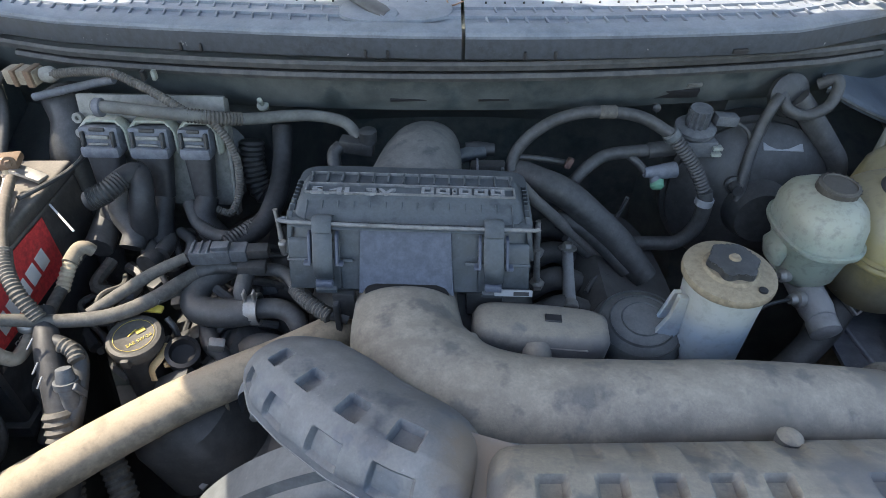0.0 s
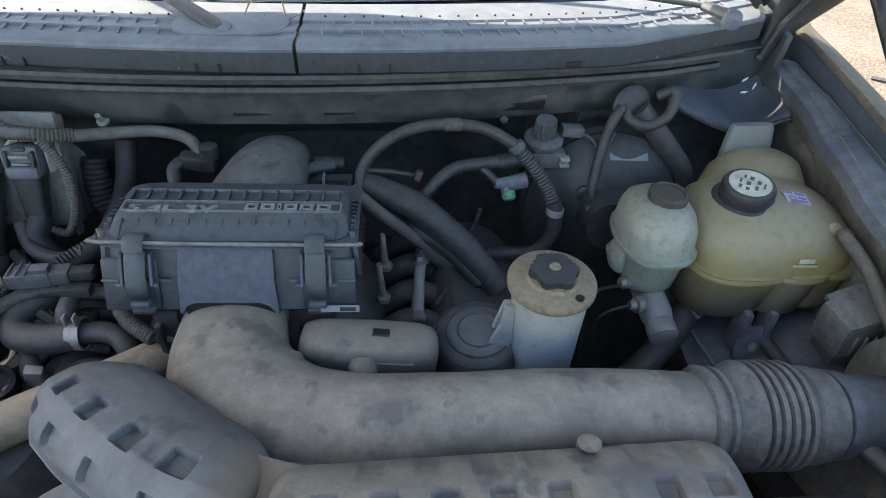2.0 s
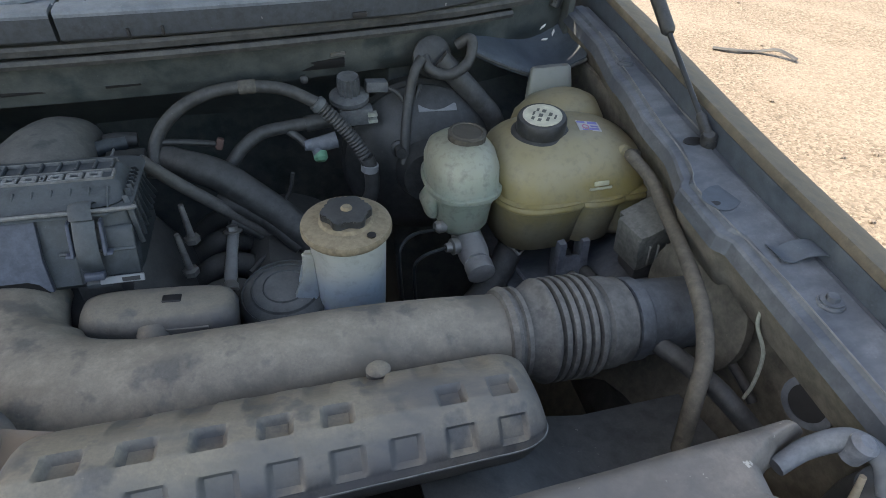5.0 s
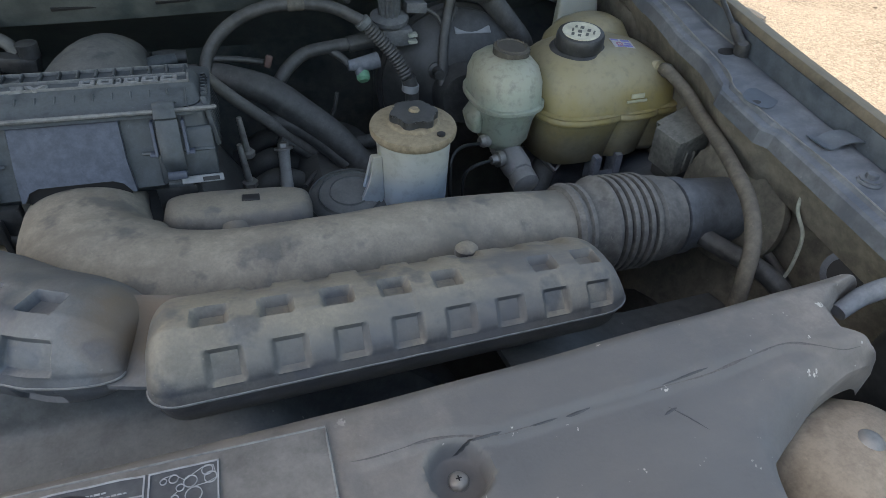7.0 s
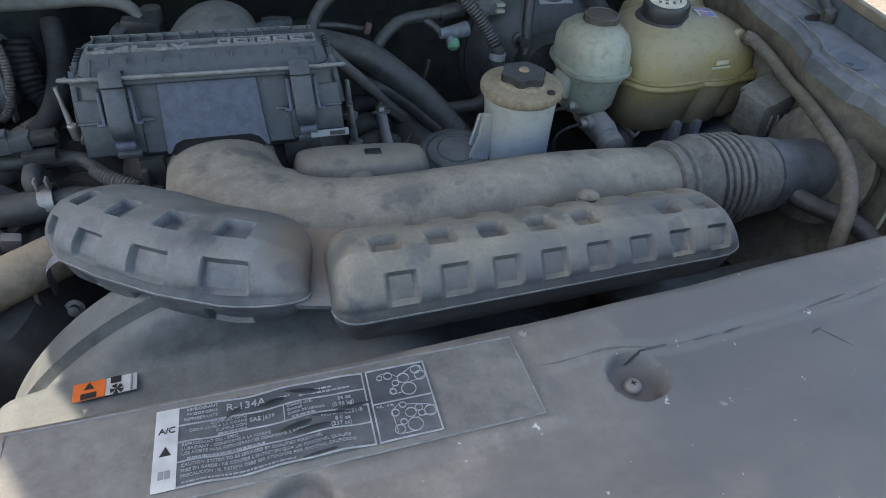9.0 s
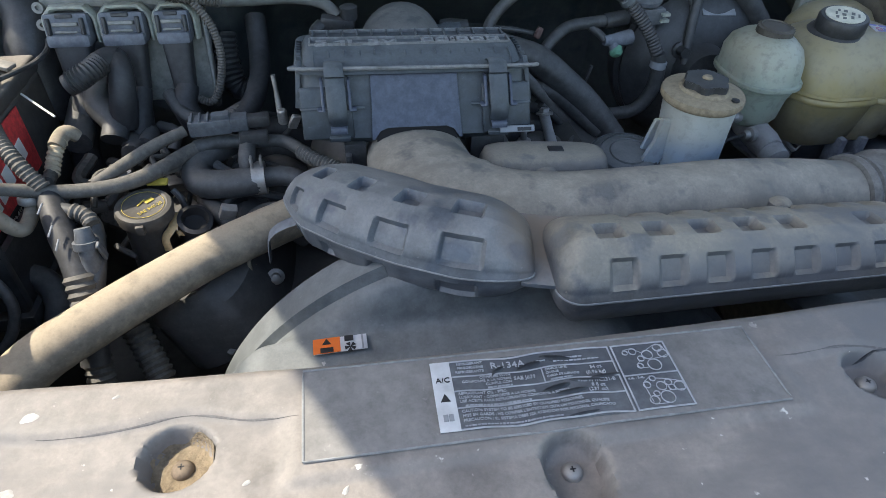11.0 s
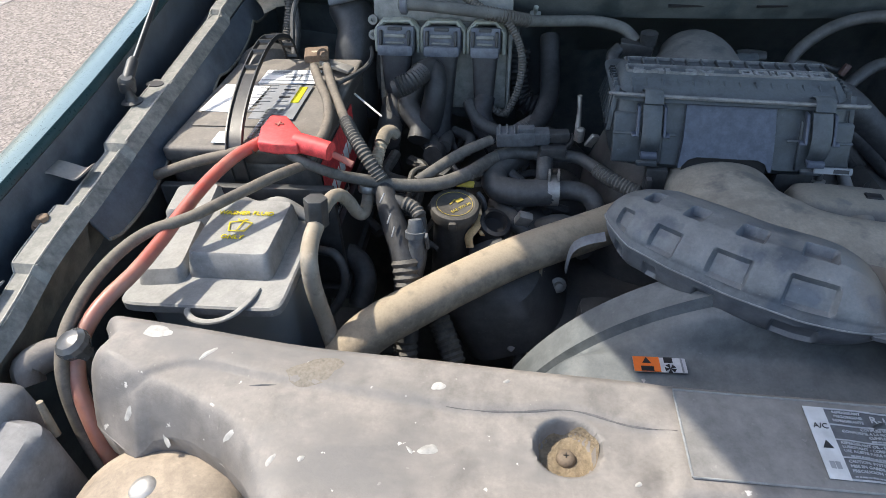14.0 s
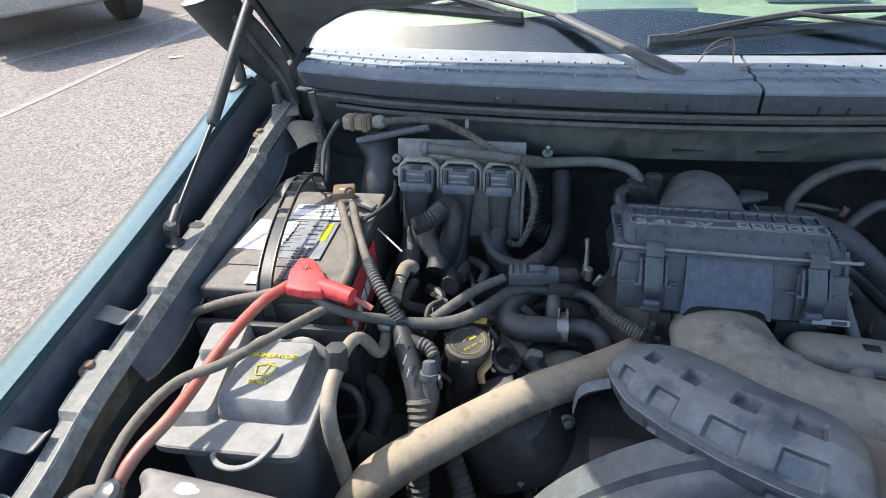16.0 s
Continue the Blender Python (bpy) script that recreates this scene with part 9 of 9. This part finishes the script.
part("sleeve", sweep([Vector((0.308, 0.834, 1.096)), Vector((0.347, 0.836, 1.1))], [0.012, 0.0125], 16), BLACK, tf)
part("body", sweep([Vector((0.302, 0.81, 1.073)), Vector((0.324, 0.812, 1.072)), Vector((0.35, 0.815, 1.075))], [0.0075, 0.0115, 0.0125], 16), BLUEGREY, tf)
part("leg", sweep([Vector((0.319, 0.81, 1.073)), Vector((0.321, 0.805, 1.059))], [0.008, 0.009], 14), BLUEGREY, tf)
part("green_cap", lathe([(0.010, -0.006), (0.0105, 0.004), (0.007, 0.008)], (0.323, 0.803, 1.057), (0, -0.7, -0.7), 20), GREEN, tf, "pale green cap")
part("lead", hose([(0.28, 0.83, 1.091), (0.295, 0.82, 1.082), (0.305, 0.812, 1.073)], 0.006, 10), RUBBER, tf)
SOLENOID = dusty("dark_solenoid_plastic", (0.04, 0.047, 0.056), 0.45, 0.3, 0.3, (0.24, 0.245, 0.25), scale=18)
sl = thing("vacuum_solenoid", (0.378, 0.86, 1.09), "grey plastic vacuum solenoid with a ribbed cap", "solenoid")
part("base", lathe([(0.026, 0), (0.030, 0.004), (0.030, 0.010), (0.024, 0.014)], (0.378, 0.852, 1.118), (0, -0.15, 1), 32), SOLENOID, sl)
rc_ = []
for k in range(48):
    a = 2 * math.pi * k / 48
    r = 0.0155 + 0.0018 * (1 if k % 4 < 2 else -1)
    rc_.append((r * math.cos(a), r * math.sin(a)))
part("ribbed_cap", prism(rc_, 0, 0.032, 0.002, 1, Matrix.Translation((0.378, 0.850, 1.128)) @ pose(0, 0, 0, 8, 0, 0)), SOLENOID, sl)
part("side_plug", box((0.42, 0.853, 1.138), (0.034, 0.020, 0.016), 0.003, 2, (0, 6, 4)), SOLENOID, sl)
part("lower_body", box((0.385, 0.84, 1.100), (0.050, 0.026, 0.026), 0.004), SOLENOID, sl)
part("port", join(box((0.408, 0.826, 1.105), (0.014, 0.012, 0.005), 0.001), box((0.408, 0.826, 1.095), (0.014, 0.012, 0.005), 0.001)), GREYPLUG, sl)
part("wire", hose([(0.435, 0.85, 1.135), (0.452, 0.845, 1.125), (0.462, 0.84, 1.108)], 0.003, 8), RUBBER, sl)
lp = thing("brake_vacuum_loop", (0.53, 0.86, 1.12), "black hoses looped below the firewall flange", "hose loop")
part("riser", hose([(0.451, 0.8, 1.027), (0.457, 0.82, 1.076), (0.469, 0.84, 1.124), (0.479, 0.848, 1.155), (0.493, 0.86, 1.171)], 0.008, 12), RUBBER, lp)
cx, cy, cz = 0.535, 0.862, 1.165
part("ring", hose([(cx - 0.036, cy + 0.01, cz + 0.006), (cx - 0.030, cy - 0.01, cz - 0.010), (cx - 0.004, cy - 0.016, cz - 0.018), (cx + 0.026, cy - 0.012, cz - 0.006), (cx + 0.038, cy, cz + 0.016), (cx + 0.036, cy + 0.01, cz + 0.026), (cx + 0.02, cy + 0.02, cz + 0.014)], 0.0085, 12), RUBBER, lp)
part("grommet", lathe([(0.02, -0.01), (0.03, -0.006), (0.032, 0.004), (0.024, 0.010)], (0.512, 0.875, 1.166), (0.2, -1, 0.3), 24), BLACK, lp)
part("down_hose", hose([(0.522, 0.868, 1.165), (0.555, 0.862, 1.13), (0.585, 0.855, 1.095), (0.61, 0.85, 1.06), (0.62, 0.85, 1.0)], 0.0175, 14), RUBBER, lp)
part("cable", hose([(0.46, 0.83, 1.06), (0.475, 0.845, 1.10), (0.49, 0.86, 1.13)], 0.004, 8), RUBBER, lp)
br = thing("cowl_bracket", (0.68, 0.88, 1.12), "dark blue-grey pressed plate between firewall and inner fender", "bracket")
lip = [(0.571, 0.88, 1.175), (0.63, 0.882, 1.145), (0.693, 0.884, 1.12), (0.732, 0.886, 1.121), (0.762, 0.888, 1.132), (0.784, 0.89, 1.138)]
front = spline(lip, 5)
rows = []
for i, q in enumerate(front):
    f = i / (len(front) - 1)
    rows.append([(q.x, q.y, q.z - 0.006), (q.x, q.y + 0.001, q.z), (q.x + 0.004, q.y + 0.012, q.z + 0.004), (q.x + 0.008, q.y + 0.04, q.z + 0.004 + 0.008 * math.sin(f * 7)), (q.x + 0.012, q.y + 0.075, q.z + 0.012 + 0.008 * math.sin(f * 5 + 1)), (q.x + 0.016, q.y + 0.13, q.z + 0.03), (q.x + 0.018, q.y + 0.15, q.z + 0.06)])
part("plate", slab(rows, (0, 0.002, -0.004)), VALLEY, br, smooth=60)
part("edge", hose([Vector(q) + Vector((0, -0.002, -0.004)) for q in lip], 0.0026, 8), SEAL, br)
part("corner_wall", slab([[(0.70 + 0.03 * i, 0.985 + 0.012 * i, 1.10 + 0.04 * j) for j in range(5)] for i in range(5)], (0, 0.004, 0)), FIREWALL, br)
# White slivers stand for bright ground showing through gaps in the sheet metal.
for q, a in (((0.732, 0.955, 1.15), 8), ((0.747, 0.955, 1.161), 78), ((0.727, 0.955, 1.172), 40), ((0.826, 0.95, 1.173), 60), ((0.842, 0.95, 1.185), 65)):
    part("painted_gap_light", prism([(-0.007, 0.0), (-0.002, 0.0026), (0.007, 0.001), (0.002, -0.002)], 0, 0.0015, 0.0004, 1, Matrix.Translation(q) @ pose(0, 0, 0, 90, 0, 0) @ pose(0, 0, 0, 0, 0, a)), PAPER, br, "white sliver painted as bright ground seen through a gap")

# ---- corner behind the coolant reservoir ----
RELAY = dusty("weathered_relay_plastic", (0.05, 0.054, 0.052), 0.5, 0.42, 0.26, (0.25, 0.245, 0.22), scale=22, bump=0.3)
blk = thing("relay_box", (0.735, 0.545, 0.98), "dusty black plastic relay box beside the coolant reservoir", "relay box")
part("box", box((0.728, 0.548, 1.015), (0.058, 0.05, 0.06), 0.004, 2, (4, -6, 10)), RELAY, blk)
part("lid", box((0.742, 0.553, 1.047), (0.075, 0.06, 0.010), 0.003, 2, (4, -14, 10)), RELAY, blk)
part("clasp", box((0.708, 0.522, 1.02), (0.014, 0.006, 0.03), 0.002, 2, (4, -6, 10)), RELAY, blk)
part("rib", join(*[box((0.722 + 0.012 * k, 0.521, 1.005), (0.003, 0.004, 0.036), 0.001, 1, (4, -6, 10)) for k in range(3)]), RELAY, blk)
part("foot", box((0.735, 0.55, 0.975), (0.05, 0.045, 0.03), 0.004), DEEP, blk)
solo("hanging_wire", hose([(0.748, 0.349, 1.075), (0.742, 0.342, 1.045), (0.745, 0.323, 1.018), (0.742, 0.316, 0.98), (0.735, 0.314, 0.957)], 0.0022, 8), GREYPLUG, (0.745, 0.45, 1.0), "thin pale wire hanging along the inner fender", "wire", "thin wires")
solo("hanging_wire", hose([(-0.250, 0.492, 0.985), (-0.258, 0.476, 0.962), (-0.256, 0.466, 0.925), (-0.262, 0.455, 0.900), (-0.276, 0.442, 0.872), (-0.282, 0.440, 0.80)], 0.0024, 8), TABTAN, (-0.26, 0.46, 0.9), "thin tan wire hanging beside the fan shroud", "wire", "thin wires")
torn = thing("torn_clip", (-0.319, 0.469, 0.80), "broken pale plastic clip on a thin dark stem", "clip")
part("stem", sweep([Vector((-0.322, 0.472, 0.79)), Vector((-0.319, 0.470, 0.876))], [0.0022, 0.0018], 8), BLACK, torn)
part("jaw", box((-0.325, 0.469, 0.884), (0.018, 0.003, 0.004), 0.001, 1, (10, 38, 12)), GREYPLUG, torn, "pale broken jaw")
part("jaw", box((-0.312, 0.468, 0.880), (0.012, 0.003, 0.006), 0.001, 1, (10, -28, -8)), GREYPLUG, torn, "pale broken jaw")
clipr = thing("hose_clamp", (0.585, 0.675, 0.93), "bright rectangular spring clamp on a dark hose", "hose clamp")
CR = Matrix.Translation((0.586, 0.664, 0.954)) @ pose(0, 0, 0, 48, 0, 0) @ pose(0, 0, 0, 0, 0, -52)
part("frame", moved(join(box((0, 0.011, 0), (0.046, 0.003, 0.010), 0.001), box((0, -0.011, 0), (0.046, 0.003, 0.010), 0.001), box((-0.022, 0, 0), (0.003, 0.022, 0.010), 0.001), box((0.022, 0, 0), (0.003, 0.022, 0.010), 0.001), box((0.006, 0, 0), (0.003, 0.022, 0.008), 0.001)), CR), ALLOY, clipr)
part("hose", hose([(0.63, 0.71, 0.94), (0.592, 0.68, 0.93), (0.55, 0.64, 0.90), (0.46, 0.58, 0.86), (0.36, 0.54, 0.82)], 0.021, 16), RUBBER, clipr)
shelf = thing("apron_shelf", (0.7, 0.6, 0.85), "dusty sheet-metal shelf below the coolant reservoir", "shelf")
part("plate", slab([[(0.575 + 0.2 * i / 8, 0.48 + 0.33 * j / 8, 0.885 + 0.05 * smoothstep(0.66, 0.76, 0.575 + 0.2 * i / 8) - 0.02 * (j % 2) * 0.2) for j in range(9)] for i in range(9)], (0, 0, -0.006)), APRON, shelf)
for q in ((0.70, 0.57, 0.897), (0.735, 0.60, 0.912), (0.69, 0.66, 0.895)):
    part("slot", box(q, (0.010, 0.024, 0.004), 0.0015, 1, (0, 8, 20)), INK, shelf)
part("pipe", hose([(0.675, 0.665, 0.912), (0.69, 0.61, 0.91), (0.70, 0.55, 0.90), (0.70, 0.50, 0.88)], 0.010, 12), RUBBER, shelf)
part("edge", hose([(0.590, 0.66, 0.905), (0.60, 0.60, 0.90), (0.61, 0.54, 0.895)], 0.004, 8), APRON, shelf)
solo("pale_wire", hose([(0.778, 0.385, 1.036), (0.79, 0.375, 0.996), (0.788, 0.365, 0.963), (0.789, 0.36, 0.938), (0.795, 0.355, 0.904)], 0.0025, 8), plain("pale_wire_sheath", (0.55, 0.56, 0.45), 0.5), (0.78, 0.38, 0.95), "pale thin wire hanging on the inner fender", "wire", "thin wires")
solo("dark_wire", hose([(0.774, 0.385, 1.035), (0.781, 0.375, 0.988), (0.783, 0.365, 0.948), (0.789, 0.355, 0.906)], 0.004, 8), RUBBER, (0.775, 0.38, 0.95), "dark wire hanging on the inner fender", "wire", "thin wires")
gz = (0.774, 0.392, 1.044)
solo("green_terminal", lathe([(0.008, 0), (0.009, 0.003), (0.004, 0.005)], gz, (-0.7, -0.5, 0.5), 16), GREEN, gz, "small green ground terminal", "terminal")
solo("rusty_bolt", bolt((0.788, 0.39, 1.007), 0.006, (-1, -0.3, 0.2), 0.012), RUST, (0.788, 0.39, 1.007), "small rusty bolt in the inner fender", "bolt")
solo("dusty_pipe", hose([(0.667, 0.4, 0.98), (0.682, 0.37, 0.977), (0.692, 0.33, 0.981), (0.698, 0.3, 0.98), (0.734, 0.27, 0.937)], 0.012, 12), RUBBER, (0.7, 0.36, 0.9), "dark pipe below the intake tube", "pipe")
solo("dark_wire", hose([(0.758, 0.4, 0.964), (0.755, 0.37, 0.957), (0.757, 0.34, 0.947), (0.759, 0.32, 0.934)], 0.006, 10), RUBBER, (0.74, 0.36, 0.92), "dark hose low beside the inner fender", "wire", "thin wires")

# ---- headlamp housings and front mounts ----
# Left housing only: a paler grey than the black right one.
LAMPGREY = dusty("pale_lamp_plastic", (0.12, 0.122, 0.13), 0.42, 0.4, 0.25, (0.29, 0.288, 0.285), scale=9)
MOUNT = dusty("dust_browned_mount_plastic", (0.08, 0.066, 0.055), 0.55, 0.6, 0.45, (0.35, 0.29, 0.225), scale=12, bump=0.3, spots=0.4)
for s in (-1, 1):
    hl = thing("headlamp_housing", (0.74 * s, 0.08, 0.85), "grey plastic headlamp housing in the front corner", "headlamp housing", "headlamp housings")
    HLM = LAMPGREY if s < 0 else BLACK
    at = (-0.752, 0.050, 1.042) if s < 0 else (0.775, 0.09, 1.035)
    if s < 0:
        part("shell", moved(stack([(-0.14, 0, 0, 0.085, 0.088, 9), (0.0, 0, 0, 0.085, 0.088, 10), (0.012, 0, 0, 0.083, 0.086, 10), (0.018, 0, 0, 0.077, 0.080, 9)], 56), pose(-0.752, 0.050, 1.050, 2)), HLM, hl, smooth=40)
        part("hump", stack([(1.02, -0.748, 0.115, 0.044, 0.058, 5), (1.068, -0.746, 0.115, 0.042, 0.054, 5), (1.080, -0.744, 0.113, 0.036, 0.047, 4), (1.084, -0.744, 0.112, 0.027, 0.037, 3)], 40), HLM, hl, smooth=50)
        part("notch", prism([(-0.012, 0), (0.014, 0.006), (0.010, -0.022)], 0, 0.001, 0, 1, pose(-0.735, 0.075, 1.0685)), INK, hl)
    else:
        part("shell", moved(stack([(-0.12, 0, 0, 0.085, 0.088, 6), (-0.02, 0, 0, 0.085, 0.088, 7), (0.010, 0, 0, 0.080, 0.083, 7), (0.018, 0, 0, 0.070, 0.072, 6)], 48), pose(*at, 8, -6, 4)), HLM, hl, smooth=40)
    part("adjuster", sweep([Vector((0.688 * s, 0.146, 1.03)), Vector((0.690 * s, 0.152, 1.068))], [0.004, 0.0028], 10), TABTAN, hl)
    fm = thing("front_mount", (0.55 * s, 0.05, 0.95), "tan dust-covered front mount with a screw", "front mount", "front mounts")
    at = (-0.577, 0.074, 1.040) if s < 0 else (0.578, 0.052, 1.030)
    part("shell", moved(stack([(-0.12, 0, 0, 0.085, 0.085, 2.6), (-0.03, 0, 0, 0.078, 0.080, 2.8), (-0.010, 0, 0, 0.066, 0.066, 2.6), (0.002, 0, 0, 0.046, 0.044, 2.3), (0.006, 0, 0, 0.02, 0.016, 2)], 44), pose(*at, 6, 6 * s, 0)), MOUNT, fm, smooth=60)
    part("screw", lathe([(0.010, -0.004), (0.011, 0.001), (0.008, 0.004), (0.003, 0.005)], (at[0], at[1] + 0.022, at[2] + 0.006), (0.1 * s, 0.1, 1), 22), STEEL, fm)
solo("side_hook", join(sweep(spline([(-0.700, 0.222, 1.052), (-0.722, 0.214, 1.056), (-0.735, 0.196, 1.056), (-0.730, 0.186, 1.044)], 6), [(0.008 + 0.006 * math.sin(math.pi * i / 18), 0.016) for i in range(19)], 12)), COVER, (-0.715, 0.205, 1.0), "grey plastic ear beside the hood stop", "cover ear")
